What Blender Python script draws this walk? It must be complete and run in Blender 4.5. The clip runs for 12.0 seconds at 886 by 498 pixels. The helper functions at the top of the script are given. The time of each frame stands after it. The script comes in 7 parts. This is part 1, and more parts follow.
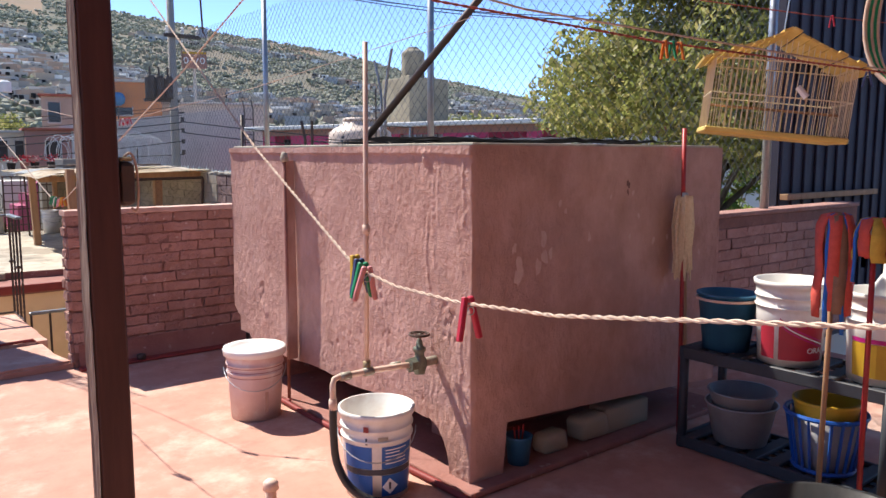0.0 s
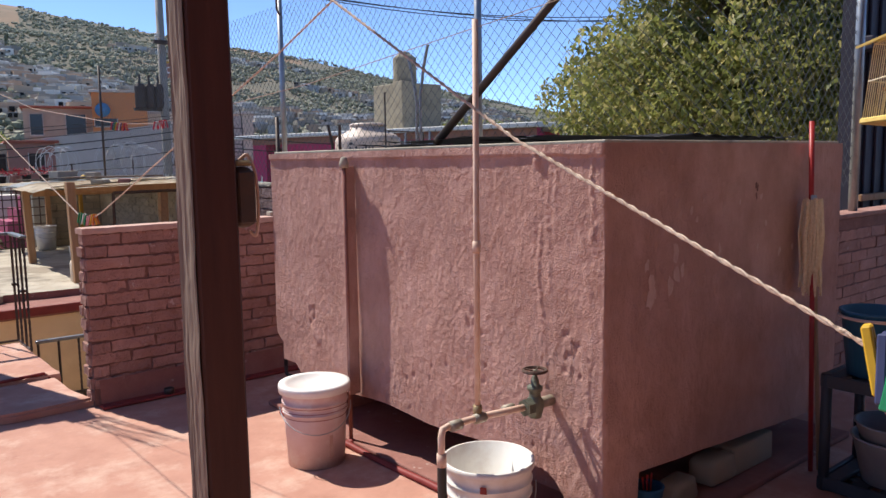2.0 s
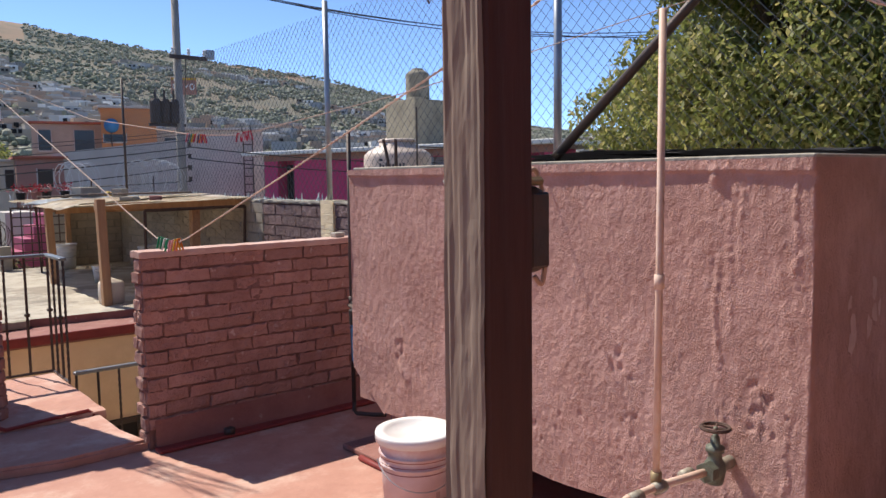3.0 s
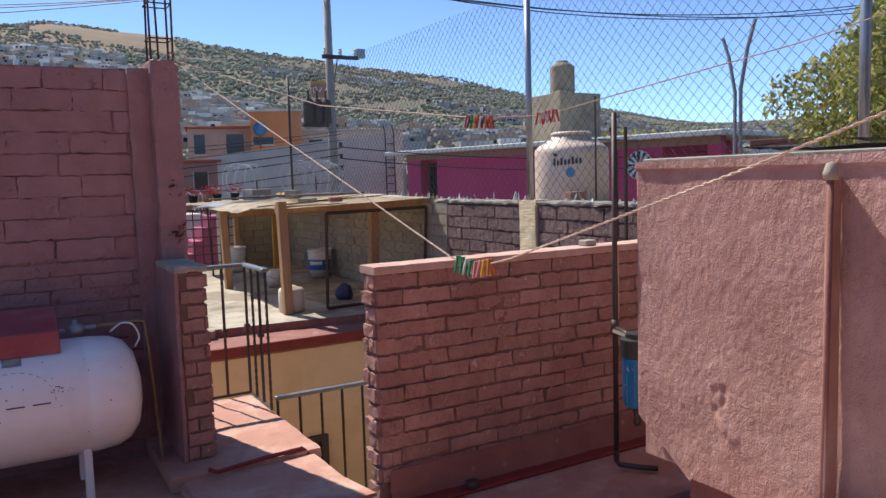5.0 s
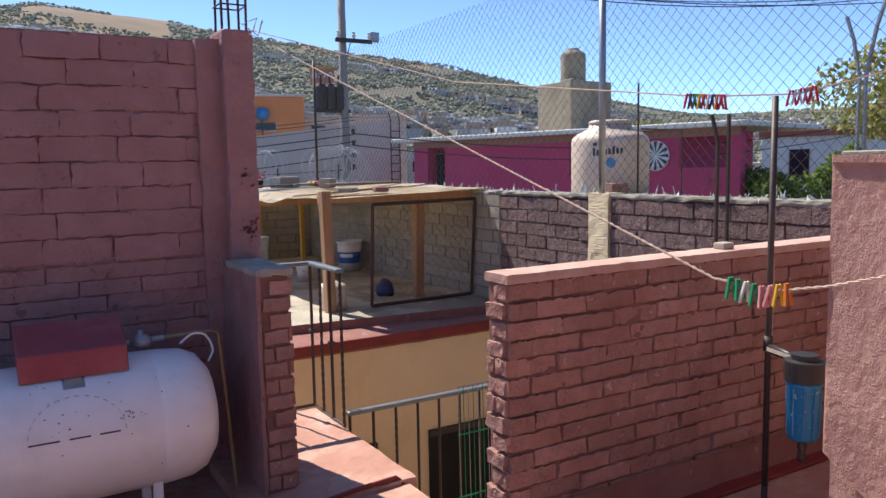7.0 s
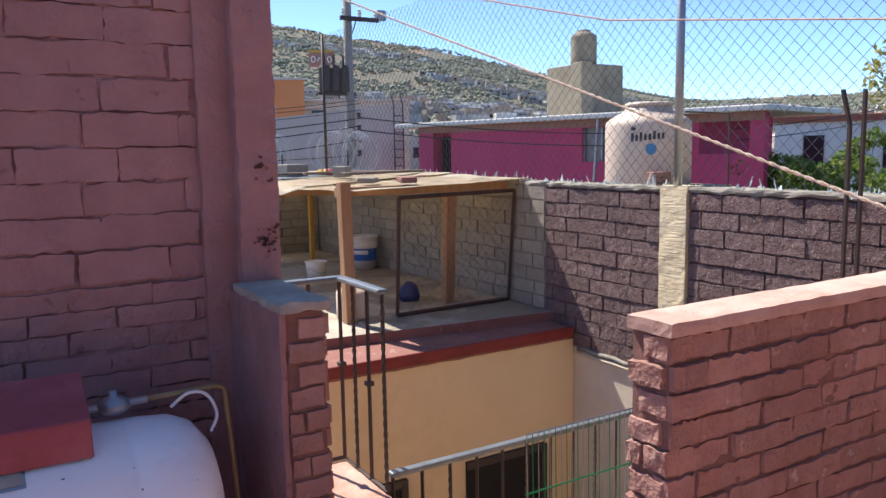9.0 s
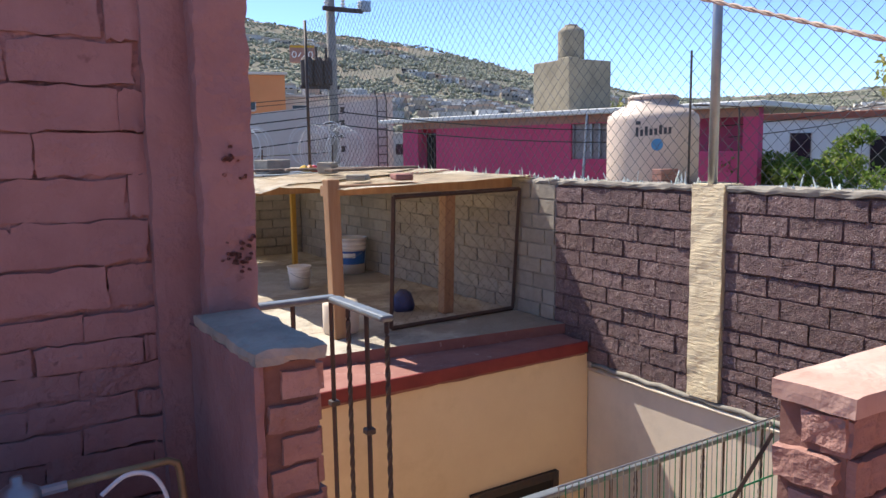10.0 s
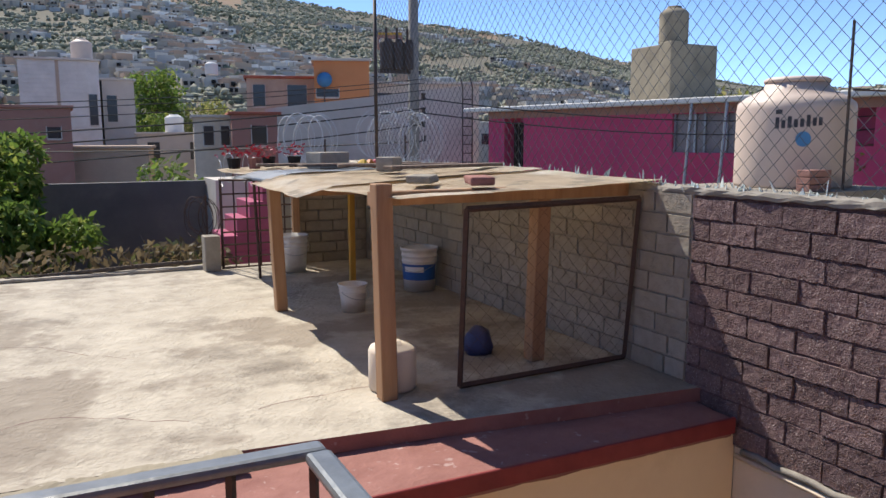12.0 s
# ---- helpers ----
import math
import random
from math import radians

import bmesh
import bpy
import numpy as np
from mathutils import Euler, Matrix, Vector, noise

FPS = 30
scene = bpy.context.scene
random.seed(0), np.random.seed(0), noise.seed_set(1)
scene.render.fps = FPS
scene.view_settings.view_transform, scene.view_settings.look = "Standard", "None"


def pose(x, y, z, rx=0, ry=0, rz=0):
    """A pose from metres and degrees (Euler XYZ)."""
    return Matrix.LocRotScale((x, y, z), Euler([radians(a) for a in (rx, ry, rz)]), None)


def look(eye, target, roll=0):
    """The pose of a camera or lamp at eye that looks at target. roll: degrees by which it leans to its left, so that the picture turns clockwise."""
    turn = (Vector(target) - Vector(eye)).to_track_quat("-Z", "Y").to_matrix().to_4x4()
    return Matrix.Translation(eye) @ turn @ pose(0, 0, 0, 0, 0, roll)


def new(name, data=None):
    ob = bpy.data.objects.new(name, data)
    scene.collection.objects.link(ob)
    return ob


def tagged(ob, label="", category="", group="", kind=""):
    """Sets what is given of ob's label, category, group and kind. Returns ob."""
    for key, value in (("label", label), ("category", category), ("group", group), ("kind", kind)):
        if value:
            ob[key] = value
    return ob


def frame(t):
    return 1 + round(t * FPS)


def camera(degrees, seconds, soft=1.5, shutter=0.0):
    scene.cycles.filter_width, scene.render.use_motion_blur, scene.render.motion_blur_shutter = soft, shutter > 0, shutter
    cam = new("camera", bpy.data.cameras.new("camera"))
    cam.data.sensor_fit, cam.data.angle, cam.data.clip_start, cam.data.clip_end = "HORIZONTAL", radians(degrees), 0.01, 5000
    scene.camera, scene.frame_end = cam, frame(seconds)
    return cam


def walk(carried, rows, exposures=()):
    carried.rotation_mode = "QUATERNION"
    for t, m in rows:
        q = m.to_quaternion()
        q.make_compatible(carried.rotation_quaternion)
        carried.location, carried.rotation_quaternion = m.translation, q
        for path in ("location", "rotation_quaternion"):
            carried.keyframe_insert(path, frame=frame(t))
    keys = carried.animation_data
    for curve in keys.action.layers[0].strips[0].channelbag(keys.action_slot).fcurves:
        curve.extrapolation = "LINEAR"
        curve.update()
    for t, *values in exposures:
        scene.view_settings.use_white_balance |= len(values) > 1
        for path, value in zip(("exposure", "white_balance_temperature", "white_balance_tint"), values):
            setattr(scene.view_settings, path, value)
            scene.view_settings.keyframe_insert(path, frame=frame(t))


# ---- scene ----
cam = camera(59.8, 12.0)
METRES, EYE, TILT, LEAN, TURN = 6.4, 1.42, 0.0, 0.0, -38.8
ROWS = [
    (0.0, 0.0, 0.0, 0.0, 0.01, -7.03, -0.06),
    (0.5, -0.0055, 0.0048, -0.001, 1.68, -7.24, 0.68),
    (1.0, -0.0286, 0.0196, -0.0017, 0.96, -7.72, 1.11),
    (1.5, -0.0521, 0.0426, -0.0027, -0.07, -7.39, 1.17),
    (2.0, -0.0751, 0.0862, -0.0023, -1.27, -6.56, 0.93),
    (2.5, -0.1128, 0.1247, -0.0051, -1.91, -5.84, 0.83),
    (3.0, -0.1503, 0.1566, -0.0011, -1.18, -5.32, 0.79),
    (3.5, -0.1767, 0.1939, -0.0031, 0.92, -5.13, 0.82),
    (5.5, -0.2862, 0.3081, 0.0002, 9.0, -5.4, 1.86),
    (6.0, -0.3061, 0.3287, -0.0008, 8.61, -5.66, 1.55),
    (6.5, -0.3354, 0.3375, 0.0033, 8.01, -5.93, 1.24),
    (7.0, -0.3586, 0.3503, 0.0036, 7.73, -6.17, 1.08),
    (7.5, -0.3768, 0.3802, 0.0046, 8.06, -6.51, 1.09),
    (9.5, -0.4424, 0.5394, 0.0056, 7.0, -7.39, 0.94),
    (10.0, -0.4586, 0.5896, 0.0023, 6.2, -7.44, 0.83),
    (10.5, -0.4706, 0.6449, 0.0015, 5.81, -7.42, 0.75),
    (11.0, -0.4713, 0.7092, 0.0025, 6.79, -7.38, 0.72),
    (11.5, -0.4803, 0.7653, -0.0006, 8.62, -7.81, 0.52),
    (12.0, -0.4888, 0.8144, 0.0055, 12.57, -8.16, 0.14),
]
walk(cam, [(t, pose(0, 0, EYE, TILT, LEAN, TURN) @ pose(METRES * x, METRES * y, METRES * z, 90 + pitch, roll, yaw)) for t, x, y, z, yaw, pitch, roll in ROWS], exposures=[(0.0, 1.36), (0.5, 1.06), (1.0, 0.88), (3.5, 0.90), (5.5, 0.92), (7.5, 1.12), (9.3, 1.32), (10.4, 1.32), (11.4, 1.08), (12.0, 0.90)])

# ---- world, sun, exposure ----
SUN = Vector((-0.215, 0.755, 1.03)).normalized()
world = bpy.data.worlds.new("sky")
scene.world = world
world.use_nodes = True
wn = world.node_tree.nodes
sky = wn.new("ShaderNodeTexSky")
sky.sky_type, sky.sun_disc = "NISHITA", False
sky.sun_elevation = math.asin(SUN.z)
sky.sun_rotation = math.atan2(SUN.x, SUN.y)
sky.altitude, sky.air_density, sky.dust_density, sky.ozone_density = 2200, 0.50, 0.02, 4.0
wn["Background"].inputs["Strength"].default_value = 0.15
world.node_tree.links.new(sky.outputs["Color"], wn["Background"].inputs["Color"])
sun = new("sun", bpy.data.lights.new("sun", "SUN"))
sun.data.energy, sun.data.angle, sun.data.color = 3.6, radians(0.53), (1.0, 0.93, 0.83)
sun.matrix_world = look(SUN * 50, (0, 0, 0))


# ---- materials ----
def mat(name, c1, c2=None, scale=6.0, rough=0.8, bump=0.25, bscale=60.0, metal=0.0, stain=None, sscale=1.3, samount=0.5,
        rnd=0.0, stretch=(1, 1, 1), spec=0.3, island=False, bdist=0.004, chips=None, camount=0.8, cscale=28.0, grime=None, gscale=0.9, cband=(0.64, 0.69)):
    """Painted, mineral, wooden or metal surface: two scales of colour, stains, relief."""
    m = bpy.data.materials.new(name)
    m.use_nodes = True
    nt = m.node_tree
    n, l = nt.nodes, nt.links
    b = n["Principled BSDF"]
    c2 = c2 or tuple(v * 0.8 for v in c1)
    geo = n.new("ShaderNodeNewGeometry")
    mp = n.new("ShaderNodeMapping")
    mp.inputs["Scale"].default_value = stretch
    l.new(geo.outputs["Position"], mp.inputs["Vector"])
    n1 = n.new("ShaderNodeTexNoise")
    n1.inputs["Scale"].default_value, n1.inputs["Detail"].default_value, n1.inputs["Roughness"].default_value = scale, 6, 0.65
    l.new(mp.outputs["Vector"], n1.inputs["Vector"])
    r1 = n.new("ShaderNodeMapRange")
    r1.inputs["From Min"].default_value, r1.inputs["From Max"].default_value = 0.32, 0.68
    l.new(n1.outputs["Fac"], r1.inputs["Value"])
    mix = n.new("ShaderNodeMix")
    mix.data_type = "RGBA"
    mix.inputs[6].default_value, mix.inputs[7].default_value = (*c1, 1), (*c2, 1)
    l.new(r1.outputs["Result"], mix.inputs[0])
    out = mix.outputs[2]
    if stain:
        n2 = n.new("ShaderNodeTexNoise")
        n2.inputs["Scale"].default_value, n2.inputs["Detail"].default_value, n2.inputs["Roughness"].default_value = sscale, 8, 0.7
        l.new(mp.outputs["Vector"], n2.inputs["Vector"])
        r2 = n.new("ShaderNodeMapRange")
        r2.inputs["From Min"].default_value, r2.inputs["From Max"].default_value = 0.5, 0.66
        r2.inputs["To Max"].default_value = samount
        l.new(n2.outputs["Fac"], r2.inputs["Value"])
        mx = n.new("ShaderNodeMix")
        mx.data_type = "RGBA"
        mx.inputs[7].default_value = (*stain, 1)
        l.new(r2.outputs["Result"], mx.inputs[0])
        l.new(out, mx.inputs[6])
        out = mx.outputs[2]
    for tint, sc, lo_, hi_, am in ((chips, cscale, *cband, camount), (grime, gscale, 0.46, 0.72, 0.55)):
        if tint:
            nc = n.new("ShaderNodeTexNoise")
            nc.inputs["Scale"].default_value, nc.inputs["Detail"].default_value, nc.inputs["Roughness"].default_value = sc, 5, 0.6
            l.new(geo.outputs["Position"], nc.inputs["Vector"])
            rc = n.new("ShaderNodeMapRange")
            rc.inputs["From Min"].default_value, rc.inputs["From Max"].default_value, rc.inputs["To Max"].default_value = lo_, hi_, am
            l.new(nc.outputs["Fac"], rc.inputs["Value"])
            mc = n.new("ShaderNodeMix")
            mc.data_type = "RGBA"
            mc.inputs[7].default_value = (*tint, 1)
            l.new(rc.outputs["Result"], mc.inputs[0])
            l.new(out, mc.inputs[6])
            out = mc.outputs[2]
    if rnd:
        if island:
            rv = geo.outputs["Random Per Island"]
        else:
            rv = n.new("ShaderNodeObjectInfo").outputs["Random"]
        rr = n.new("ShaderNodeMapRange")
        rr.inputs["To Min"].default_value, rr.inputs["To Max"].default_value = 1 - rnd, 1 + rnd
        l.new(rv, rr.inputs["Value"])
        hsv = n.new("ShaderNodeHueSaturation")
        l.new(rr.outputs["Result"], hsv.inputs["Value"])
        l.new(out, hsv.inputs["Color"])
        out = hsv.outputs["Color"]
    l.new(out, b.inputs["Base Color"])
    b.inputs["Roughness"].default_value, b.inputs["Metallic"].default_value = rough, metal
    b.inputs["Specular IOR Level"].default_value = spec
    if bump:
        n3 = n.new("ShaderNodeTexNoise")
        n3.inputs["Scale"].default_value, n3.inputs["Detail"].default_value = bscale, 5
        l.new(mp.outputs["Vector"], n3.inputs["Vector"])
        bp = n.new("ShaderNodeBump")
        bp.inputs["Strength"].default_value, bp.inputs["Distance"].default_value = bump, bdist
        n4 = n.new("ShaderNodeTexNoise")
        n4.inputs["Scale"].default_value, n4.inputs["Detail"].default_value = bscale * 0.16, 4
        l.new(mp.outputs["Vector"], n4.inputs["Vector"])
        ml = n.new("ShaderNodeMath")
        ml.operation = "MULTIPLY"
        l.new(n3.outputs["Fac"], ml.inputs[0])
        r4 = n.new("ShaderNodeMapRange")
        r4.inputs["From Min"].default_value, r4.inputs["From Max"].default_value, r4.inputs["To Min"].default_value, r4.inputs["To Max"].default_value = 0.36, 0.66, 0.25, 1.5
        l.new(n4.outputs["Fac"], r4.inputs["Value"])
        l.new(r4.outputs["Result"], ml.inputs[1])
        l.new(ml.outputs[0], bp.inputs["Height"])
        l.new(bp.outputs["Normal"], b.inputs["Normal"])
    return m


def palette_mat(name, colours, rough=0.85, bump=0.0):
    """Joined pieces that take one of several colours each."""
    m = bpy.data.materials.new(name)
    m.use_nodes = True
    n, l = m.node_tree.nodes, m.node_tree.links
    geo, ramp = n.new("ShaderNodeNewGeometry"), n.new("ShaderNodeValToRGB")
    ramp.color_ramp.interpolation = "CONSTANT"
    while len(ramp.color_ramp.elements) < len(colours):
        ramp.color_ramp.elements.new(0.5)
    for i, c in enumerate(colours):
        ramp.color_ramp.elements[i].position = i / len(colours)
        ramp.color_ramp.elements[i].color = (*c, 1)
    l.new(geo.outputs["Random Per Island"], ramp.inputs["Fac"])
    l.new(ramp.outputs["Color"], n["Principled BSDF"].inputs["Base Color"])
    n["Principled BSDF"].inputs["Roughness"].default_value = rough
    n["Principled BSDF"].inputs["Specular IOR Level"].default_value = 0.2
    return m


def leaf_mat(name, c1, c2, c3):
    m = palette_mat(name, [c1, c2, c3, c1, c2])
    b = m.node_tree.nodes["Principled BSDF"]
    b.inputs["Roughness"].default_value = 0.5
    n, l = m.node_tree.nodes, m.node_tree.links
    tr, ms = n.new("ShaderNodeBsdfTranslucent"), n.new("ShaderNodeMixShader")
    ramp = n["Color Ramp"]
    l.new(ramp.outputs["Color"], tr.inputs["Color"])
    ms.inputs[0].default_value = 0.5
    l.new(b.outputs[0], ms.inputs[1])
    l.new(tr.outputs[0], ms.inputs[2])
    l.new(ms.outputs[0], n["Material Output"].inputs["Surface"])
    return m


M_floor = mat("terracotta_roof_paint", (0.50, 0.272, 0.205), (0.41, 0.205, 0.152), 5, 0.78, 0.45, 45, stain=(0.60, 0.42, 0.335), sscale=2.0, samount=0.85, chips=(0.34, 0.165, 0.125), camount=0.35, cscale=6, cband=(0.58, 0.68))
M_stucco = mat("pink_stucco", (0.485, 0.295, 0.25), (0.385, 0.218, 0.18), 8, 0.95, 0.8, 190, stain=(0.55, 0.345, 0.30), sscale=2.6, samount=0.7, bdist=0.007, stretch=(1, 1, 0.7), grime=(0.32, 0.187, 0.157), gscale=3.5)
M_brick = mat("painted_brick", (0.42, 0.24, 0.20), (0.33, 0.175, 0.143), 11, 0.88, 1.0, 60, stain=(0.46, 0.285, 0.24), sscale=5, samount=0.5, rnd=0.12, bdist=0.010, chips=(0.60, 0.48, 0.43), camount=0.55, cscale=22, grime=(0.27, 0.125, 0.10), gscale=4)
M_coping = mat("faded_coping_paint", (0.56, 0.37, 0.305), (0.46, 0.28, 0.225), 7, 0.9, 0.7, 50, stain=(0.64, 0.47, 0.40), sscale=3, samount=0.6, bdist=0.006)
M_joint = mat("painted_joint", (0.26, 0.137, 0.112), (0.19, 0.098, 0.08), 12, 0.9, 0.9, 70, bdist=0.006)
M_plaster = mat("red_plaster", (0.32, 0.155, 0.128), (0.25, 0.112, 0.092), 5, 0.88, 0.8, 60, chips=(0.55, 0.46, 0.42), camount=0.4, cscale=16, stain=(0.20, 0.08, 0.07), sscale=3, samount=0.4)
M_tall = mat("painted_block", (0.38, 0.208, 0.195), (0.315, 0.165, 0.156), 7, 0.7, 0.8, 55, rnd=0.06, spec=0.35, bdist=0.009, chips=(0.16, 0.075, 0.07), camount=0.6, cscale=11, grime=(0.265, 0.132, 0.126), gscale=2.5)
M_redtrim = mat("red_gloss_paint", (0.26, 0.045, 0.04), (0.19, 0.032, 0.03), 6, 0.6, 0.2, 40)
M_ochre = mat("ochre_wall_paint", (0.80, 0.61, 0.38), (0.74, 0.55, 0.34), 2, 0.85, 0.15, 60, stain=(0.56, 0.38, 0.21), sscale=1.2, samount=0.4)
M_cream = mat("cream_wall", (0.72, 0.62, 0.5), (0.62, 0.53, 0.42), 2.5, 0.85, 0.2, 50, stain=(0.5, 0.43, 0.35), sscale=1.8, samount=0.5)
M_maroonblock = mat("maroon_block", (0.225, 0.148, 0.14), (0.125, 0.08, 0.08), 45, 0.9, 1.0, 120, rnd=0.14, spec=0.35, bdist=0.013, chips=(0.50, 0.42, 0.38), camount=0.85, cscale=110, cband=(0.60, 0.66), grime=(0.11, 0.068, 0.07), gscale=7)
M_maroonjoint = mat("maroon_joint", (0.16, 0.095, 0.092), (0.09, 0.055, 0.056), 30, 0.95, 1.0, 120, bdist=0.010, chips=(0.42, 0.36, 0.32), camount=0.7, cscale=50)
M_greyblock = mat("grey_block", (0.36, 0.32, 0.26), (0.28, 0.25, 0.205), 14, 0.95, 0.8, 110, rnd=0.12, bdist=0.006)
M_mortar = mat("grey_mortar", (0.30, 0.275, 0.235), (0.22, 0.20, 0.17), 16, 0.95, 0.7, 70)
M_concrete = mat("concrete", (0.45, 0.40, 0.33), (0.33, 0.295, 0.24), 6, 0.94, 0.8, 70, stain=(0.24, 0.21, 0.17), sscale=1.5, samount=0.45)
M_terrace = mat("terrace_screed", (0.50, 0.45, 0.365), (0.36, 0.315, 0.25), 4.0, 0.9, 1.0, 34, stain=(0.175, 0.15, 0.12), sscale=1.4, samount=0.8, chips=(0.24, 0.20, 0.155), camount=0.75, cscale=0.8, cband=(0.52, 0.56), bdist=0.012)
M_colconc = mat("rough_pale_concrete", (0.82, 0.70, 0.48), (0.66, 0.54, 0.35), 40, 0.95, 0.8, 110, stretch=(1, 0.4, 5), bdist=0.005)
M_wood = mat("raw_pine", (0.43, 0.26, 0.145), (0.30, 0.165, 0.085), 14, 0.75, 0.4, 60, stretch=(1, 1, 0.12), stain=(0.26, 0.17, 0.11), sscale=5, samount=0.5)
M_ywood = mat("yellow_painted_wood", (0.50, 0.29, 0.05), (0.38, 0.2, 0.04), 14, 0.7, 0.3, 60, stretch=(1, 1, 0.12))
M_postwood = mat("red_painted_timber", (0.085, 0.034, 0.027), (0.055, 0.022, 0.018), 20, 0.6, 0.5, 40, stretch=(1, 1, 0.1))
M_greywood = mat("weathered_timber", (0.30, 0.235, 0.18), (0.15, 0.11, 0.085), 28, 0.9, 0.9, 45, stretch=(1, 1, 0.06), stain=(0.13, 0.06, 0.05), sscale=6, samount=0.6)
M_sheet = mat("old_tin_and_board", (0.66, 0.55, 0.40), (0.48, 0.38, 0.26), 7, 0.8, 0.4, 40, stain=(0.80, 0.77, 0.70), sscale=1.3, samount=0.9, chips=(0.30, 0.26, 0.21), camount=0.6, cscale=4, cband=(0.58, 0.62), stretch=(1, 0.5, 1))
M_iron = mat("dark_iron", (0.055, 0.05, 0.048), (0.09, 0.055, 0.04), 18, 0.55, 0.3, 90, metal=0.3, spec=0.5)
M_railtop = mat("worn_grey_rail_paint", (0.20, 0.215, 0.22), (0.13, 0.14, 0.145), 12, 0.35, 0.2, 60, metal=0.25, spec=0.5)
M_rust = mat("rusty_rebar", (0.10, 0.06, 0.045), (0.06, 0.04, 0.033), 30, 0.85, 0.6, 200)
M_galv = mat("galvanised_steel", (0.42, 0.44, 0.46), (0.33, 0.35, 0.37), 12, 0.42, 0.1, 40, metal=0.75)
M_wire = mat("fence_wire", (0.13, 0.14, 0.15), (0.10, 0.105, 0.11), 12, 0.5, 0.0, metal=0.5)
M_razor = mat("razor_wire_steel", (0.70, 0.69, 0.66), (0.56, 0.55, 0.53), 12, 0.45, 0.0, metal=0.2)
M_white = mat("white_plastic", (0.78, 0.77, 0.74), (0.70, 0.68, 0.64), 7, 0.42, 0.1, 30, stain=(0.56, 0.46, 0.42), sscale=7, samount=0.35)
M_pinkwhite = mat("pink_smeared_white_plastic", (0.66, 0.50, 0.48), (0.58, 0.40, 0.38), 6, 0.5, 0.2, 30, stain=(0.74, 0.70, 0.68), sscale=5, samount=0.8)
M_lid = mat("white_lid", (0.80, 0.78, 0.76), (0.72, 0.69, 0.66), 9, 0.45, 0.1, 30)
M_blue = mat("blue_label", (0.03, 0.13, 0.42), (0.025, 0.10, 0.34), 8, 0.4, 0.05, 30)
M_dkblue = mat("dark_blue_label", (0.02, 0.05, 0.16), (0.02, 0.04, 0.13), 8, 0.4, 0.05, 30)
M_black = mat("black_rubber", (0.018, 0.018, 0.02), (0.03, 0.03, 0.03), 10, 0.45, 0.15, 60, spec=0.5)
M_ink = mat("dark_print", (0.06, 0.06, 0.07), (0.05, 0.05, 0.06), 10, 0.5, 0.0)
M_whiteprint = mat("white_print", (0.78, 0.78, 0.78), (0.72, 0.72, 0.72), 10, 0.5, 0.0)
M_tank = mat("white_gas_tank_paint", (0.90, 0.90, 0.90), (0.86, 0.86, 0.86), 5, 0.32, 0.12, 40, stain=(0.66, 0.60, 0.57), sscale=5, samount=0.2, spec=0.5)
M_brass = mat("old_brass", (0.36, 0.27, 0.15), (0.25, 0.185, 0.10), 18, 0.5, 0.2, 60, metal=0.35)
M_pvc = mat("tan_pvc_pipe", (0.66, 0.47, 0.37), (0.56, 0.38, 0.29), 9, 0.55, 0.2, 50, stain=(0.74, 0.60, 0.52), sscale=12, samount=0.5)
M_oldpipe = mat("spattered_pipe", (0.36, 0.33, 0.27), (0.26, 0.22, 0.17), 40, 0.6, 0.4, 80, metal=0.3)
M_valve = mat("valve_bronze", (0.20, 0.22, 0.17), (0.13, 0.13, 0.10), 40, 0.55, 0.5, 90, metal=0.5)
M_rope = mat("pale_rope", (0.62, 0.50, 0.40), (0.46, 0.34, 0.27), 60, 0.9, 0.6, 200)
M_redrope = mat("red_cord", (0.38, 0.10, 0.08), (0.26, 0.07, 0.06), 60, 0.85, 0.5, 200)
M_cord = mat("dark_cord", (0.10, 0.07, 0.065), (0.07, 0.05, 0.05), 60, 0.9, 0.4, 200)
M_cable = mat("black_cable", (0.03, 0.03, 0.032), None, 10, 0.6, 0.0)
M_membrane = mat("black_roof_sheet", (0.045, 0.042, 0.045), (0.075, 0.07, 0.07), 6, 0.55, 0.3, 40)
M_magenta = mat("magenta_house_paint", (0.62, 0.082, 0.175), (0.54, 0.066, 0.15), 0.5, 0.85, 0.1, 20, stain=(0.40, 0.06, 0.18), sscale=0.35, samount=0.5)
M_hood = mat("faded_red_sheet_metal", (0.36, 0.085, 0.095), (0.28, 0.062, 0.07), 7, 0.5, 0.2, 40, stain=(0.42, 0.16, 0.17), sscale=4, samount=0.5)
M_curtain = mat("dusty_curtained_glass", (0.30, 0.26, 0.26), (0.20, 0.18, 0.19), 2, 0.3, 0.0, spec=0.5)
M_roto = mat("beige_water_tank", (0.66, 0.54, 0.45), (0.60, 0.48, 0.40), 2, 0.5, 0.1, 20)
M_greywall = mat("grey_render", (0.60, 0.55, 0.49), (0.50, 0.455, 0.405), 0.5, 0.9, 0.2, 8, stain=(0.40, 0.365, 0.325), sscale=0.4, samount=0.5)
M_darkwin = mat("dark_glass", (0.02, 0.022, 0.026), None, 3, 0.15, 0.0, spec=0.6)
# Near-black colour for the shade inside openings, also for black pots and tanks.
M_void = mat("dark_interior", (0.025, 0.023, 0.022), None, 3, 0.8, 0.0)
M_purple = mat("dark_corrugated_wall", (0.045, 0.042, 0.062), (0.032, 0.03, 0.045), 5, 0.6, 0.2, 30)
M_tealplastic = mat("teal_blue_plastic", (0.03, 0.12, 0.21), (0.025, 0.09, 0.17), 8, 0.45, 0.1, 40)
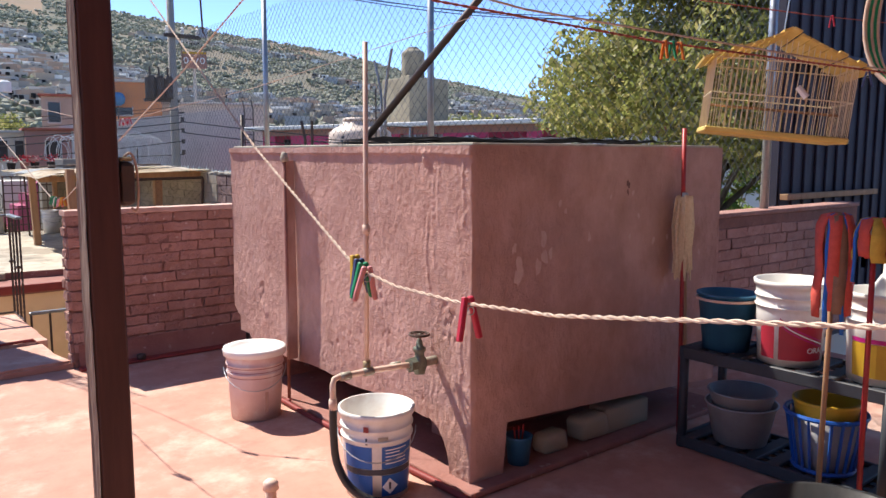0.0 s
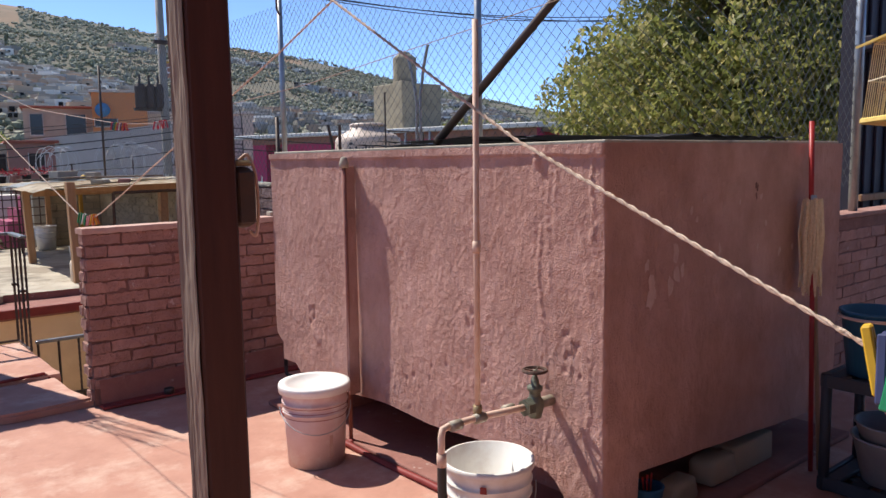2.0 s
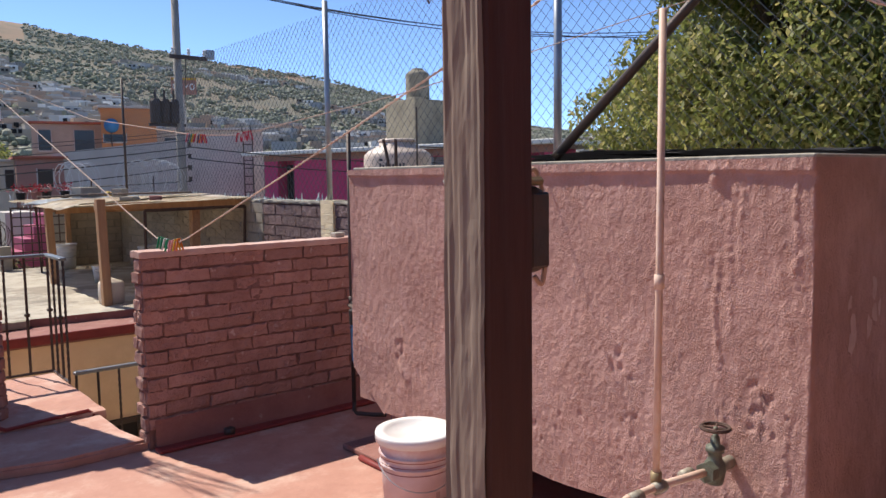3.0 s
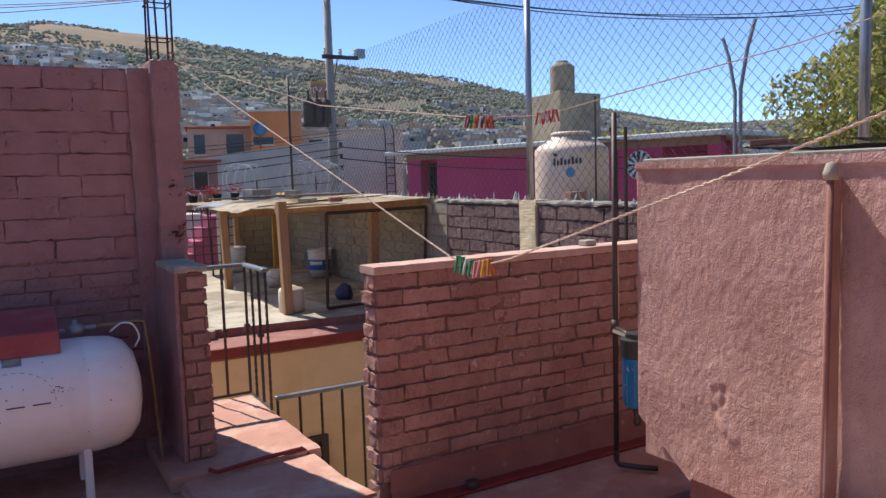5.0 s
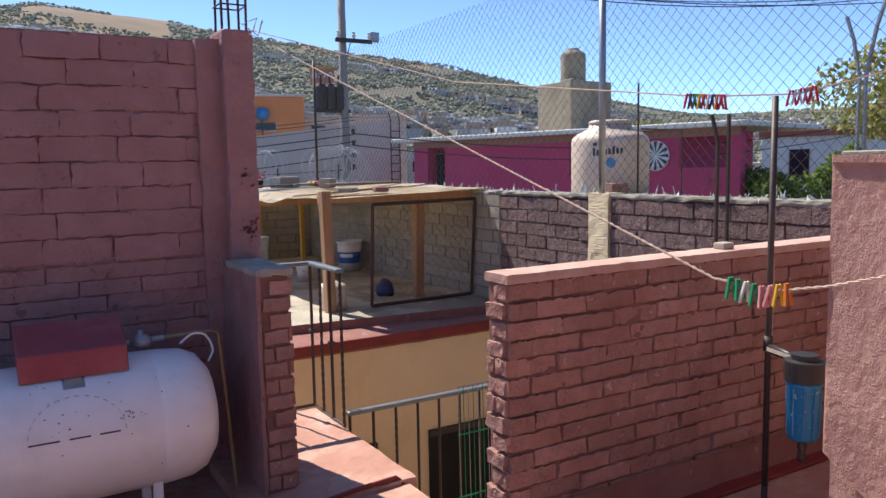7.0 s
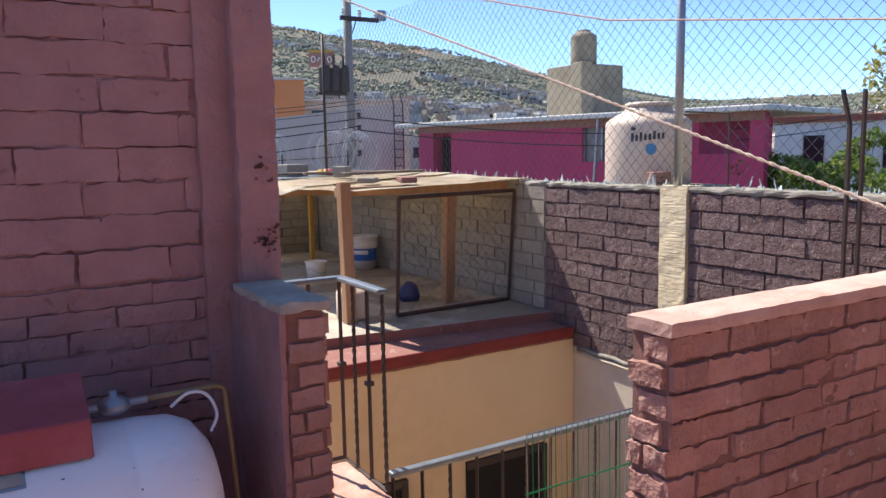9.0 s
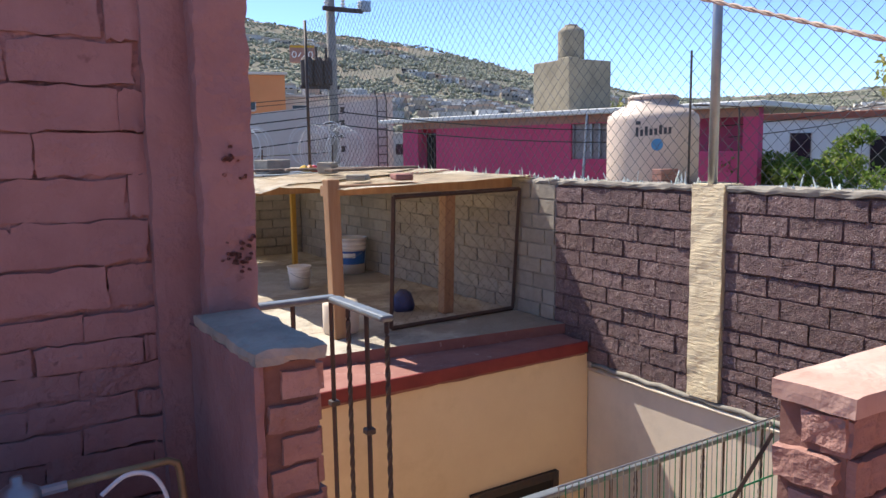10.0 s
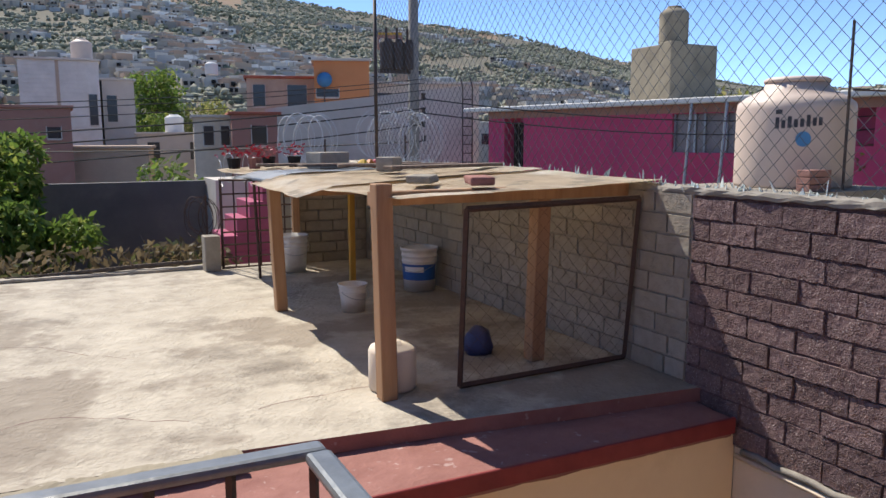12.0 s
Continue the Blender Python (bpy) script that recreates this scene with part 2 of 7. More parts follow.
M_filterblue = mat("blue_filter_housing", (0.02, 0.21, 0.42), (0.02, 0.17, 0.36), 20, 0.3, 0.1, 40, spec=0.5, chips=(0.6, 0.65, 0.68), camount=0.9, cscale=60)
M_shelf = mat("dark_grey_plastic_shelf", (0.045, 0.05, 0.06), (0.035, 0.038, 0.045), 9, 0.5, 0.15, 60)
M_greyplastic = mat("grey_plastic", (0.34, 0.33, 0.33), (0.26, 0.25, 0.25), 9, 0.5, 0.1, 40)
M_yellow = mat("yellow_plastic", (0.60, 0.37, 0.03), (0.5, 0.3, 0.03), 9, 0.45, 0.1, 40)
M_basketblue = mat("blue_basket_plastic", (0.02, 0.10, 0.40), None, 9, 0.4, 0.0)
M_redstick = mat("red_handle", (0.40, 0.03, 0.03), (0.28, 0.03, 0.03), 16, 0.4, 0.1, 60)
M_redlabel = mat("crimson_label", (0.42, 0.03, 0.05), (0.36, 0.03, 0.05), 8, 0.4, 0.0)
M_magprint = mat("magenta_print", (0.50, 0.02, 0.20), None, 8, 0.45, 0.0)
M_mop = mat("cream_mop_yarn", (0.74, 0.61, 0.42), (0.58, 0.45, 0.29), 60, 0.95, 0.6, 120)
M_cloth = {k: mat(k + "_cloth", c, None, 40, 0.95, 0.5, 150) for k, c in dict(red=(0.60, 0.10, 0.075), blue=(0.03, 0.14, 0.50), brown=(0.26, 0.15, 0.10), ochre=(0.55, 0.36, 0.06)).items()}
M_cage = mat("cream_cage_wire", (0.74, 0.65, 0.46), None, 20, 0.5, 0.0)
M_cageroof = mat("yellow_cage_plastic", (0.70, 0.52, 0.16), (0.58, 0.41, 0.11), 12, 0.5, 0.15, 50)
M_peg = {k: mat(k + "_peg", c, None, 30, 0.5, 0.0) for k, c in dict(red=(0.50, 0.03, 0.06), green=(0.02, 0.25, 0.11), white=(0.65, 0.66, 0.62), yellow=(0.62, 0.38, 0.03), orange=(0.6, 0.17, 0.02), pink=(0.6, 0.25, 0.25), navy=(0.05, 0.06, 0.14)).items()}
M_bottle = mat("broken_bottle_glass", (0.80, 0.84, 0.80), (0.66, 0.76, 0.70), 20, 0.12, 0.0, spec=0.6)
M_bark = mat("grey_bark", (0.16, 0.125, 0.095), (0.10, 0.08, 0.06), 12, 0.95, 0.8, 40, stretch=(1, 1, 0.3), bdist=0.02)
M_leaf = leaf_mat("broad_leaves", (0.185, 0.21, 0.06), (0.28, 0.285, 0.09), (0.45, 0.40, 0.16))
M_bushleaf = leaf_mat("bush_leaves", (0.11, 0.18, 0.035), (0.17, 0.25, 0.05), (0.26, 0.30, 0.07))
M_ground = mat("dry_hill_earth", (0.15, 0.14, 0.108), (0.115, 0.115, 0.09), 0.03, 0.95, 0.0, stain=(0.20, 0.155, 0.11), sscale=0.008, samount=0.6)
M_crest = mat("dry_grass_crest", (0.245, 0.17, 0.115), (0.18, 0.14, 0.10), 0.03, 0.95, 0.0, stain=(0.15, 0.14, 0.10), sscale=0.03, samount=0.8)
# Scrub greens paled to carry the distance haze in their base colour.
M_scrub = palette_mat("hazed_dry_scrub", [(0.28, 0.278, 0.205), (0.34, 0.33, 0.25), (0.17, 0.185, 0.125), (0.31, 0.31, 0.235), (0.23, 0.24, 0.17)])
M_hillhouse = palette_mat("hill_house_render", [(0.46, 0.415, 0.355), (0.37, 0.335, 0.285), (0.58, 0.545, 0.485), (0.30, 0.275, 0.24), (0.78, 0.755, 0.70), (0.46, 0.33, 0.24), (0.40, 0.40, 0.39), (0.42, 0.35, 0.27)])
M_townwall = palette_mat("town_render", [(0.35, 0.31, 0.27), (0.26, 0.24, 0.22), (0.5, 0.46, 0.4), (0.42, 0.30, 0.22), (0.22, 0.21, 0.2)])
M_oldconc = mat("old_yellowed_concrete", (0.34, 0.30, 0.22), (0.26, 0.225, 0.165), 1.2, 0.95, 0.3, 12, stain=(0.17, 0.15, 0.115), sscale=0.9, samount=0.6)
M_chip = mat("pale_chipped_plaster", (0.56, 0.40, 0.35), (0.48, 0.31, 0.265), 20, 0.95, 0.5, 60)
M_pit = mat("bare_dark_plaster", (0.20, 0.105, 0.09), (0.14, 0.075, 0.065), 20, 0.95, 0.6, 60)
M_orange = mat("orange_house_paint", (0.68, 0.29, 0.125), (0.61, 0.25, 0.105), 0.8, 0.85, 0.1, 10)
M_beigehouse = mat("beige_house_render", (0.52, 0.41, 0.32), (0.43, 0.335, 0.26), 0.8, 0.9, 0.1, 10, stain=(0.34, 0.27, 0.21), sscale=0.6, samount=0.5)
M_whitehouse = mat("white_house_render", (0.76, 0.75, 0.72), (0.66, 0.65, 0.62), 0.6, 0.9, 0.1, 10)
M_redwall = mat("brick_red_render", (0.40, 0.215, 0.17), (0.33, 0.17, 0.135), 0.8, 0.9, 0.1, 10, stain=(0.48, 0.33, 0.27), sscale=0.8, samount=0.4)
M_tileroof = mat("clay_roof", (0.40, 0.14, 0.09), (0.3, 0.1, 0.07), 3, 0.9, 0.3, 20)
M_pole = mat("concrete_pole", (0.36, 0.33, 0.29), (0.29, 0.265, 0.235), 3, 0.9, 0.2, 20)
M_stair = mat("dull_magenta_paint", (0.40, 0.10, 0.17), (0.32, 0.08, 0.14), 3, 0.85, 0.2, 30)
# Grey render darkened in colour to stand for the garden wall's shade.
M_darkwall = mat("shaded_dark_render", (0.15, 0.145, 0.14), (0.10, 0.10, 0.10), 1.2, 0.95, 0.3, 12, stain=(0.22, 0.21, 0.19), sscale=0.9, samount=0.5)
M_whitebrick = mat("whitewashed_brick", (0.74, 0.71, 0.67), (0.60, 0.575, 0.54), 1.5, 0.9, 0.2, 20)
M_dish = mat("blue_tank_plastic", (0.09, 0.28, 0.52), None, 3, 0.5, 0.0)


# ---- mesh helpers ----
def link(name, bm, material, parent=None, smooth=False):
    me = bpy.data.meshes.new(name)
    bm.normal_update()
    bm.to_mesh(me)
    bm.free()
    if material:
        me.materials.append(material)
    if smooth:
        for p in me.polygons:
            p.use_smooth = True
    ob = new(name, me)
    if parent:
        ob.parent = parent
    return ob


def part(name, bm, material, parent, label="", smooth=False):
    ob = link(name, bm, material, parent, smooth)
    return tagged(ob, label)


def thing(name, at, label, category, group="", kind="", turn=0):
    """An Empty at a thing's base; its parts are built about its own origin."""
    ob = new(name)
    ob.empty_display_size = 0.1
    ob.matrix_basis = pose(*at, 0, 0, turn)
    return tagged(ob, label, category, group, kind)


def box(bm, x0, x1, y0, y1, z0, z1, bevel=0.0, m=None):
    r = bmesh.ops.create_cube(bm, size=1)
    vs = r["verts"]
    for v in vs:
        v.co = Vector(((x0 + x1) / 2 + v.co.x * (x1 - x0), (y0 + y1) / 2 + v.co.y * (y1 - y0), (z0 + z1) / 2 + v.co.z * (z1 - z0)))
        if m:
            v.co = m @ v.co
    if bevel:
        es = list({e for v in vs for e in v.link_edges})
        bmesh.ops.bevel(bm, geom=es, offset=bevel, segments=1 if bevel < 0.006 else 2, profile=0.5, affect="EDGES")
    return bm


def B(*a, **k):
    return box(bmesh.new(), *a, **k)


def tube(bm, pts, r, seg=6, cap=True, closed=False):
    """A round bar swept along points; r may be a list."""
    pts = [Vector(p) for p in pts]
    n = len(pts)
    rs = r if isinstance(r, (list, tuple)) else [r] * n
    rings, up = [], None
    for i, p in enumerate(pts):
        a, b = (pts[(i - 1) % n], pts[(i + 1) % n]) if closed else (pts[max(i - 1, 0)], pts[min(i + 1, n - 1)])
        d = (b - a).normalized()
        if up is None:
            up = Vector((0, 0, 1)) if abs(d.z) < 0.9 else Vector((1, 0, 0))
        s = d.cross(up).normalized()
        up = s.cross(d).normalized()
        rings.append([bm.verts.new(p + rs[i] * (math.cos(2 * math.pi * k / seg) * s + math.sin(2 * math.pi * k / seg) * up)) for k in range(seg)])
    for i in range(n if closed else n - 1):
        a, b = rings[i], rings[(i + 1) % n]
        for k in range(seg):
            bm.faces.new((a[k], a[(k + 1) % seg], b[(k + 1) % seg], b[k]))
    if cap and not closed:
        bm.faces.new(rings[0][::-1])
        bm.faces.new(rings[-1])
    return bm


def T(*a, **k):
    return tube(bmesh.new(), *a, **k)


def lathe(profile, seg=32, m=None, bm=None):
    """A turned shape from (radius, height) pairs."""
    bm = bm or bmesh.new()
    rings = []
    for r, z in profile:
        rings.append([bm.verts.new((r * math.cos(2 * math.pi * k / seg), r * math.sin(2 * math.pi * k / seg), z)) for k in range(seg)] if r > 1e-5 else [bm.verts.new((0, 0, z))])
    for a, b in zip(rings, rings[1:]):
        for k in range(seg):
            j = (k + 1) % seg
            if len(a) == 1 and len(b) == 1:
                continue
            if len(a) == 1:
                bm.faces.new((a[0], b[k], b[j]))
            elif len(b) == 1:
                bm.faces.new((a[k], b[0], a[j]))
            else:
                bm.faces.new((a[k], b[k], b[j], a[j]))
    bmesh.ops.recalc_face_normals(bm, faces=bm.faces[:])
    if m:
        bmesh.ops.transform(bm, matrix=m, verts=bm.verts[:])
    return bm


def sag(a, b, drop, n=16):
    a, b = Vector(a), Vector(b)
    return [a.lerp(b, i / n) - Vector((0, 0, drop * 4 * (i / n) * (1 - i / n))) for i in range(n + 1)]


def twist(pts, r, turns=1.0, seg=5):
    """A bar or rope of two twisted strands along a line of points."""
    bm = bmesh.new()
    fine = []
    pts = [Vector(p) for p in pts]
    for a, b in zip(pts, pts[1:]):
        k = max(1, int((b - a).length / (r * 2.2)))
        fine += [a.lerp(b, i / k) for i in range(k)]
    fine.append(pts[-1])
    for s in (0, math.pi):
        line = []
        for i, p in enumerate(fine):
            d = (fine[min(i + 1, len(fine) - 1)] - fine[max(i - 1, 0)]).normalized()
            u = d.cross(Vector((0.3, 0.2, 1))).normalized()
            v = d.cross(u)
            an = s + i * 0.9 * turns
            line.append(p + r * 0.55 * (math.cos(an) * u + math.sin(an) * v))
        tube(bm, line, r * 0.62, seg)
    return bm


def grid_face(bm, origin, du, dv, nu, nv, push):
    """A relief sheet: push(u, v, point) returns how far the point stands out along the normal."""
    o, du, dv = Vector(origin), Vector(du), Vector(dv)
    nrm = du.cross(dv).normalized()
    rows = []
    for j in range(nv + 1):
        row = []
        for i in range(nu + 1):
            p = o + du * (i / nu) + dv * (j / nv)
            row.append(bm.verts.new(p + nrm * push(i / nu, j / nv, p)))
        rows.append(row)
    for j in range(nv):
        for i in range(nu):
            bm.faces.new((rows[j][i], rows[j][i + 1], rows[j + 1][i + 1], rows[j + 1][i]))
    return rows


def fbm(p, s, o=4):
    return noise.fractal(Vector(p) * s, 1.0, 2.0, o)


def text_mesh(body, size, depth=0.001):
    cu = bpy.data.curves.new("lettering", "FONT")
    cu.body, cu.size, cu.extrude, cu.align_x, cu.align_y = body, size, depth, "CENTER", "CENTER"
    tmp = bpy.data.objects.new("lettering", cu)
    scene.collection.objects.link(tmp)
    dg = bpy.context.evaluated_depsgraph_get()
    me = bpy.data.meshes.new_from_object(tmp.evaluated_get(dg))
    bpy.data.objects.remove(tmp)
    bm = bmesh.new()
    bm.from_mesh(me)
    return bm


def curve_pts(pts, n=6):
    """A smooth line through the points."""
    p = [Vector(q) for q in pts]
    p = [p[0] * 2 - p[1]] + p + [p[-1] * 2 - p[-2]]
    out = []
    for i in range(1, len(p) - 2):
        a, b, c, d = p[i - 1], p[i], p[i + 1], p[i + 2]
        for k in range(n):
            t = k / n
            out.append(0.5 * (2 * b + (c - a) * t + (2 * a - 5 * b + 4 * c - d) * t * t + (3 * b - a - 3 * c + d) * t ** 3))
    return out + [p[-2]]


def rough_slab(x0, x1, y0, y1, z0, z1, res=0.03, amp=0.005, scale=12.0, rnd=0.01):
    """A cast or plastered block with uneven faces and worn, rounded edges."""
    bm = bmesh.new()
    lo, hi = Vector((x0, y0, z0)), Vector((x1, y1, z1))
    n = [max(2, min(160, int((hi[i] - lo[i]) / res))) for i in range(3)]
    for ax in range(3):
        u, v = (ax + 1) % 3, (ax + 2) % 3
        for side in (0, 1):
            rows = []
            for j in range(n[v] + 1):
                row = []
                for i in range(n[u] + 1):
                    c = [0, 0, 0]
                    c[ax], c[u], c[v] = (hi if side else lo)[ax], lo[u] + (hi[u] - lo[u]) * i / n[u], lo[v] + (hi[v] - lo[v]) * j / n[v]
                    row.append(bm.verts.new(c))
                rows.append(row)
            for j in range(n[v]):
                for i in range(n[u]):
                    q = (rows[j][i], rows[j][i + 1], rows[j + 1][i + 1], rows[j + 1][i])
                    bm.faces.new(q if side else q[::-1])
    bmesh.ops.remove_doubles(bm, verts=bm.verts[:], dist=0.0005)
    for w in bm.verts:
        c = w.co.copy()
        inner = Vector([min(max(c[i], lo[i] + rnd), hi[i] - rnd) for i in range(3)])
        d = c - inner
        if d.length > 1e-6:
            ed = sum(1 for i in range(3) if abs(d[i]) > 1e-6)
            if ed > 1:
                d = d.normalized() * rnd
        w.co = inner + d + Vector((noise.noise(c * scale), noise.noise(c * scale + Vector((31, 0, 0))), noise.noise(c * scale + Vector((0, 47, 0))))) * amp
        w.co += Vector((noise.noise(c * scale * 3.3), noise.noise(c * scale * 3.3 + Vector((11, 0, 0))), noise.noise(c * scale * 3.3 + Vector((0, 17, 0))))) * amp * 0.5
    return bm


def brick_mesh(name, L, H, D, bevel, rough, seed, material):
    """One worn brick about its own centre, long side on x, face towards -y; its edges are nibbled, its back is open."""
    bm = bmesh.new()
    nx, nz = (9, 4) if L > 0.15 else (5, 4)
    rows = []
    for j in range(nz + 3):
        row = []
        for i in range(nx + 3):
            u, v = min(max(i - 1, 0), nx) / nx, min(max(j - 1, 0), nz) / nz
            rim = i in (0, nx + 2) or j in (0, nz + 2)
            edge = i in (1, nx + 1) or j in (1, nz + 1)
            q = Vector((u * L * 34 + seed * 7.3, v * H * 34, seed * 3.1))
            dx, dz = noise.noise(q) * rough, noise.noise(q + Vector((19, 0, 0))) * rough
            x, z = (u - .5) * (L - 2 * bevel) + dx, (v - .5) * (H - 2 * bevel) + dz
            y = -D / 2 + noise.noise(q * .6 + Vector((0, 33, 0))) * rough * .45
            if edge:
                y += bevel * 0.3 * max(0, noise.noise(q * 1.7))
            if rim:
                x, z = (u - .5) * L + dx, (v - .5) * H + dz
                y = D / 2 - 0.002
            row.append(bm.verts.new((x, y, z)))
        rows.append(row)
    for j in range(nz + 2):
        for i in range(nx + 2):
            f = bm.faces.new((rows[j][i], rows[j][i + 1], rows[j + 1][i + 1], rows[j + 1][i]))
            f.smooth = 0 < i < nx + 1 and 0 < j < nz + 1 and H > 0.09
    for e in bm.edges:
        e.smooth = all(f.smooth for f in e.link_faces)
    me = bpy.data.meshes.new(name)
    bm.to_mesh(me)
    bm.free()
    me.materials.append(material)
    return me


def lay(name, parent, start, along, length, z0, courses, L, H, D, joint, material, bevel=0.006, rough=0.003, keep=None, jitter=0.004, seed=1, tilt=0.8):
    """Courses of bricks in running bond, from start along 'x' or 'y'."""
    rng = random.Random(seed)
    kinds = [brick_mesh(name, L, H, D, bevel, rough, seed * 10 + k, material) for k in range(8)]
    turn = {"x": 0, "y": 90, "-y": -90}[along]
    d = {"x": Vector((1, 0, 0)), "y": Vector((0, 1, 0)), "-y": Vector((0, -1, 0))}[along]
    for c in range(courses):
        u = -(L + joint) / 2 if c % 2 else 0.0
        u -= rng.uniform(0, 0.035)
        while u < length - 0.02:
            wide = L * rng.uniform(0.93, 1.06)
            a, b = max(u, 0), min(u + wide, length)
            if b - a > 0.04:
                p = Vector(start) + d * ((a + b) / 2)
                p.z = z0 + c * (H + joint) + H / 2 + jitter * 1.3 * noise.noise(Vector((u * 1.5, c * 0.37, seed)))
                if not keep or keep(p, (b - a) / 2):
                    ob = new(name, rng.choice(kinds))
                    ob.parent = parent
                    ob.matrix_basis = Matrix.Translation(p + Vector((rng.uniform(-1, 1), rng.uniform(-1, 1), rng.uniform(-0.5, 0.5))) * jitter) @ pose(0, 0, 0, rng.uniform(-tilt, tilt), rng.uniform(-.7, .7), turn + rng.uniform(-.75, .75) * tilt) @ Matrix.Diagonal(((b - a) / L, 1, 1, 1))
            u += wide + joint * rng.uniform(0.5, 1.5)


# ---- ground, hills ----
def ridge(b):
    """Height of the skyline hills by bearing in degrees, and how far off they stand."""
    xs = [-180, -60, -20, -4, 1, 4, 13, 21, 29, 35, 46, 50, 57, 75, 120, 180]
    hs = [40, 70, 112, 124, 131, 136, 121, 108, 94, 80, 60, 50, 50, 52, 50, 40]
    ds = [800, 700, 690, 690, 700, 700, 690, 690, 690, 720, 900, 900, 900, 900, 900, 800]
    return float(np.interp(b, xs, hs)), float(np.interp(b, xs, ds))


def terrain(x, y):
    r, b = math.hypot(x, y), math.degrees(math.atan2(x, y))
    h, d = ridge(b)
    k = min(max((r - 90) / (d - 90), 0), 1.25)
    up = k ** 1.25 if k < 1 else 1 - (k - 1) * 2.2
    n = fbm((x, y, 0), 0.006, 5)
    return -3.2 + (h + 3.2) * up + n * min(6, 0.016 * max(0, r - 90))


bm = bmesh.new()
rad = [0, 12, 40, 80] + [90 + 26 * i for i in range(42)] + [1400, 2000, 3500]
prev = None
for r in rad:
    ring = []
    for k in range(180):
        a = 2 * math.pi * k / 180
        x, y = r * math.sin(a), r * math.cos(a)
        ring.append(bm.verts.new((x, y, terrain(x, y) if r < 1300 else 20)))
    if prev:
        for k in range(180):
            bm.faces.new((prev[k], ring[k], ring[(k + 1) % 180], prev[(k + 1) % 180]))
    prev = ring
bmesh.ops.recalc_face_normals(bm, faces=bm.faces[:])
for f in bm.faces:
    c = f.calc_center_median()
    b = math.degrees(math.atan2(c.x, c.y))
    h, d = ridge(b)
    f.material_index = int(c.length < 1300 and -60 < b < 62 and c.length / d + 0.10 * noise.noise(c * 0.012) > (0.80 if b < 12 else 0.97))
ground = tagged(link("ground", bm, M_ground, smooth=True), "dry earth ground rising into brown scrub-covered hills", "ground", kind="structure")
ground.data.materials.append(M_crest)


def boxes_np(items):
    """Joined boxes from (centre, size, turn) rows, as verts and faces."""
    V, Fc = [], []
    base = np.array([(-.5, -.5, 0), (.5, -.5, 0), (.5, .5, 0), (-.5, .5, 0), (-.5, -.5, 1), (.5, -.5, 1), (.5, .5, 1), (-.5, .5, 1)])
    fs = [(0, 1, 5, 4), (1, 2, 6, 5), (2, 3, 7, 6), (3, 0, 4, 7), (4, 5, 6, 7)]
    for (cx, cy, cz), (sx, sy, sz), t in items:
        c, s = math.cos(t), math.sin(t)
        p = base * (sx, sy, sz)
        k = len(V)
        V += [(cx + c * q[0] - s * q[1], cy + s * q[0] + c * q[1], cz + q[2]) for q in p]
        Fc += [tuple(k + i for i in f) for f in fs]
    return V, Fc


def joined(name, V, Fc, material, label, category):
    me = bpy.data.meshes.new(name)
    me.from_pydata(V, [], Fc)
    me.materials.append(material)
    return tagged(new(name, me), label, category, kind="stuff")


rng = random.Random(5)
rows = []
while len(rows) < 4200:
    b, r = radians(rng.uniform(-14, 66)), 170 + 460 * rng.random() ** 0.75
    h, d = ridge(math.degrees(b))
    lim = 0.78 * d
    x, y = r * math.sin(b), r * math.cos(b)
    if r > lim or noise.noise(Vector((x, y, 3)) * 0.012) + 0.25 < r / lim * 0.55:
        continue
    w = rng.uniform(2.4, 5.6)
    rows.append(((x, y, terrain(x, y) - 1), (w, rng.uniform(3, 6), rng.uniform(2.2, 3.8)), b * -1 + rng.uniform(-.5, .5)))
joined("hillside_houses", *boxes_np(rows), M_hillhouse, "small grey and whitish box houses crowding a hillside", "houses")
wrows = []
for (c, s, t) in rows[:1500]:
    to = Vector((-c[0], -c[1], 0)).normalized()
    side = Vector((to.y, -to.x, 0))
    for k in (-1, 1):
        p = Vector(c) + to * (s[1] * 0.52) + side * (k * s[0] * 0.2)
        wrows.append(((p.x, p.y, c[2] + s[2] * 0.55), (0.9, 0.5, 0.9), t))
joined("hillside_windows", *boxes_np(wrows), M_void, "dark little windows of the hillside houses", "windows")

ico = bmesh.new()
bmesh.ops.create_icosphere(ico, subdivisions=1, radius=1)
ico_v, ico_f = [v.co.copy() for v in ico.verts], [tuple(v.index for v in f.verts) for f in ico.faces]
ico.free()


def clumps(n, place, size, seed, squash=0.8):
    """Ragged bush clumps: each a few lumpy bodies."""
    rg = random.Random(seed)
    V, Fc = [], []
    for _ in range(n):
        p = place(rg)
        if not p:
            continue
        s = rg.uniform(*size)
        for _ in range(3):
            q = Vector(p) + Vector((rg.gauss(0, .5), rg.gauss(0, .5), rg.uniform(0.1, .7))) * s
            k, ss = len(V), s * rg.uniform(.35, .7)
            V += [tuple(q + Vector((v.x, v.y, v.z * squash)) * ss * rg.uniform(.6, 1.3)) for v in ico_v]
            Fc += [tuple(k + i for i in f) for f in ico_f]
    return V, Fc


def hill_spot(rg):
    b, r = radians(rg.uniform(-14, 74)), 120 + 840 * rg.random() ** 0.75
    x, y = r * math.sin(b), r * math.cos(b)
    h, d = ridge(math.degrees(b))
    bare = 0.05 if math.degrees(b) < 12 and r > 0.82 * d else -0.32
    if noise.noise(Vector((x, y, 8)) * 0.02) < bare:
        return None
    return (x, y, terrain(x, y))


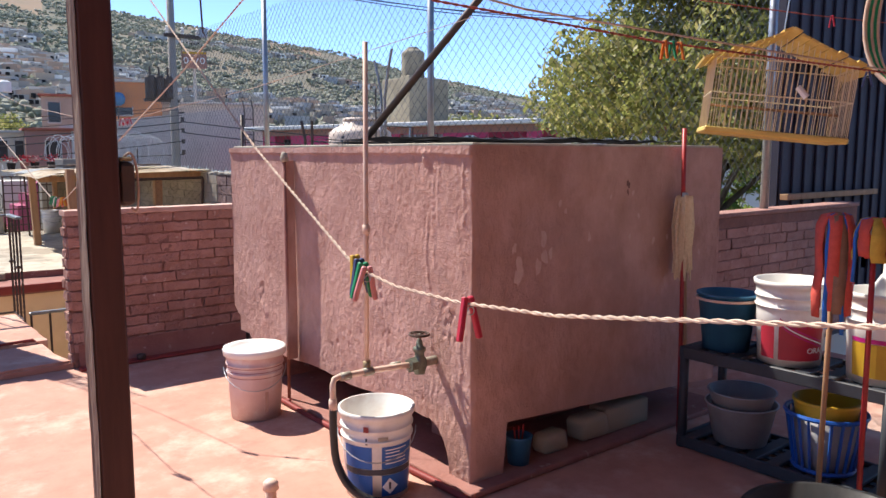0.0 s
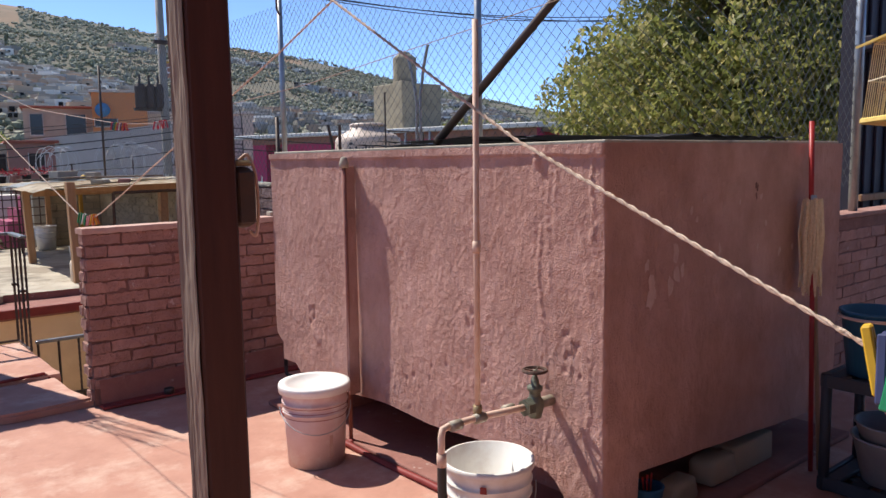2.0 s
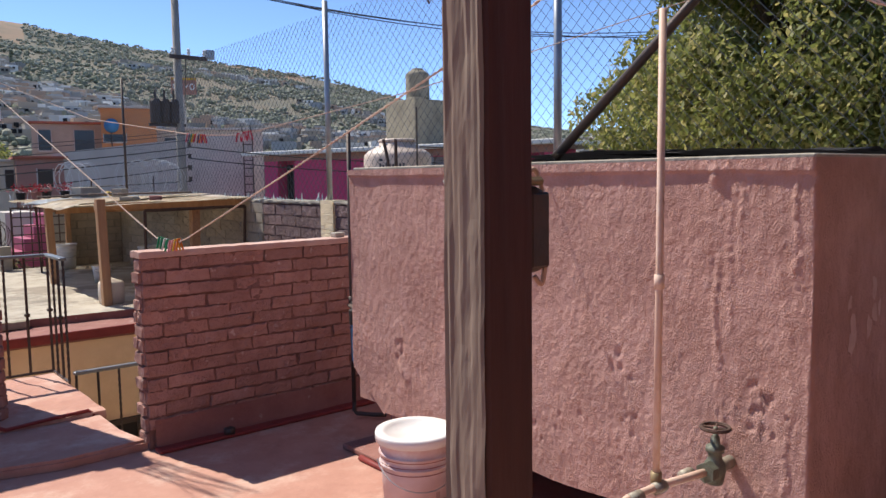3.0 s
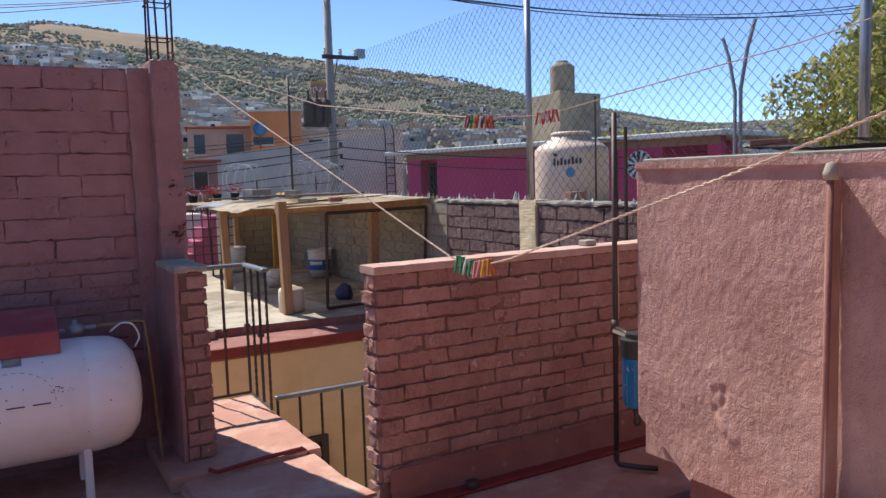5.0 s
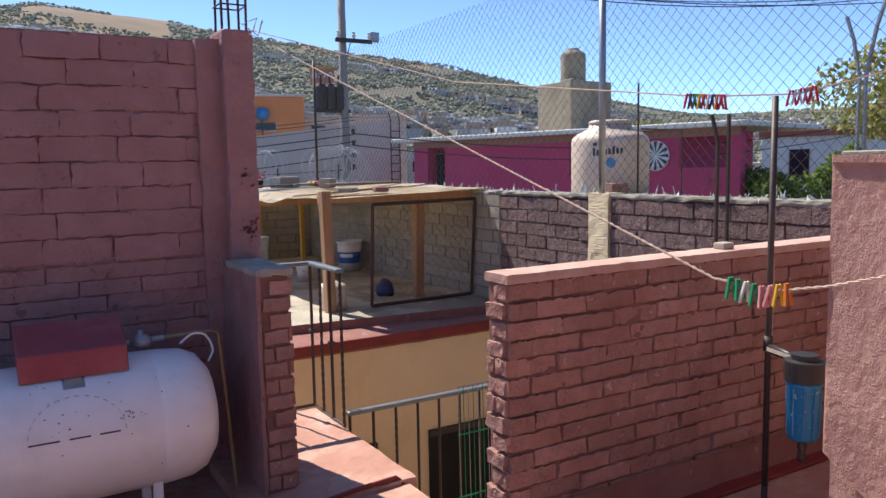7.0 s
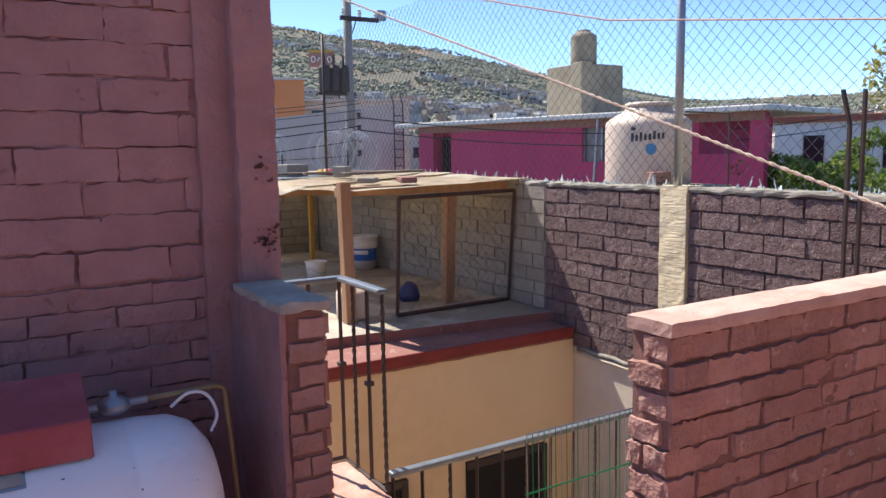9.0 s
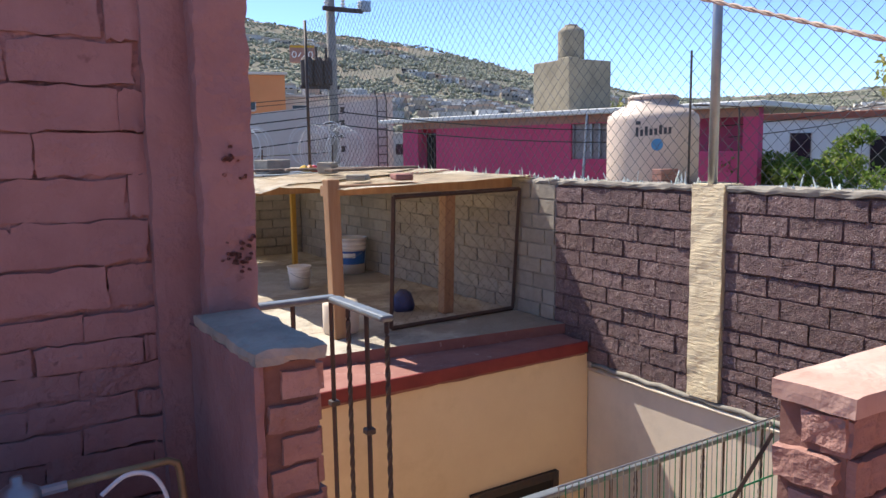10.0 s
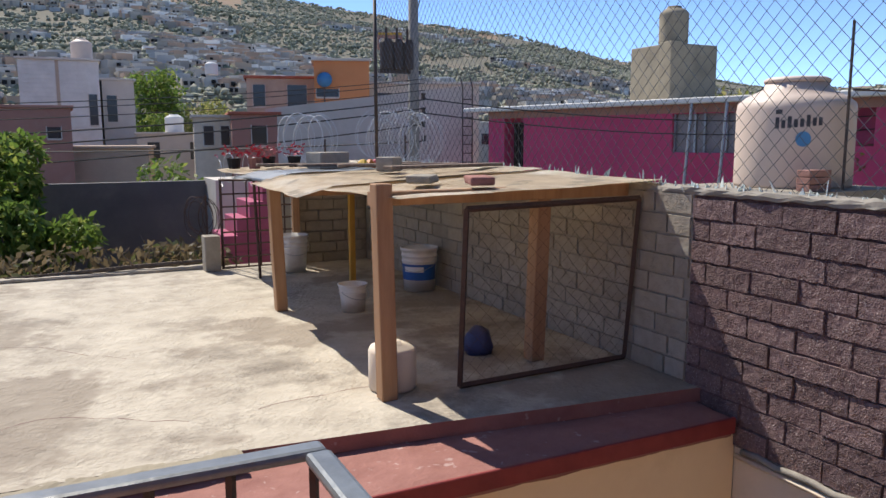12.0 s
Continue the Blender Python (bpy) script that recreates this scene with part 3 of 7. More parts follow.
joined("hillside_scrub", *clumps(42000, hill_spot, (0.7, 2.0), 11, 0.95), M_scrub, "grey-green dry scrub and small trees over the hills", "trees")

# ---- our roof ----
bm = box(bmesh.new(), -3.5, 5.6, -3.5, 5.62, -0.3, 0)
box(bm, -3.5, 1.17, 5.62, 7.2, -0.3, 0)
floor = tagged(link("floor", bm, M_floor), "terracotta-red painted roof floor, faded and patched by sun", "floor", kind="structure")
bm = box(bmesh.new(), -3.4, 5.5, -3.4, 5.5, -3.3, -0.302)
box(bm, -3.4, 1.08, 5.5, 7.08, -3.3, -0.302)
tagged(link("wall_lower_storey", bm, M_ochre), "ochre painted walls of the storey below the roof", "wall", kind="structure")

# landing: two low slabs towards the stair opening
bm = bmesh.new()
pts = [(0.50, 5.50), (0.80, 5.42), (1.22, 5.44), (1.17, 5.72), (1.17, 6.09), (0.50, 6.09)]
lo = [bm.verts.new((x, y, 0.001)) for x, y in pts]
hi = [bm.verts.new((x, y, 0.052)) for x, y in pts]
bm.faces.new(hi)
for i in range(len(pts)):
    j = (i + 1) % len(pts)
    bm.faces.new((lo[i], lo[j], hi[j], hi[i]))
bmesh.ops.recalc_face_normals(bm, faces=bm.faces[:])
bmesh.ops.bevel(bm, geom=[e for e in bm.edges if all(v.co.z > 0.04 for v in e.verts)], offset=0.015, segments=2, affect="EDGES")
tagged(link("step_1", bm, M_floor), "low rounded red-painted step before the stair landing", "step", kind="structure")
tagged(link("landing_slab", rough_slab(0.46, 1.2, 6.08, 7.29, 0.002, 0.072, 0.03, 0.006, 8, 0.012), M_floor), "red-painted concrete landing slab beside the stair opening", "step", kind="structure")


def pushed(z, p):
    return 0.012 * fbm(p, 3.0) + 0.006 * fbm(p, 14.0, 3)


# ---- cistern ----
cistern = thing("cistern", (0, 0, 0), "large pink stuccoed concrete water cistern raised on footings", "cistern")
X0, X1, Y0, Y1, ZT = 2.05, 3.86, 2.36, 4.72, 1.455


def left_low(y):
    """Height of the sunlit side's lower edge along y."""
    if y < 2.50:
        return 0.012
    if y < 2.66:
        k = (y - 2.50) / 0.16
        return 0.012 + 0.23 * math.sqrt(max(0, 1 - (1 - k) ** 2))
    if y > 4.45:
        return 0.235 + (y - 4.45) * 0.75
    return 0.245 + 0.008 * math.sin(y * 9)


def front_low(x):
    return 0.012 if x < 2.26 else 0.255 - 0.06 * (x - 2.26)


bm = bmesh.new()


rgp = random.Random(91)
PITS = [(rgp.gauss(yc, sy), rgp.gauss(zc, sz), r * rgp.uniform(.6, 1.3), d) for n, yc, zc, sy, sz, r, d in (
    (16, 2.50, 0.69, 0.03, 0.04, 0.008, -0.007), (5, 3.04, 0.76, 0.012, 0.02, 0.010, -0.008), (6, 2.97, 0.62, 0.02, 0.07, 0.009, -0.006),
    (14, 3.25, 0.42, 0.35, 0.07, 0.008, -0.006), (6, 4.31, 0.60, 0.03, 0.03, 0.012, -0.008), (3, 4.29, 0.48, 0.03, 0.02, 0.022, 0.007), (2, 2.67, 1.40, 0.008, 0.008, 0.014, 0.010)) for _ in range(n)]


def push_left(u, v, p):
    """Trowelled stucco: broad waves, crumbs, runs of cement by the corner, pits and knobs."""
    e = 0.007 * fbm(p, 2.0) + (0.0006 + 0.0014 * max(0, noise.noise(p * 2.6) + 0.15)) * fbm((p.x, p.y, p.z * 0.8), 64.0, 2)
    for yc, wide in ((2.63, 0.10), (2.42, 0.07)):
        near = max(0, 1 - abs(p.y - yc - 0.03 * noise.noise(Vector((0, 0, p.z * 4)))) / wide)
        run = noise.noise(Vector((3.0, p.y * 42 + 0.9 * noise.noise(p * 11), p.z * 3.0)))
        e += near * max(0, run + 0.1) * (0.0055 + 0.007 * noise.noise(p * 60))
    for yc, zc, r, d in PITS:
        q = ((p.y - yc) / r) ** 2 + ((p.z - zc) / (1.3 * r)) ** 2
        if q < 4:
            e += d * math.exp(-q)
    return e + (0.01 if v > 0.97 else 0)


NU, NV = 460, 220
rowsL = []
for j in range(NV + 1):
    row = []
    for i in range(NU + 1):
        y = Y1 + (Y0 - Y1) * i / NU
        lo_z = left_low(y)
        z = lo_z + (ZT - lo_z) * j / NV
        p = Vector((X0, y, z))
        row.append(bm.verts.new((X0 - (push_left(0, j / NV, p) if 0 < i < NU else 0.0), y, z)))
    rowsL.append(row)
for j in range(NV):
    for i in range(NU):
        bm.faces.new((rowsL[j][i], rowsL[j][i + 1], rowsL[j + 1][i + 1], rowsL[j + 1][i]))
MU = 60
rowsF = []
for j in range(NV + 1):
    row = []
    for i in range(MU + 1):
        if i == 0:
            row.append(rowsL[j][NU])
            continue
        x = X0 + (X1 - X0) * i / MU
        lo_z = front_low(x)
        z = lo_z + (ZT - lo_z) * j / NV
        p = Vector((x, Y0, z))
        row.append(bm.verts.new((x, Y0 - 0.004 * fbm(p, 5) - 0.008 * fbm(p, 1.5), z)))
    rowsF.append(row)
for j in range(NV):
    for i in range(MU):
        bm.faces.new((rowsF[j][i], rowsF[j][i + 1], rowsF[j + 1][i + 1], rowsF[j + 1][i]))
part("stucco_shell", bm, M_stucco, cistern, smooth=True)
bm = box(bmesh.new(), X0 + 0.03, X1, Y0 + 0.03, Y1 - 0.01, 0.27, ZT - 0.004)
part("tank_body", bm, M_stucco, cistern)
part("footing", B(2.30, 3.70, 2.75, 2.95, 0.03, 0.27), M_plaster, cistern)
part("footing", B(2.16, 3.70, 4.30, 4.55, 0.03, 0.27), M_plaster, cistern)
part("base_slab", B(1.985, 3.9, 2.28, 4.75, 0.002, 0.03, bevel=0.008), M_plaster, cistern, "red painted base slab")
part("top_slab", B(X0 + 0.012, X1 - 0.01, Y0 + 0.012, Y1 - 0.02, ZT - 0.003, ZT + 0.012, bevel=0.004), M_concrete, cistern, "bare grey concrete top")

rg = random.Random(44)


def spots(n, yc, zc, sy, sz, size, face, name, material, label):
    """Ragged chips and pits scattered about one place of the shell."""
    bm = bmesh.new()
    for _ in range(n):
        a, b = rg.gauss(yc, sy), rg.gauss(zc, sz)
        s = size * rg.uniform(.4, 1.2)
        k = rg.randrange(7, 11)
        ring = []
        for i in range(k):
            t, q = 2 * math.pi * i / k, s * rg.uniform(.5, 1.25)
            u, v = a + q * .7 * math.cos(t), b + q * 1.2 * math.sin(t)
            if face == "left":
                p = Vector((X0, u, v))
                ring.append(bm.verts.new((X0 - push_left(0, .5, p) - 0.0012, u, v)))
            else:
                p = Vector((u, Y0, v))
                ring.append(bm.verts.new((u, Y0 - 0.004 * fbm(p, 5) - 0.008 * fbm(p, 1.5) - 0.0015, v)))
        c = sum((v.co for v in ring), Vector()) / k
        cv = bm.verts.new(c + Vector((-0.001, 0, 0) if face == "left" else (0, -0.001, 0)))
        for i in range(k):
            bm.faces.new((ring[i], ring[(i + 1) % k], cv))
    bmesh.ops.recalc_face_normals(bm, faces=bm.faces[:])
    tagged(part(name, bm, material, cistern, label), kind="stuff")


spots(5, 2.50, 1.02, 0.03, 0.05, 0.035, "front", "chip", M_chip, "pale chipped plaster patch")
spots(4, 2.30, 0.92, 0.02, 0.05, 0.028, "front", "chip", M_chip, "pale chipped plaster patch")
spots(7, 3.05, 1.10, 0.22, 0.10, 0.018, "front", "chip", M_chip, "pale chipped plaster patch")
spots(6, 3.55, 0.98, 0.12, 0.10, 0.03, "front", "chip", M_chip, "pale chipped plaster patch")
spots(3, 3.05, 1.30, 0.02, 0.06, 0.03, "front", "pit", M_pit, "dark bare plaster mark")
spots(5, 4.45, 0.62, 0.06, 0.06, 0.011, "left", "chip", M_chip, "pale chipped plaster patch")

sheet = thing("roofing_sheet", (0, 0, ZT + 0.013), "black roofing sheets laid loosely on top of the cistern", "sheet")
for (a, b_, c, d, z, tilt) in ((2.3, 3.8, 2.5, 3.3, 0.0, 0.5), (2.25, 3.7, 3.15, 4.0, 0.012, 1.2), (2.5, 3.85, 3.9, 4.6, 0.004, 0.8)):
    bm = bmesh.new()
    grid_face(bm, (a, c, z + 0.012), (b_ - a, 0, 0), (0, d - c, 0), 20, 12, lambda u, v, p: 0.006 * math.sin(u * 60) + 0.014 * fbm(p, 3) + 0.01)
    bmesh.ops.solidify(bm, geom=bm.faces[:], thickness=0.01)
    part("sheet", bm, M_membrane, sheet, smooth=True)

# ---- low brick wall ----
wall_n = tagged(link("wall_north", B(1.215, 3.73, 5.41, 5.525, 0.001, 1.015), M_joint), "low brick wall painted brick red, rough joints", "wall", kind="structure")
bm = bmesh.new()
grid_face(bm, (1.24, 5.385, 0.001), (2.4, 0, 0), (0, 0, 0.16), 60, 8, lambda u, v, p: 0.02 * (1 - v) ** 2 + 0.008 * fbm(p, 6))
part("plaster_skirt", bm, M_plaster, wall_n, "smooth red plaster skirt with white lime edge", smooth=True)
part("coping", rough_slab(1.20, 3.73, 5.39, 5.535, 1.016, 1.052, 0.02, 0.0022, 16, 0.004), M_coping, wall_n)
tagged(link("kerb", B(1.23, 3.7, 5.30, 5.384, 0.001, 0.022, bevel=0.008), M_redtrim), "dark red painted fillet along the wall foot", "kerb", kind="structure")

# ---- tall wall ----
wall_w = tagged(link("wall_tall", B(-3.4, 0.53, 6.82, 6.93, 0.001, 2.03), M_plaster), "tall block wall painted maroon red", "wall", kind="structure")
bm = rough_slab(0.49, 0.64, 6.765, 6.92, 0.066, 2.035, 0.022, 0.006, 10, 0.010)
part("plaster_edge", bm, M_tall, wall_w)
part("column", rough_slab(0.60, 0.738, 6.712, 6.93, 0.066, 2.075, 0.015, 0.0075, 12, 0.010), M_tall, wall_w)


def honeycomb(n, xc, zc, sx, sz, size, yf, seed):
    """Broken-out hollows with ragged lips in the plaster, facing the roof."""
    rg = random.Random(seed)
    bm = bmesh.new()
    for _ in range(n):
        cx, cz, s, k = rg.gauss(xc, sx), rg.gauss(zc, sz), size * rg.uniform(.4, 1.2), rg.randrange(7, 10)
        rings = []
        for q, dy in ((1.25, 0.004), (1.0, -0.006), (0.45, 0.004)):
            rings.append([bm.verts.new((cx + s * q * rg.uniform(.8, 1.2) * math.cos(6.2832 * i / k) * 1.2, yf + dy, cz + s * q * rg.uniform(.8, 1.2) * math.sin(6.2832 * i / k))) for i in range(k)])
        for a, b in ((0, 1), (1, 2)):
            for i in range(k):
                j = (i + 1) % k
                bm.faces.new((rings[a][i], rings[a][j], rings[b][j], rings[b][i]))
        bm.faces.new(rings[2])
    bmesh.ops.recalc_face_normals(bm, faces=bm.faces[:])
    tagged(part("broken_hollow", bm, M_plaster, wall_w, "dark honeycombed hollows where plaster broke away"), kind="stuff")


honeycomb(30, 0.688, 1.165, 0.020, 0.020, 0.0042, 6.708, 1)
honeycomb(8, 0.668, 1.425, 0.012, 0.020, 0.0045, 6.708, 2)
honeycomb(4, 0.712, 1.37, 0.012, 0.004, 0.004, 6.708, 3)
pier = tagged(link("wall_pier", B(0.585, 0.70, 6.27, 6.71, 0.002, 1.0), M_joint), "short brick pier painted red with grey mortar cap", "wall", kind="structure")
part("plaster_side", rough_slab(0.562, 0.584, 6.262, 6.755, 0.002, 1.005, 0.025, 0.005, 10, 0.006), M_tall, pier)
part("mortar_cap", rough_slab(0.562, 0.722, 6.25, 6.712, 1.0, 1.032, 0.016, 0.007, 18, 0.007), M_concrete, pier, "grey mortar cap")

# ---- courtyard ----
tagged(link("courtyard_floor", B(1.1, 3.85, 5.4, 8.7, -3.0, -2.85), M_concrete), "concrete floor of the small courtyard below", "floor", kind="structure")
bm = box(bmesh.new(), 0.2, 3.735, 8.66, 9.0, -2.85, -0.001)
ochre = tagged(link("wall_ochre", bm, M_ochre), "smooth ochre painted wall of the neighbouring house", "wall", kind="structure")
bm = box(bmesh.new(), 3.74, 3.95, 5.0, 8.66, -2.85, -0.06)
cream = tagged(link("wall_cream", bm, M_cream), "cream painted lower courtyard wall", "wall", kind="structure")
tagged(link("pipe_conduit", T([(3.725, 5.0, -0.10), (3.725, 8.64, -0.10)], 0.014, 8), M_cream, smooth=True), "cream pipe along the top of the courtyard wall", "pipe", kind="structure")
tagged(link("ledge_red", rough_slab(-0.6, 3.70, 8.64, 9.16, 0.0, 0.100, 0.04, 0.006, 7, 0.012), M_plaster), "red-painted concrete ledge of the neighbouring roof", "ledge", kind="structure")
tagged(link("trim_red", B(-0.6, 3.704, 8.625, 8.644, 0.022, 0.103, bevel=0.004), M_redtrim), "glossy dark red fascia of the ledge", "trim", kind="structure")
# Flat near-black panels paint the doorways' inner shade on the solid wall.
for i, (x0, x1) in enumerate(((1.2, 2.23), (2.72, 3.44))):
    d = tagged(link(f"door_{i + 1}", B(x0, x1, 8.64, 8.659, -2.85, -0.77), M_void), "near-black panel standing for the shaded doorway in the ochre courtyard wall", "door", kind="structure")
    part("door_frame", B(x1 - 0.05, x1, 8.62, 8.638, -2.85, -0.77), M_iron, d)
    part("door_frame", B(x0, x1 - 0.052, 8.62, 8.638, -0.82, -0.77), M_iron, d)

# ---- neighbour terrace ----
bm = bmesh.new()
outline = [(-6, 9.12), (1.4, 9.13), (2.2, 9.06), (2.95, 8.97), (3.735, 8.89), (3.735, 14.02), (-6, 14.02)]
low, top = [bm.verts.new((x, y, 0.101)) for x, y in outline], [bm.verts.new((x, y + (0.006 if i < 5 else 0), 0.172)) for i, (x, y) in enumerate(outline)]
bm.faces.new(top)
for i in range(len(outline)):
    j = (i + 1) % len(outline)
    bm.faces.new((low[i], low[j], top[j], top[i]))
bmesh.ops.recalc_face_normals(bm, faces=bm.faces[:])
for f in bm.faces:
    f.material_index = 0 if f.normal.z > 0.5 else (2 if f.calc_center_median().x > 1.2 else 1)
terrace = tagged(link("terrace_floor", bm, M_terrace), "bleached concrete roof terrace with dark stains", "floor", kind="structure")
terrace.data.materials.append(M_oldconc)
terrace.data.materials.append(M_plaster)
tagged(link("terrace_edge", rough_slab(-3.0, 1.42, 9.06, 9.16, 0.101, 0.176, 0.022, 0.011, 9, 0.012), M_oldconc), "crumbling grey concrete edge of the terrace", "kerb", kind="structure")
tagged(link("wall_terrace_house", B(-6, 3.73, 9.17, 13.9, -3.2, 0.1), M_ochre), "ochre house wall below the terrace", "wall", kind="structure")
tagged(link("terrace_kerb", rough_slab(-6, 2.15, 13.86, 14.02, 0.172, 0.203, 0.05, 0.014, 6, 0.010), M_concrete), "low concrete kerb along the terrace edge", "kerb", kind="structure")
blockwall = tagged(link("wall_block", B(3.748, 3.87, 4.6, 9.0, -0.055, 1.17), M_maroonjoint), "rough concrete block wall painted dark maroon", "wall", kind="structure")
shedwall = tagged(link("wall_shelter", B(3.735, 3.87, 9.002, 14.1, 0.173, 1.17), M_mortar), "bare grey concrete block wall behind the shelter", "wall", kind="structure")
backwall = tagged(link("wall_shelter_back", B(2.95, 3.73, 13.8, 13.94, 0.173, 1.12), M_mortar), "bare block wall at the back of the shelter", "wall", kind="structure")
bm = bmesh.new()
grid_face(bm, (3.716, 7.78, -0.05), (0, -0.22, 0), (0, 0, 1.26), 16, 80, lambda u, v, p: 0.008 + 0.0012 * fbm((p.x, p.y * 0.3, p.z), 60, 3) + 0.006 * fbm((p.x, p.y, p.z), 7))
part("column_face", bm, M_colconc, blockwall, "pale rough cast concrete column")
part("column", B(3.718, 3.88, 7.56, 7.78, -0.05, 1.21), M_colconc, blockwall)
bm = rough_slab(3.724, 3.885, 4.6, 14.0, 1.165, 1.205, 0.035, 0.014, 13, 0.014)
part("mortar_crest", bm, M_mortar, blockwall, "lumpy grey mortar crest")
tagged(link("mortar_fillet", T([(3.726, 4.9 + 0.1 * i, -0.066 + 0.008 * math.sin(i * 2.3)) for i in range(38)], 0.018, 6), M_mortar, smooth=True), "ragged grey mortar line at the foot of the block wall", "mortar", kind="structure")

rg = random.Random(12)
bm = bmesh.new()
for x, y, a, n in ((0.2, 9.4, 1.2, 16), (1.1, 10.8, 2.6, 12), (1.9, 12.1, 0.5, 10), (-0.8, 11.6, 1.9, 14), (1.6, 9.6, 0.1, 9)):
    p = Vector((x, y, 0.1726))
    for _ in range(n):
        a += rg.uniform(-.45, .45)
        q = p + Vector((math.cos(a), math.sin(a), 0)) * 0.09
        s = Vector((-math.sin(a), math.cos(a), 0)) * rg.uniform(0.001, 0.0035)
        bm.faces.new([bm.verts.new(c) for c in (p - s, q - s * .8, q + s * .8, p + s)])
        p = q
tagged(link("terrace_cracks", bm, M_pit), "thin dark cracks in the terrace screed", "cracks", kind="stuff")

# neighbour's roof beyond the block wall
tagged(link("roof_far", B(3.96, 10.5, 3.3, 14.4, 0.30, 0.42), M_concrete), "grey concrete roof of the next house", "roof", kind="structure")
tagged(link("wall_far_house", B(4.0, 10.4, 3.4, 14.3, -3.3, 0.299), M_greywall), "grey wall of the next house", "wall", kind="structure")


# ---- timber post ----
post = thing("timber_post", (0.552, 2.102, 0), "square timber post, dark red paint worn to grey wood", "post")
bm = box(bmesh.new(), -0.040, 0.043, -0.043, 0.033, 0.001, 3.2, bevel=0.005)
part("post_core", bm, M_postwood, post)
bm = bmesh.new()
grid_face(bm, (-0.0415, 0.033, 0.01), (0, -0.074, 0), (0, 0, 3.18), 14, 160, lambda u, v, p: 0.002 + 0.0035 * noise.noise(Vector((p.y * 160, 0, p.z * 2.5))) + 0.002 * fbm((p.y, 0, p.z * 0.3), 40))
part("weathered_face", bm, M_greywood, post, "bare grey weathered face")
plate = thing("meter_box", (0.599, 2.10, 1.285), "rounded dark metal switch box fixed to the timber post", "switch box")
part("housing", B(-0.002, 0.040, -0.026, 0.026, 0, 0.115, bevel=0.014), M_iron, plate, smooth=True)
part("cover", B(0.002, 0.036, -0.032, -0.0265, 0.008, 0.107, bevel=0.003), M_iron, plate)
part("cap", B(0.002, 0.036, -0.024, 0.024, 0.1155, 0.127, bevel=0.004), M_brass, plate, "yellowish metal cap")
part("cable_loop", T(curve_pts([(0.02, 0, 0.127), (0.036, -0.004, 0.136), (0.048, -0.008, 0.10), (0.050, -0.01, 0.03), (0.044, -0.01, -0.016), (0.032, -0.006, -0.006)]), 0.0035, 6), M_pvc, plate, "tan cable loop", smooth=True)


def bucket(at, label, body, h=0.37, r0=0.132, r1=0.153, lid=None, turn=0, group="plastic buckets", handle=True, water=False, name="paint_bucket"):
    b = thing(name, at, label, "bucket", group, turn=turn)
    t = 0.004
    R = lambda z: r0 + (r1 - r0) * z / h
    prof = [(0, 0.004), (r0 - 0.004, 0.004), (r0, 0.0), (R(h * .62), h * .62), (R(h * .68) + 0.001, h * .68), (R(h * .68) + 0.007, h * .685), (R(h * .68) + 0.007, h * .70), (R(h * .71), h * .705),
            (R(h * .80), h * .80), (R(h * .80) + 0.006, h * .805), (R(h * .80) + 0.006, h * .82), (R(h * .83), h * .825), (R(h * .93), h * .93), (r1 + 0.008, h * .935), (r1 + 0.009, h * .995), (r1 + 0.004, h), (r1 - 0.002, h * .995), (r0 - t, 0.012), (0, 0.012)]
    part("body", lathe(prof, 40), body, b, smooth=True)
    if lid:
        part("lid", lathe([(0, h + 0.006), (r1 - 0.03, h + 0.006), (r1 - 0.026, h + 0.013), (r1 - 0.004, h + 0.016), (r1 + 0.012, h + 0.014), (r1 + 0.015, h + 0.006), (r1 + 0.014, h - 0.022), (r1 + 0.0105, h - 0.022), (r1 + 0.0105, h + 0.001), (0, h + 0.001)], 40), lid, b, "flat white lid", smooth=True)
    if handle:
        pts = [((r1 + 0.012) * math.cos(a), -0.02 - 0.5 * r1 * math.sin(a) ** 1.0 - r1 * .35 * math.sin(a), h * .76 - math.sin(a) * h * .28) for a in [math.pi * i / 14 for i in range(15)]]
        pts = [(x, -math.sqrt(max((r1 + .013) ** 2 - x * x, 0)), z) for x, y, z in pts]
        part("handle", T(pts, 0.0025, 5), M_galv, b, "thin wire handle")
    return b, R


def wrap(R, z0, z1, a0, a1, off, n=14):
    """A printed band on a bucket's side between two angles in degrees (0 faces -y)."""
    bm = bmesh.new()
    rows = []
    for z in (z0, z1):
        rows.append([bm.verts.new(((R(z) + off) * math.sin(radians(a0 + (a1 - a0) * i / n)), -(R(z) + off) * math.cos(radians(a0 + (a1 - a0) * i / n)), z)) for i in range(n + 1)])
    for i in range(n):
        bm.faces.new((rows[0][i], rows[0][i + 1], rows[1][i + 1], rows[1][i]))
    return bm


ba, RA = bucket((1.765, 3.83, 0.001), "lidded white plastic bucket smeared with pink paint on the floor", M_pinkwhite, lid=M_lid, turn=-25)
# Dark red bands draw the dirt and shadow of the ring grooves.
for z in (0.235, 0.268, 0.29):
    part("groove_shadow_line", wrap(RA, z, z + 0.003, -80, 75, 0.0085 if z > 0.24 else 0.002), M_redtrim, ba)
part("paint_run", wrap(RA, 0.05, 0.16, 20, 28, 0.0015), M_chip, ba)
bb, R = bucket((1.755, 2.63, 0.001), "open white plastic bucket with blue label under the tap", M_white, turn=-34)
part("label_panel", wrap(R, 0.14, 0.235, -62, -8, 0.0015), M_blue, bb, "blue printed label")
part("label_panel", wrap(R, 0.14, 0.235, 8, 70, 0.0015), M_blue, bb, "blue printed label")
part("label_panel", wrap(R, 0.02, 0.112, -62, -8, 0.0015), M_blue, bb, "blue printed label")
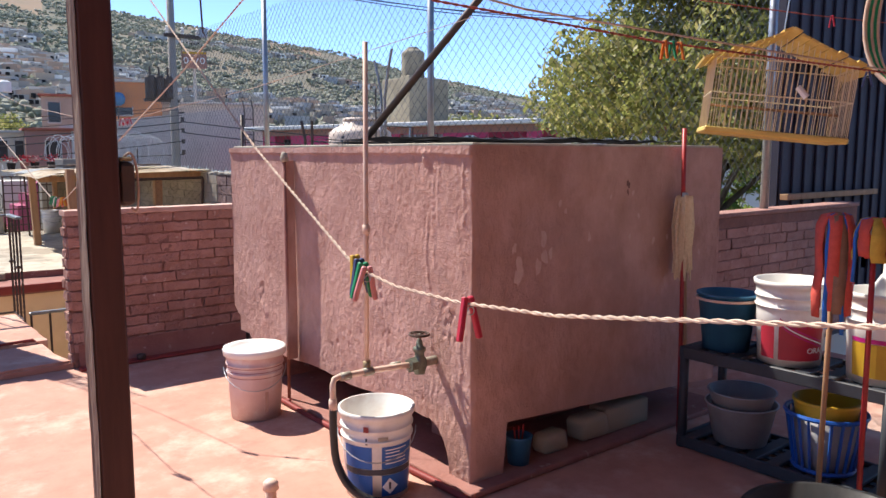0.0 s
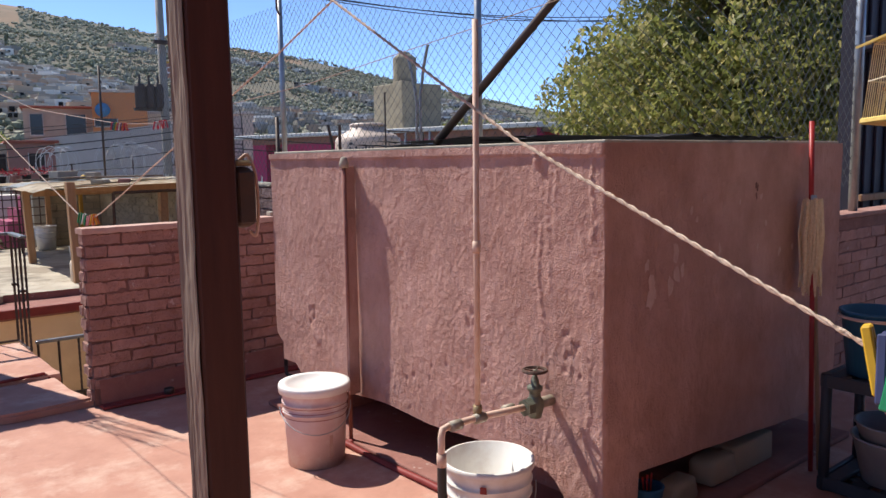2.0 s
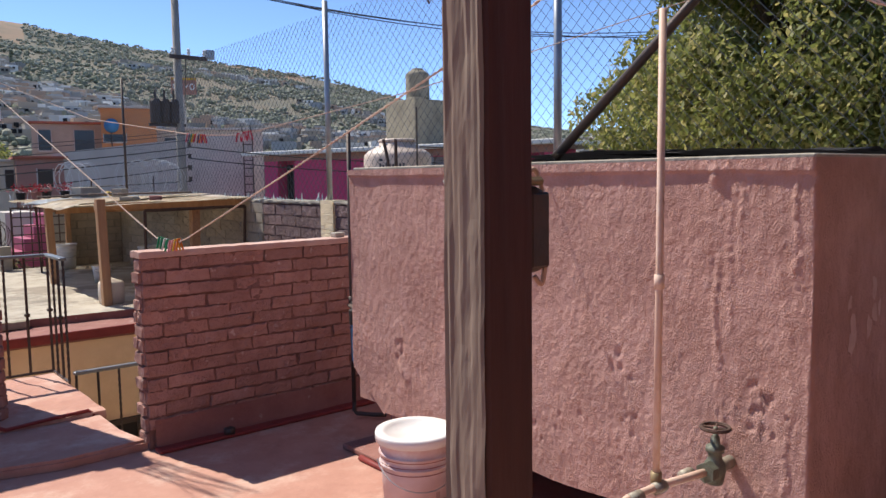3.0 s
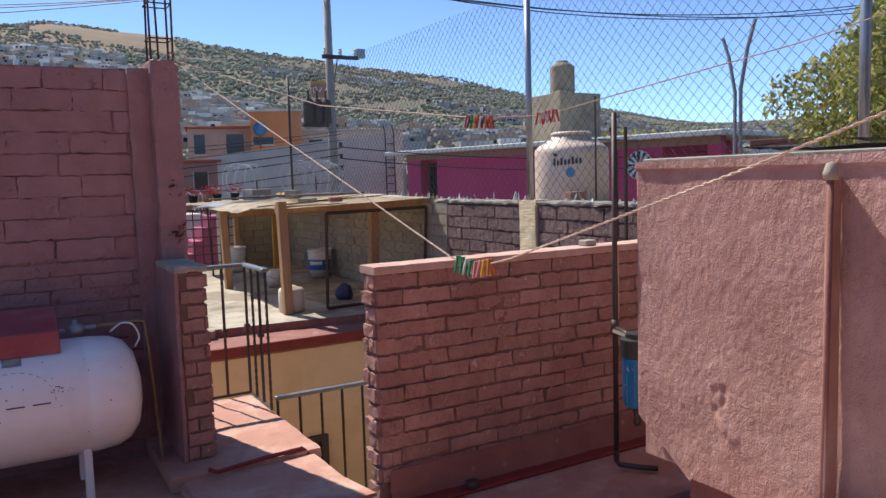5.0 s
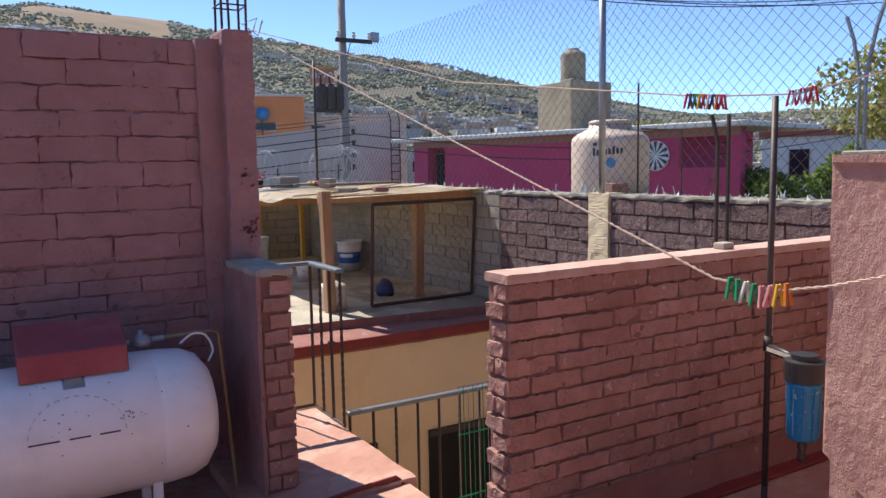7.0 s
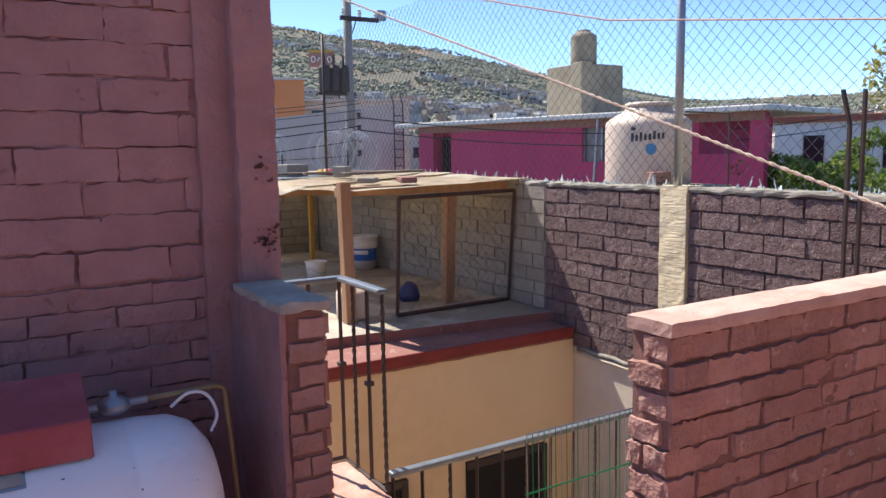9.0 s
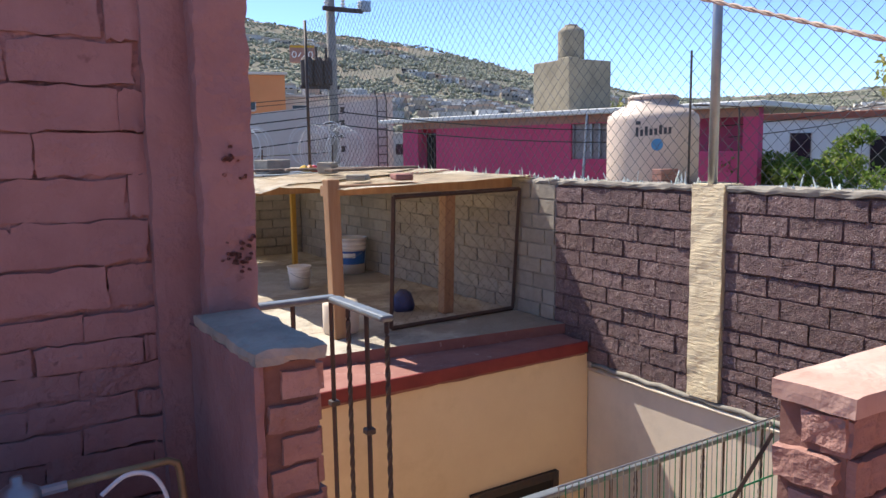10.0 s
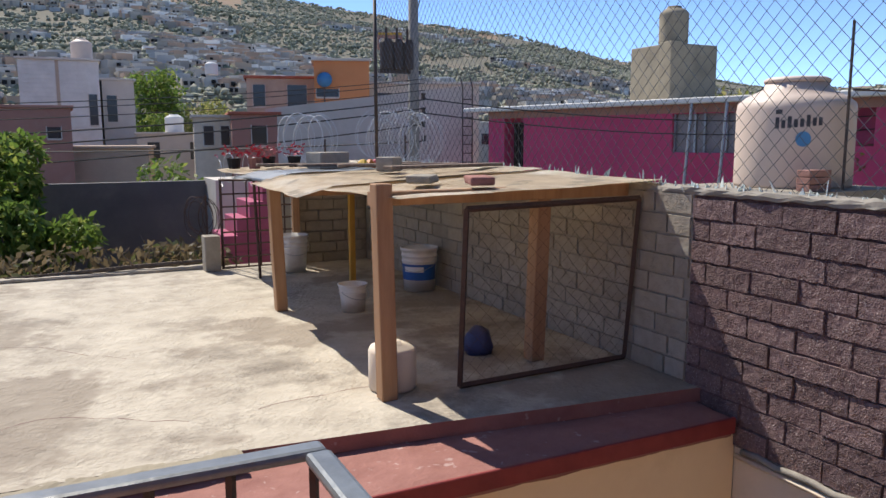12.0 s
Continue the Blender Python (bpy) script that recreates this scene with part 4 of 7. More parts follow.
part("label_panel", wrap(R, 0.02, 0.112, 8, 70, 0.0015), M_blue, bb, "blue printed label")
part("label_band", wrap(R, 0.114, 0.138, -64, 72, 0.0018), M_ink, bb, "black label band")
for z in (0.16, 0.175, 0.19, 0.205, 0.218):
    part("print_line", wrap(R, z, z + 0.005, 14, 14 + (40 if z != 0.205 else 26), 0.0024), M_whiteprint, bb)
part("hazard_diamond", lathe([(0, 0), (0.034, 0), (0.034, 0.002), (0, 0.002)], 4, Matrix.Translation((0.052, -0.132, 0.066)) @ pose(0, 0, 0, 90, 0, 21)), M_whiteprint, bb, "white hazard diamond")
part("exclamation_mark", lathe([(0, 0), (0.004, 0), (0.006, 0.026), (0, 0.03)], 6, Matrix.Translation((0.0525, -0.1345, 0.054))), M_ink, bb)
part("scuff", wrap(R, 0.262, 0.278, 2, 18, 0.003), M_concrete, bb)
part("paint_drip", wrap(R, 0.30, 0.325, -20, -12, 0.007), M_redtrim, bb)
part("paint_drip", wrap(R, 0.245, 0.275, -18, -15, 0.003), M_ink, bb)

# ---- tap and pipes on the cistern ----
tap = thing("garden_tap", (2.045, 2.60, 0.52), "old bronze gate valve tap with spattered pipe", "tap")
part("wall_pipe", T([(0.03, 0, 0), (-0.09, 0.0, 0)], 0.02, 12), M_oldpipe, tap, smooth=True)
part("valve_body", lathe([(0, -.045), (0.024, -.045), (0.03, -.02), (0.034, 0), (0.03, .02), (0.022, .03), (0.02, .05), (0.028, .055), (0.028, .07), (0.016, .075), (0.013, .10), (0.009, .105), (0.006, .13), (0, .13)], 16, Matrix.Translation((-0.085, 0, 0.0))), M_valve, tap, smooth=True)
part("flange", lathe([(0, -.016), (0.032, -.016), (0.032, .016), (0, .016)], 6, Matrix.Translation((-0.125, 0, 0)) @ pose(0, 0, 0, 0, 90, 0)), M_valve, tap)
bm = T([(-0.085 + 0.042 * math.cos(a), 0.042 * math.sin(a), 0.128) for a in [2 * math.pi * i / 20 for i in range(20)]], 0.006, 6, closed=True)
for a in range(4):
    tube(bm, [(-0.085, 0, 0.126), (-0.085 + 0.04 * math.cos(a * 1.57 + .4), 0.04 * math.sin(a * 1.57 + .4), 0.128)], 0.004, 5)
part("hand_wheel", bm, M_rust, tap, "rusty round hand wheel")
part("outlet_pipe", T([(-0.11, 0, 0), (-0.20, 0.01, 0.002), (-0.32, 0.035, 0.0), (-0.46, 0.04, 0.0), (-0.488, 0.04, -0.006), (-0.495, 0.04, -0.03), (-0.495, 0.04, -0.13)], 0.0125, 10), M_pvc, tap, "tan plastic outlet pipe", smooth=True)
for x in (-0.19, -0.33, -0.44):
    part("pipe_joint", lathe([(0, -.022), (0.018, -.022), (0.018, .022), (0, .022)], 12, Matrix.Translation((x, 0.03, 0)) @ pose(0, 0, 0, 0, 90, 0)), M_oldpipe, tap, smooth=True)
part("pipe_joint", lathe([(0, -.022), (0.017, -.022), (0.017, .022), (0, .022)], 12, Matrix.Translation((-0.495, 0.04, -0.11))), M_pvc, tap, smooth=True)
part("hose", T(curve_pts([(-0.495, 0.04, -0.12), (-0.497, 0.035, -0.25), (-0.49, 0.02, -0.36), (-0.46, -0.03, -0.45), (-0.40, -0.10, -0.495), (-0.30, -0.20, -0.503), (-0.22, -0.36, -0.503)]), 0.0165, 10), M_black, tap, "dark rubber hose", smooth=True)
riser = thing("riser_pipe", (1.715, 2.64, 0.533), "thin tan plastic riser pipe standing above the tap", "pipe")
part("pipe", T([(0, 0, 0), (0.004, 0.0, 0.6), (0.012, 0.004, 1.33)], 0.0105, 10), M_pvc, riser, smooth=True)
part("coupling", lathe([(0, -.02), (0.0145, -.02), (0.0145, .02), (0, .02)], 12, Matrix.Translation((0.004, 0, 0.58))), M_pvc, riser, smooth=True)
part("tee", lathe([(0, -.01), (0.016, -.01), (0.016, .03), (0, .03)], 12), M_brass, riser, smooth=True)
dpipe = thing("drain_pipe", (1.988, 3.872, 0.001), "thin red-painted pipe running down the cistern side", "pipe")
part("pipe", T([(0.004, 0.008, 0.0), (0.004, 0.0, 0.7), (-0.004, -0.012, 1.39)], 0.010, 8), M_plaster, dpipe, smooth=True)
part("mortar_fin", B(-0.004, 0.06, -0.008, 0.006, 0.26, 1.385, bevel=0.003), M_stucco, dpipe, "narrow plaster rib joining pipe and wall")
part("gland", lathe([(0, 0), (0.02, 0.0), (0.024, 0.02), (0.014, 0.05), (0, 0.055)], 10, Matrix.Translation((-0.002, -0.012, 1.375))), M_concrete, dpipe, smooth=True)
part("foot", lathe([(0, 0), (0.03, 0.0), (0.02, 0.03), (0, 0.035)], 10), M_redtrim, dpipe, smooth=True)
tagged(link("kerb_bead", T([(1.965, 2.27 + 0.12 * i, 0.012 + 0.004 * math.sin(i)) for i in range(20)], 0.016, 6), M_redtrim, smooth=True), "dark red paint bead along the cistern slab", "kerb", kind="structure")
brace = thing("steel_brace", (2.3, 3.55, ZT + 0.03), "slanting dark steel pipe brace on the cistern", "brace")
part("pipe", T([(0, 0, 0), (0.62, -0.95, 1.25)], 0.02, 8), M_iron, brace, smooth=True)
stub = thing("capped_pipe", (1.32, 2.75, 0.001), "short tan capped pipe stub standing on the roof", "pipe stub")
part("stub", T([(0, 0, 0), (0, 0, 0.085)], 0.022, 12), M_pvc, stub, smooth=True)
part("cap", lathe([(0, .075), (0.032, .075), (0.03, .105), (0.018, .115), (0, .118)], 14), M_pvc, stub, smooth=True)
for (x, y, r, lab) in ((2.37, 2.40, 0.06, "b"), (2.585, 2.41, 0.065, "s"), (2.86, 2.42, 0.08, "k")):
    if lab == "b":
        o = thing("plant_pot", (x, y, 0.031), "small blue plastic pot under the cistern edge", "pot")
        part("pot", lathe([(0, 0), (r * .8, 0), (r, 0.12), (r + .004, 0.13), (r - .006, 0.13), (r * .75, 0.02), (0, 0.02)], 20), M_tealplastic, o, smooth=True)
        for k in range(3):
            part("stick", T([(0.01 * k - .01, 0, 0.025), (0.03 * k - .02, 0.01, 0.165)], 0.004, 5), M_redstick, o)
    else:
        o = thing("stone", (x, y, 0.031), "rough beige stone under the cistern edge", "stone", "stones")
        bm = B(-r * 1.2, r * 1.2, -r * .8, r * .8, 0, r * 1.5, bevel=r * .4)
        for v in bm.verts:
            v.co += Vector((noise.noise(v.co * 20 + Vector((x * 9, 0, 0))), noise.noise(v.co * 17), 0)) * 0.012
        part("stone_body", bm, M_oldconc, o, smooth=True)
block = thing("concrete_slab_piece", (3.12, 2.43, 0.031), "long rough concrete block under the cistern", "block")
part("slab_piece", B(-0.17, 0.17, -0.06, 0.06, 0, 0.13, bevel=0.012), M_oldconc, block, smooth=True)


# ---- clotheslines and pegs ----
def peg(at, colour, turn, roll, size=0.72):
    p = thing("clothes_peg", at, f"{colour} plastic clothes peg on the line", "clothes peg", "clothes pegs", turn=turn)
    p.matrix_basis = pose(*at, 0, roll, turn) @ Matrix.Scale(size, 4)
    for s in (-1, 1):
        bm = bmesh.new()
        box(bm, -0.0055, 0.0055, -0.005, 0.005, -0.062, 0.014, bevel=0.002, m=pose(0, s * 0.0085, 0, s * 13, 0, 0))
        part("jaw", bm, M_peg[colour], p)
    part("spring", T([(-.007, 0.007 * math.cos(a), -.01 + .007 * math.sin(a)) for a in [i * .7 for i in range(9)]], 0.0012, 4), M_galv, p)


def line(name, pts, r, material, label, rope=True):
    o = thing(name, pts[0], label, "clothesline")
    q = [Vector(p) - Vector(pts[0]) for p in pts]
    part("rope", twist(q, r) if rope else T(q, r, 5), material, o)


rope_a = [(0.55, -0.45, 1.46), (0.57, 0.22, 1.30), (0.595, 0.55, 1.25), (0.602, 0.72, 1.238), (0.608, 0.86, 1.238), (0.612, 0.97, 1.252), (0.67, 1.42, 1.43), (0.75, 2.35, 1.92), (0.86, 3.4, 2.55)]
line("clothesline", rope_a, 0.0023, M_rope, "pale twisted rope clothesline hanging in a low curve")
peg((0.602, 0.70, 1.238), "red", 90, 4)
for k, c in enumerate(("pink", "green", "navy", "yellow")):
    peg((0.609 + 0.002 * k, 0.935 + 0.013 * k, 1.248 + 0.004 * k), c, 75 + 10 * k, -14 + 9 * k)
rope_b = [(0.72, 6.71, 2.06)] + sag((0.73, 6.70, 2.05), (0.885, 4.23, 1.205), 0.0, 3)[1:] + [(0.91, 4.11, 1.192), (0.91, 4.0, 1.215), (0.91, 3.31, 1.42), (0.93, 2.5, 1.68), (0.95, 1.6, 2.0)]
line("clothesline", rope_b, 0.0026, M_rope, "pale twisted rope clothesline tied to the column")
for k, c in enumerate(("green", "green", "white", "green", "pink", "pink", "yellow", "orange")):
    peg((0.884 + 0.004 * k, 4.19 - 0.015 * k, 1.205 - 0.003 * min(k, 4) + 0.003 * max(0, k - 4)), c, 90 + 7 * math.sin(k * 3), 10 * math.sin(k * 2.1), 0.58)
LINE_C = [(0.72, 6.71, 2.075), (1.0, 5.4, 1.72), (1.16, 4.5, 1.60), (1.28, 4.33, 1.595), (1.8, 3.85, 1.76), (2.6, 3.0, 2.1)]
line("clothesline", LINE_C, 0.002, M_rope, "thin pale cord clothesline over the brick wall", rope=False)
for k, c in enumerate(("red", "navy", "green", "yellow", "red", "white", "navy", "orange", "red")):
    peg((1.145 + 0.004 * k, 4.535 - 0.010 * k, 1.603 - 0.001 * k), c, 70 + 5 * math.sin(k * 5), 8 * math.sin(k * 3), 0.5)
for k, c in enumerate(("red", "white", "red", "pink", "red")):
    peg((1.275 + 0.008 * k, 4.34 - 0.009 * k, 1.598 + 0.002 * k), c, 50 + 8 * math.sin(k * 5), 9 * math.sin(k * 3), 0.5)
# lines over the working corner
line("clothesline", [(0.9, 1.75, 1.92), (1.2, 1.52, 1.79), (1.95, 1.4, 1.745), (3.0, 1.2, 1.71), (4.3, 0.95, 1.74)], 0.0035, M_redrope, "worn red cord clothesline across the corner")
line("clothesline", [(0.9, 1.85, 1.96), (1.6, 1.62, 1.83), (2.6, 1.4, 1.77), (3.3, 1.3, 1.745), (4.3, 1.15, 1.80)], 0.0035, M_rope, "pale rope clothesline across the corner", rope=False)
for k, (x, y, z, c) in enumerate(((1.96, 1.40, 1.742, "orange"), (1.99, 1.395, 1.742, "green"), (2.02, 1.39, 1.742, "orange"), (2.9, 1.22, 1.70, "navy"), (3.35, 1.14, 1.705, "red"))):
    peg((x, y, z), c, 160 + 10 * k, 6 * math.sin(k * 3))
line("clothesline", [(3.2, 2.1, 2.12), (3.6, 1.8, 2.06), (4.6, 1.5, 2.05)], 0.003, M_redrope, "thin cord clothesline before the dark wall", rope=False)
peg((3.75, 1.755, 2.057), "red", 160, 3)
peg((3.98, 1.685, 2.055), "orange", 170, -5)
line("hanging_cord", [(1.22, 3.05, 2.5), (1.22, 3.05, 2.02), (1.225, 3.05, 1.90), (1.235, 3.05, 1.885), (1.245, 3.05, 1.90), (1.235, 3.05, 1.97), (1.22, 3.05, 1.90), (1.215, 3.05, 1.62)], 0.004, M_cord, "dark cord with a loop hanging from above", rope=False)

# ---- gas tank against the tall wall ----
gas = thing("gas_tank", (0, 6.40, 0.0), "white horizontal stationary gas tank with flaking paint", "gas tank")
prof = [(0, 0.40), (0.10, 0.395), (0.18, 0.375), (0.235, 0.335), (0.26, 0.28), (0.268, 0.20), (0.27, 0.16), (0.268, 0.155), (0.27, 0.15), (0.27, -0.9), (0.26, -1.03), (0.18, -1.12), (0, -1.15)]
part("shell", lathe(prof, 56, Matrix.Translation((0, 0, 0.455)) @ pose(0, 0, 0, 0, 90, 0)), M_tank, gas, smooth=True)
bm = box(bmesh.new(), 0.12, 0.155, -0.16, -0.12, 0.002, 0.26, bevel=0.004)
part("leg", bm, M_tank, gas)
part("leg", B(-0.75, -0.715, -0.16, -0.12, 0.002, 0.26, bevel=0.004), M_tank, gas)
part("leg", B(0.12, 0.155, 0.12, 0.16, 0.002, 0.26, bevel=0.004), M_tank, gas)
part("leg", B(-0.75, -0.715, 0.12, 0.16, 0.002, 0.26, bevel=0.004), M_tank, gas)
bm = bmesh.new()
v = [bm.verts.new(c) for c in ((-0.31, -0.14, 0.695), (0.06, -0.14, 0.695), (0.06, 0.09, 0.71), (-0.31, 0.09, 0.71), (-0.31, -0.125, 0.79), (0.06, -0.125, 0.79), (0.06, 0.06, 0.875), (-0.31, 0.06, 0.875))]
for f in ((0, 1, 5, 4), (1, 2, 6, 5), (2, 3, 7, 6), (3, 0, 4, 7), (4, 5, 6, 7)):
    bm.faces.new([v[i] for i in f])
bmesh.ops.recalc_face_normals(bm, faces=bm.faces[:])
bmesh.ops.bevel(bm, geom=bm.edges[:], offset=0.004, segments=1, affect="EDGES")
part("valve_hood", bm, M_hood, gas, "dark red sheet metal hood")


def on_shell(x, a, off=0.001):
    """A spot on the tank's side, a degrees up from level, towards the roof."""
    return Vector((x, -(0.27 + off) * math.cos(radians(a)), 0.455 + (0.27 + off) * math.sin(radians(a))))


def shell_patch(x0, x1, a0, a1, off=0.0015, n=4):
    bm = bmesh.new()
    rows = [[bm.verts.new(on_shell(x, a0 + (a1 - a0) * i / n, off)) for x in (x0, x1)] for i in range(n + 1)]
    for i in range(n):
        bm.faces.new((rows[i][0], rows[i][1], rows[i + 1][1], rows[i + 1][0]))
    return bm


part("data_plate", shell_patch(-0.165, -0.105, 52, 64, 0.004), M_concrete, gas, "small grey data plate")
part("plate_frame", shell_patch(-0.172, -0.098, 50, 66, 0.002), M_galv, gas)
rg = random.Random(21)
arc = [on_shell(-0.14 + 0.16 * math.cos(t), 12 + 31 * math.sin(t), 0.0012) for t in [math.pi * i / 30 for i in range(31)]]
for i in range(0, 30, 2):
    part("faded_badge", T([arc[i], arc[i + 1]], 0.0012, 4), M_concrete, gas)
for x0, x1 in ((-0.30, -0.20), (-0.17, -0.10), (-0.07, 0.0)):
    part("faded_badge", shell_patch(x0, x1, 10, 11.2, 0.001, 1), M_ink, gas)
bm = bmesh.new()
for _ in range(46):
    x, a = rg.uniform(-0.6, 0.33), rg.uniform(-25, 75)
    if rg.random() < 0.35:
        x, a = rg.gauss(0.04, 0.02), rg.gauss(21, 1.5)
    elif rg.random() < 0.4:
        x, a = rg.gauss(-0.14, 0.09), rg.uniform(14, 40)
    s = rg.uniform(0.001, 0.0035)
    c = on_shell(x, a, 0.0012)
    u, w = Vector((1, 0, 0)), (on_shell(x, a + 1) - on_shell(x, a)).normalized()
    q = [bm.verts.new(c + u * s * rg.uniform(.6, 2) * math.cos(t) + w * s * rg.uniform(.5, 1.2) * math.sin(t)) for t in (0, 1.1, 2.2, 3.3, 4.4, 5.4)]
    bm.faces.new(q)
tagged(part("flaked_paint", bm, M_rust, gas, "dark flaked paint spots"), kind="stuff")
valve = thing("gas_regulator", (0.14, 6.47, 0.735), "grey gas regulator with brass pipe on the tank", "gas regulator")
part("body", lathe([(0, 0), (0.03, 0), (0.045, 0.015), (0.045, 0.03), (0.025, 0.045), (0.012, 0.05), (0.012, 0.065), (0, 0.067)], 16), M_galv, valve, smooth=True)
part("inlet", T([(-0.08, 0.0, 0.02), (0.09, 0, 0.025)], 0.011, 8), M_galv, valve)
part("gas_pipe", T([(0.08, 0, 0.025), (0.29, 0.0, 0.03), (0.31, 0, 0.02), (0.315, 0, 0.0), (0.335, -0.02, -0.35), (0.35, -0.04, -0.66), (0.37, -0.06, -0.70), (0.5, -0.20, -0.705)], 0.009, 8), M_brass, valve, "tarnished brass pipe", smooth=True)
part("hose_loop", T(curve_pts([(0.15, -0.02, -0.005), (0.2, -0.03, 0.03), (0.25, -0.04, 0.02), (0.275, -0.05, -0.04), (0.25, -0.07, -0.085)]), 0.005, 6), M_whiteprint, valve, "white plastic tube")
rebars = thing("starter_bars", (0.665, 6.82, 2.07), "bundle of rusty steel starter bars rising from the column", "rebar")
for k in range(5):
    x, y = (-0.05, 0.06, -0.05, 0.06, 0.0)[k], (-0.06, -0.06, 0.05, 0.05, 0.0)[k]
    part("bar", T([(x, y, -0.02), (x + 0.01 * math.sin(k), y, 0.5), (x + 0.03 * math.sin(k * 2), y + 0.01, 1.0)], 0.006, 6), M_rust, rebars)
for z in (0.12, 0.3):
    part("stirrup", T([(-0.055, -0.065, z), (0.065, -0.065, z), (0.065, 0.055, z), (-0.055, 0.055, z)], 0.004, 5, closed=True), M_rust, rebars)
part("tie_wire", T([(0.08, -0.1, 0.0), (0.1, -0.1, 0.06), (0.03, -0.1, 0.03), (0.1, -0.11, -0.02), (0.12, -0.12, 0.05)], 0.004, 5), M_rope, rebars, "frayed rope tie")


# ---- railings ----
def square_bar(p, q, w):
    p, q = Vector(p), Vector(q)
    return T([p, q], w * 0.7, 4)


def twisted_bar(p, q, w):
    """A forged square bar with a spiral."""
    bm = bmesh.new()
    p, q = Vector(p), Vector(q)
    n = int((q - p).length / 0.012)
    prev = None
    for i in range(n + 1):
        c = p.lerp(q, i / n)
        a = i * 0.42 if 3 < i < n - 3 else 0
        ring = [bm.verts.new(c + Vector((math.cos(a + k * math.pi / 2), math.sin(a + k * math.pi / 2), 0)) * w * .75) for k in range(4)]
        if prev:
            for k in range(4):
                bm.faces.new((prev[k], prev[(k + 1) % 4], ring[(k + 1) % 4], ring[k]))
        prev = ring
    return bm


def baluster(rail, x, y, z0, z1, twisted, collar=None):
    b = part("baluster", twisted_bar((x, y, z0), (x, y, z1), 0.012) if twisted else square_bar((x, y, z0), (x, y, z1), 0.013), M_iron, rail)
    if collar:
        part("collar", B(x - .017, x + .017, y - .017, y + .017, collar - .01, collar + .01, bevel=0.003), M_iron, b)


RX, RY, RZ = 1.195, 7.29, 0.92
rail = thing("iron_railing", (0, 0, 0), "wrought iron guard railing with grey worn handrail", "railing")
part("handrail", B(0.55, RX + 0.02, RY - 0.024, RY + 0.024, RZ - 0.022, RZ, bevel=0.009), M_railtop, rail)
part("handrail", B(RX - 0.024, RX + 0.024, RY - 0.43, RY - 0.026, RZ - 0.022, RZ + 0.001, bevel=0.009), M_railtop, rail)
part("bottom_rail", T([(0.55, RY, 0.085), (RX, RY, 0.085), (RX, RY - 0.43, 0.085)], 0.009, 4), M_iron, rail)
for k, x in enumerate((0.62, 0.76, 0.92, 1.05)):
    baluster(rail, x, RY, 0.08, RZ - 0.02, k % 2 == 0, None if k % 2 == 0 else 0.50)
baluster(rail, RX, RY, 0.08, RZ - 0.02, False, 0.52)
for k, y in enumerate((RY - 0.14, RY - 0.28, RY - 0.42)):
    baluster(rail, RX, y, 0.08 if k < 2 else -0.12, RZ - 0.02, k != 1, 0.50 if k == 1 else None)
rail2 = thing("stair_railing", (0, 0, 0), "lower iron stair railing over the courtyard", "railing")
part("handrail", B(1.235, 3.26, 6.90, 6.945, 0.11, 0.135, bevel=0.008), M_railtop, rail2)
for k in range(15):
    x = 1.25 + 0.14 * k
    baluster(rail2, x, 6.922, -0.95, 0.112, k % 3 == 2, None)
part("bottom_rail", T([(1.235, 6.922, -0.9), (3.26, 6.922, -0.9)], 0.01, 4), M_iron, rail2)
tagged(link("stair_landing", B(1.2, 3.73, 5.55, 6.98, -1.1, -0.96), M_concrete), "concrete stair landing below the railing", "landing", kind="structure")
rack = thing("wire_rack", (0, 0, 0), "green and white wire panel leaning on the stair railing", "wire panel")
for k in range(40):
    part("wire", T([(1.92 + 0.034 * k, 6.885, 0.165), (1.93 + 0.034 * k, 6.885, -0.55)], 0.0028, 4), M_peg["green"] if k % 2 else M_galv, rack)
for z in (0.165, -0.12, -0.5):
    part("cross_wire", T([(1.91, 6.879, z), (3.27, 6.879, z)], 0.0045, 5), M_peg["green"] if z < 0.1 else M_galv, rack)
part("prop", T([(2.55, 6.86, -0.5), (3.2, 6.86, 0.1)], 0.012, 4), M_iron, rack)
hose_l = thing("red_hose", (0, 0, 0), "thin dark red pipe lying across the landing slab", "pipe")
part("pipe", T([(0.62, 6.02, 0.105), (0.66, 6.03, 0.082), (0.9, 6.08, 0.082), (1.10, 6.10, 0.083), (1.125, 6.095, 0.06), (1.13, 6.07, 0.03)], 0.011, 8), M_redtrim, hose_l, smooth=True)

# ---- filter pipe and rods by the brick wall ----
fp = thing("steel_standpipe", (2.32, 5.14, 0.001), "tall dark steel pipe with red cap standing by the brick wall", "pipe")
part("pipe", T([(0, 0, 0.06), (0, 0, 1.0), (0.005, 0.0, 1.69)], 0.0125, 10), M_iron, fp, smooth=True)
part("elbow", T([(0, 0, 0.10), (0.0, 0, 0.05), (0.01, -0.01, 0.03), (0.08, -0.09, 0.025), (0.13, -0.14, 0.025)], 0.013, 8), M_iron, fp, smooth=True)
part("coupling", lathe([(0, -.03), (0.018, -.03), (0.018, .03), (0, .03)], 12, Matrix.Translation((0, 0, 0.7))), M_iron, fp, smooth=True)
part("outlet", T([(0, 0, 0.69), (-0.03, -0.10, 0.685), (-0.05, -0.16, 0.68)], 0.014, 8), M_black, fp, smooth=True)
part("rope_wrap", T([(0.02, 0.0, 0.7), (0.022, 0, 0.95), (0.021, 0.002, 1.05)], 0.004, 5), M_rope, fp)
filt = thing("water_filter", (2.25, 4.93, 0.38), "blue water filter housing with black head, paint-spattered", "water filter")
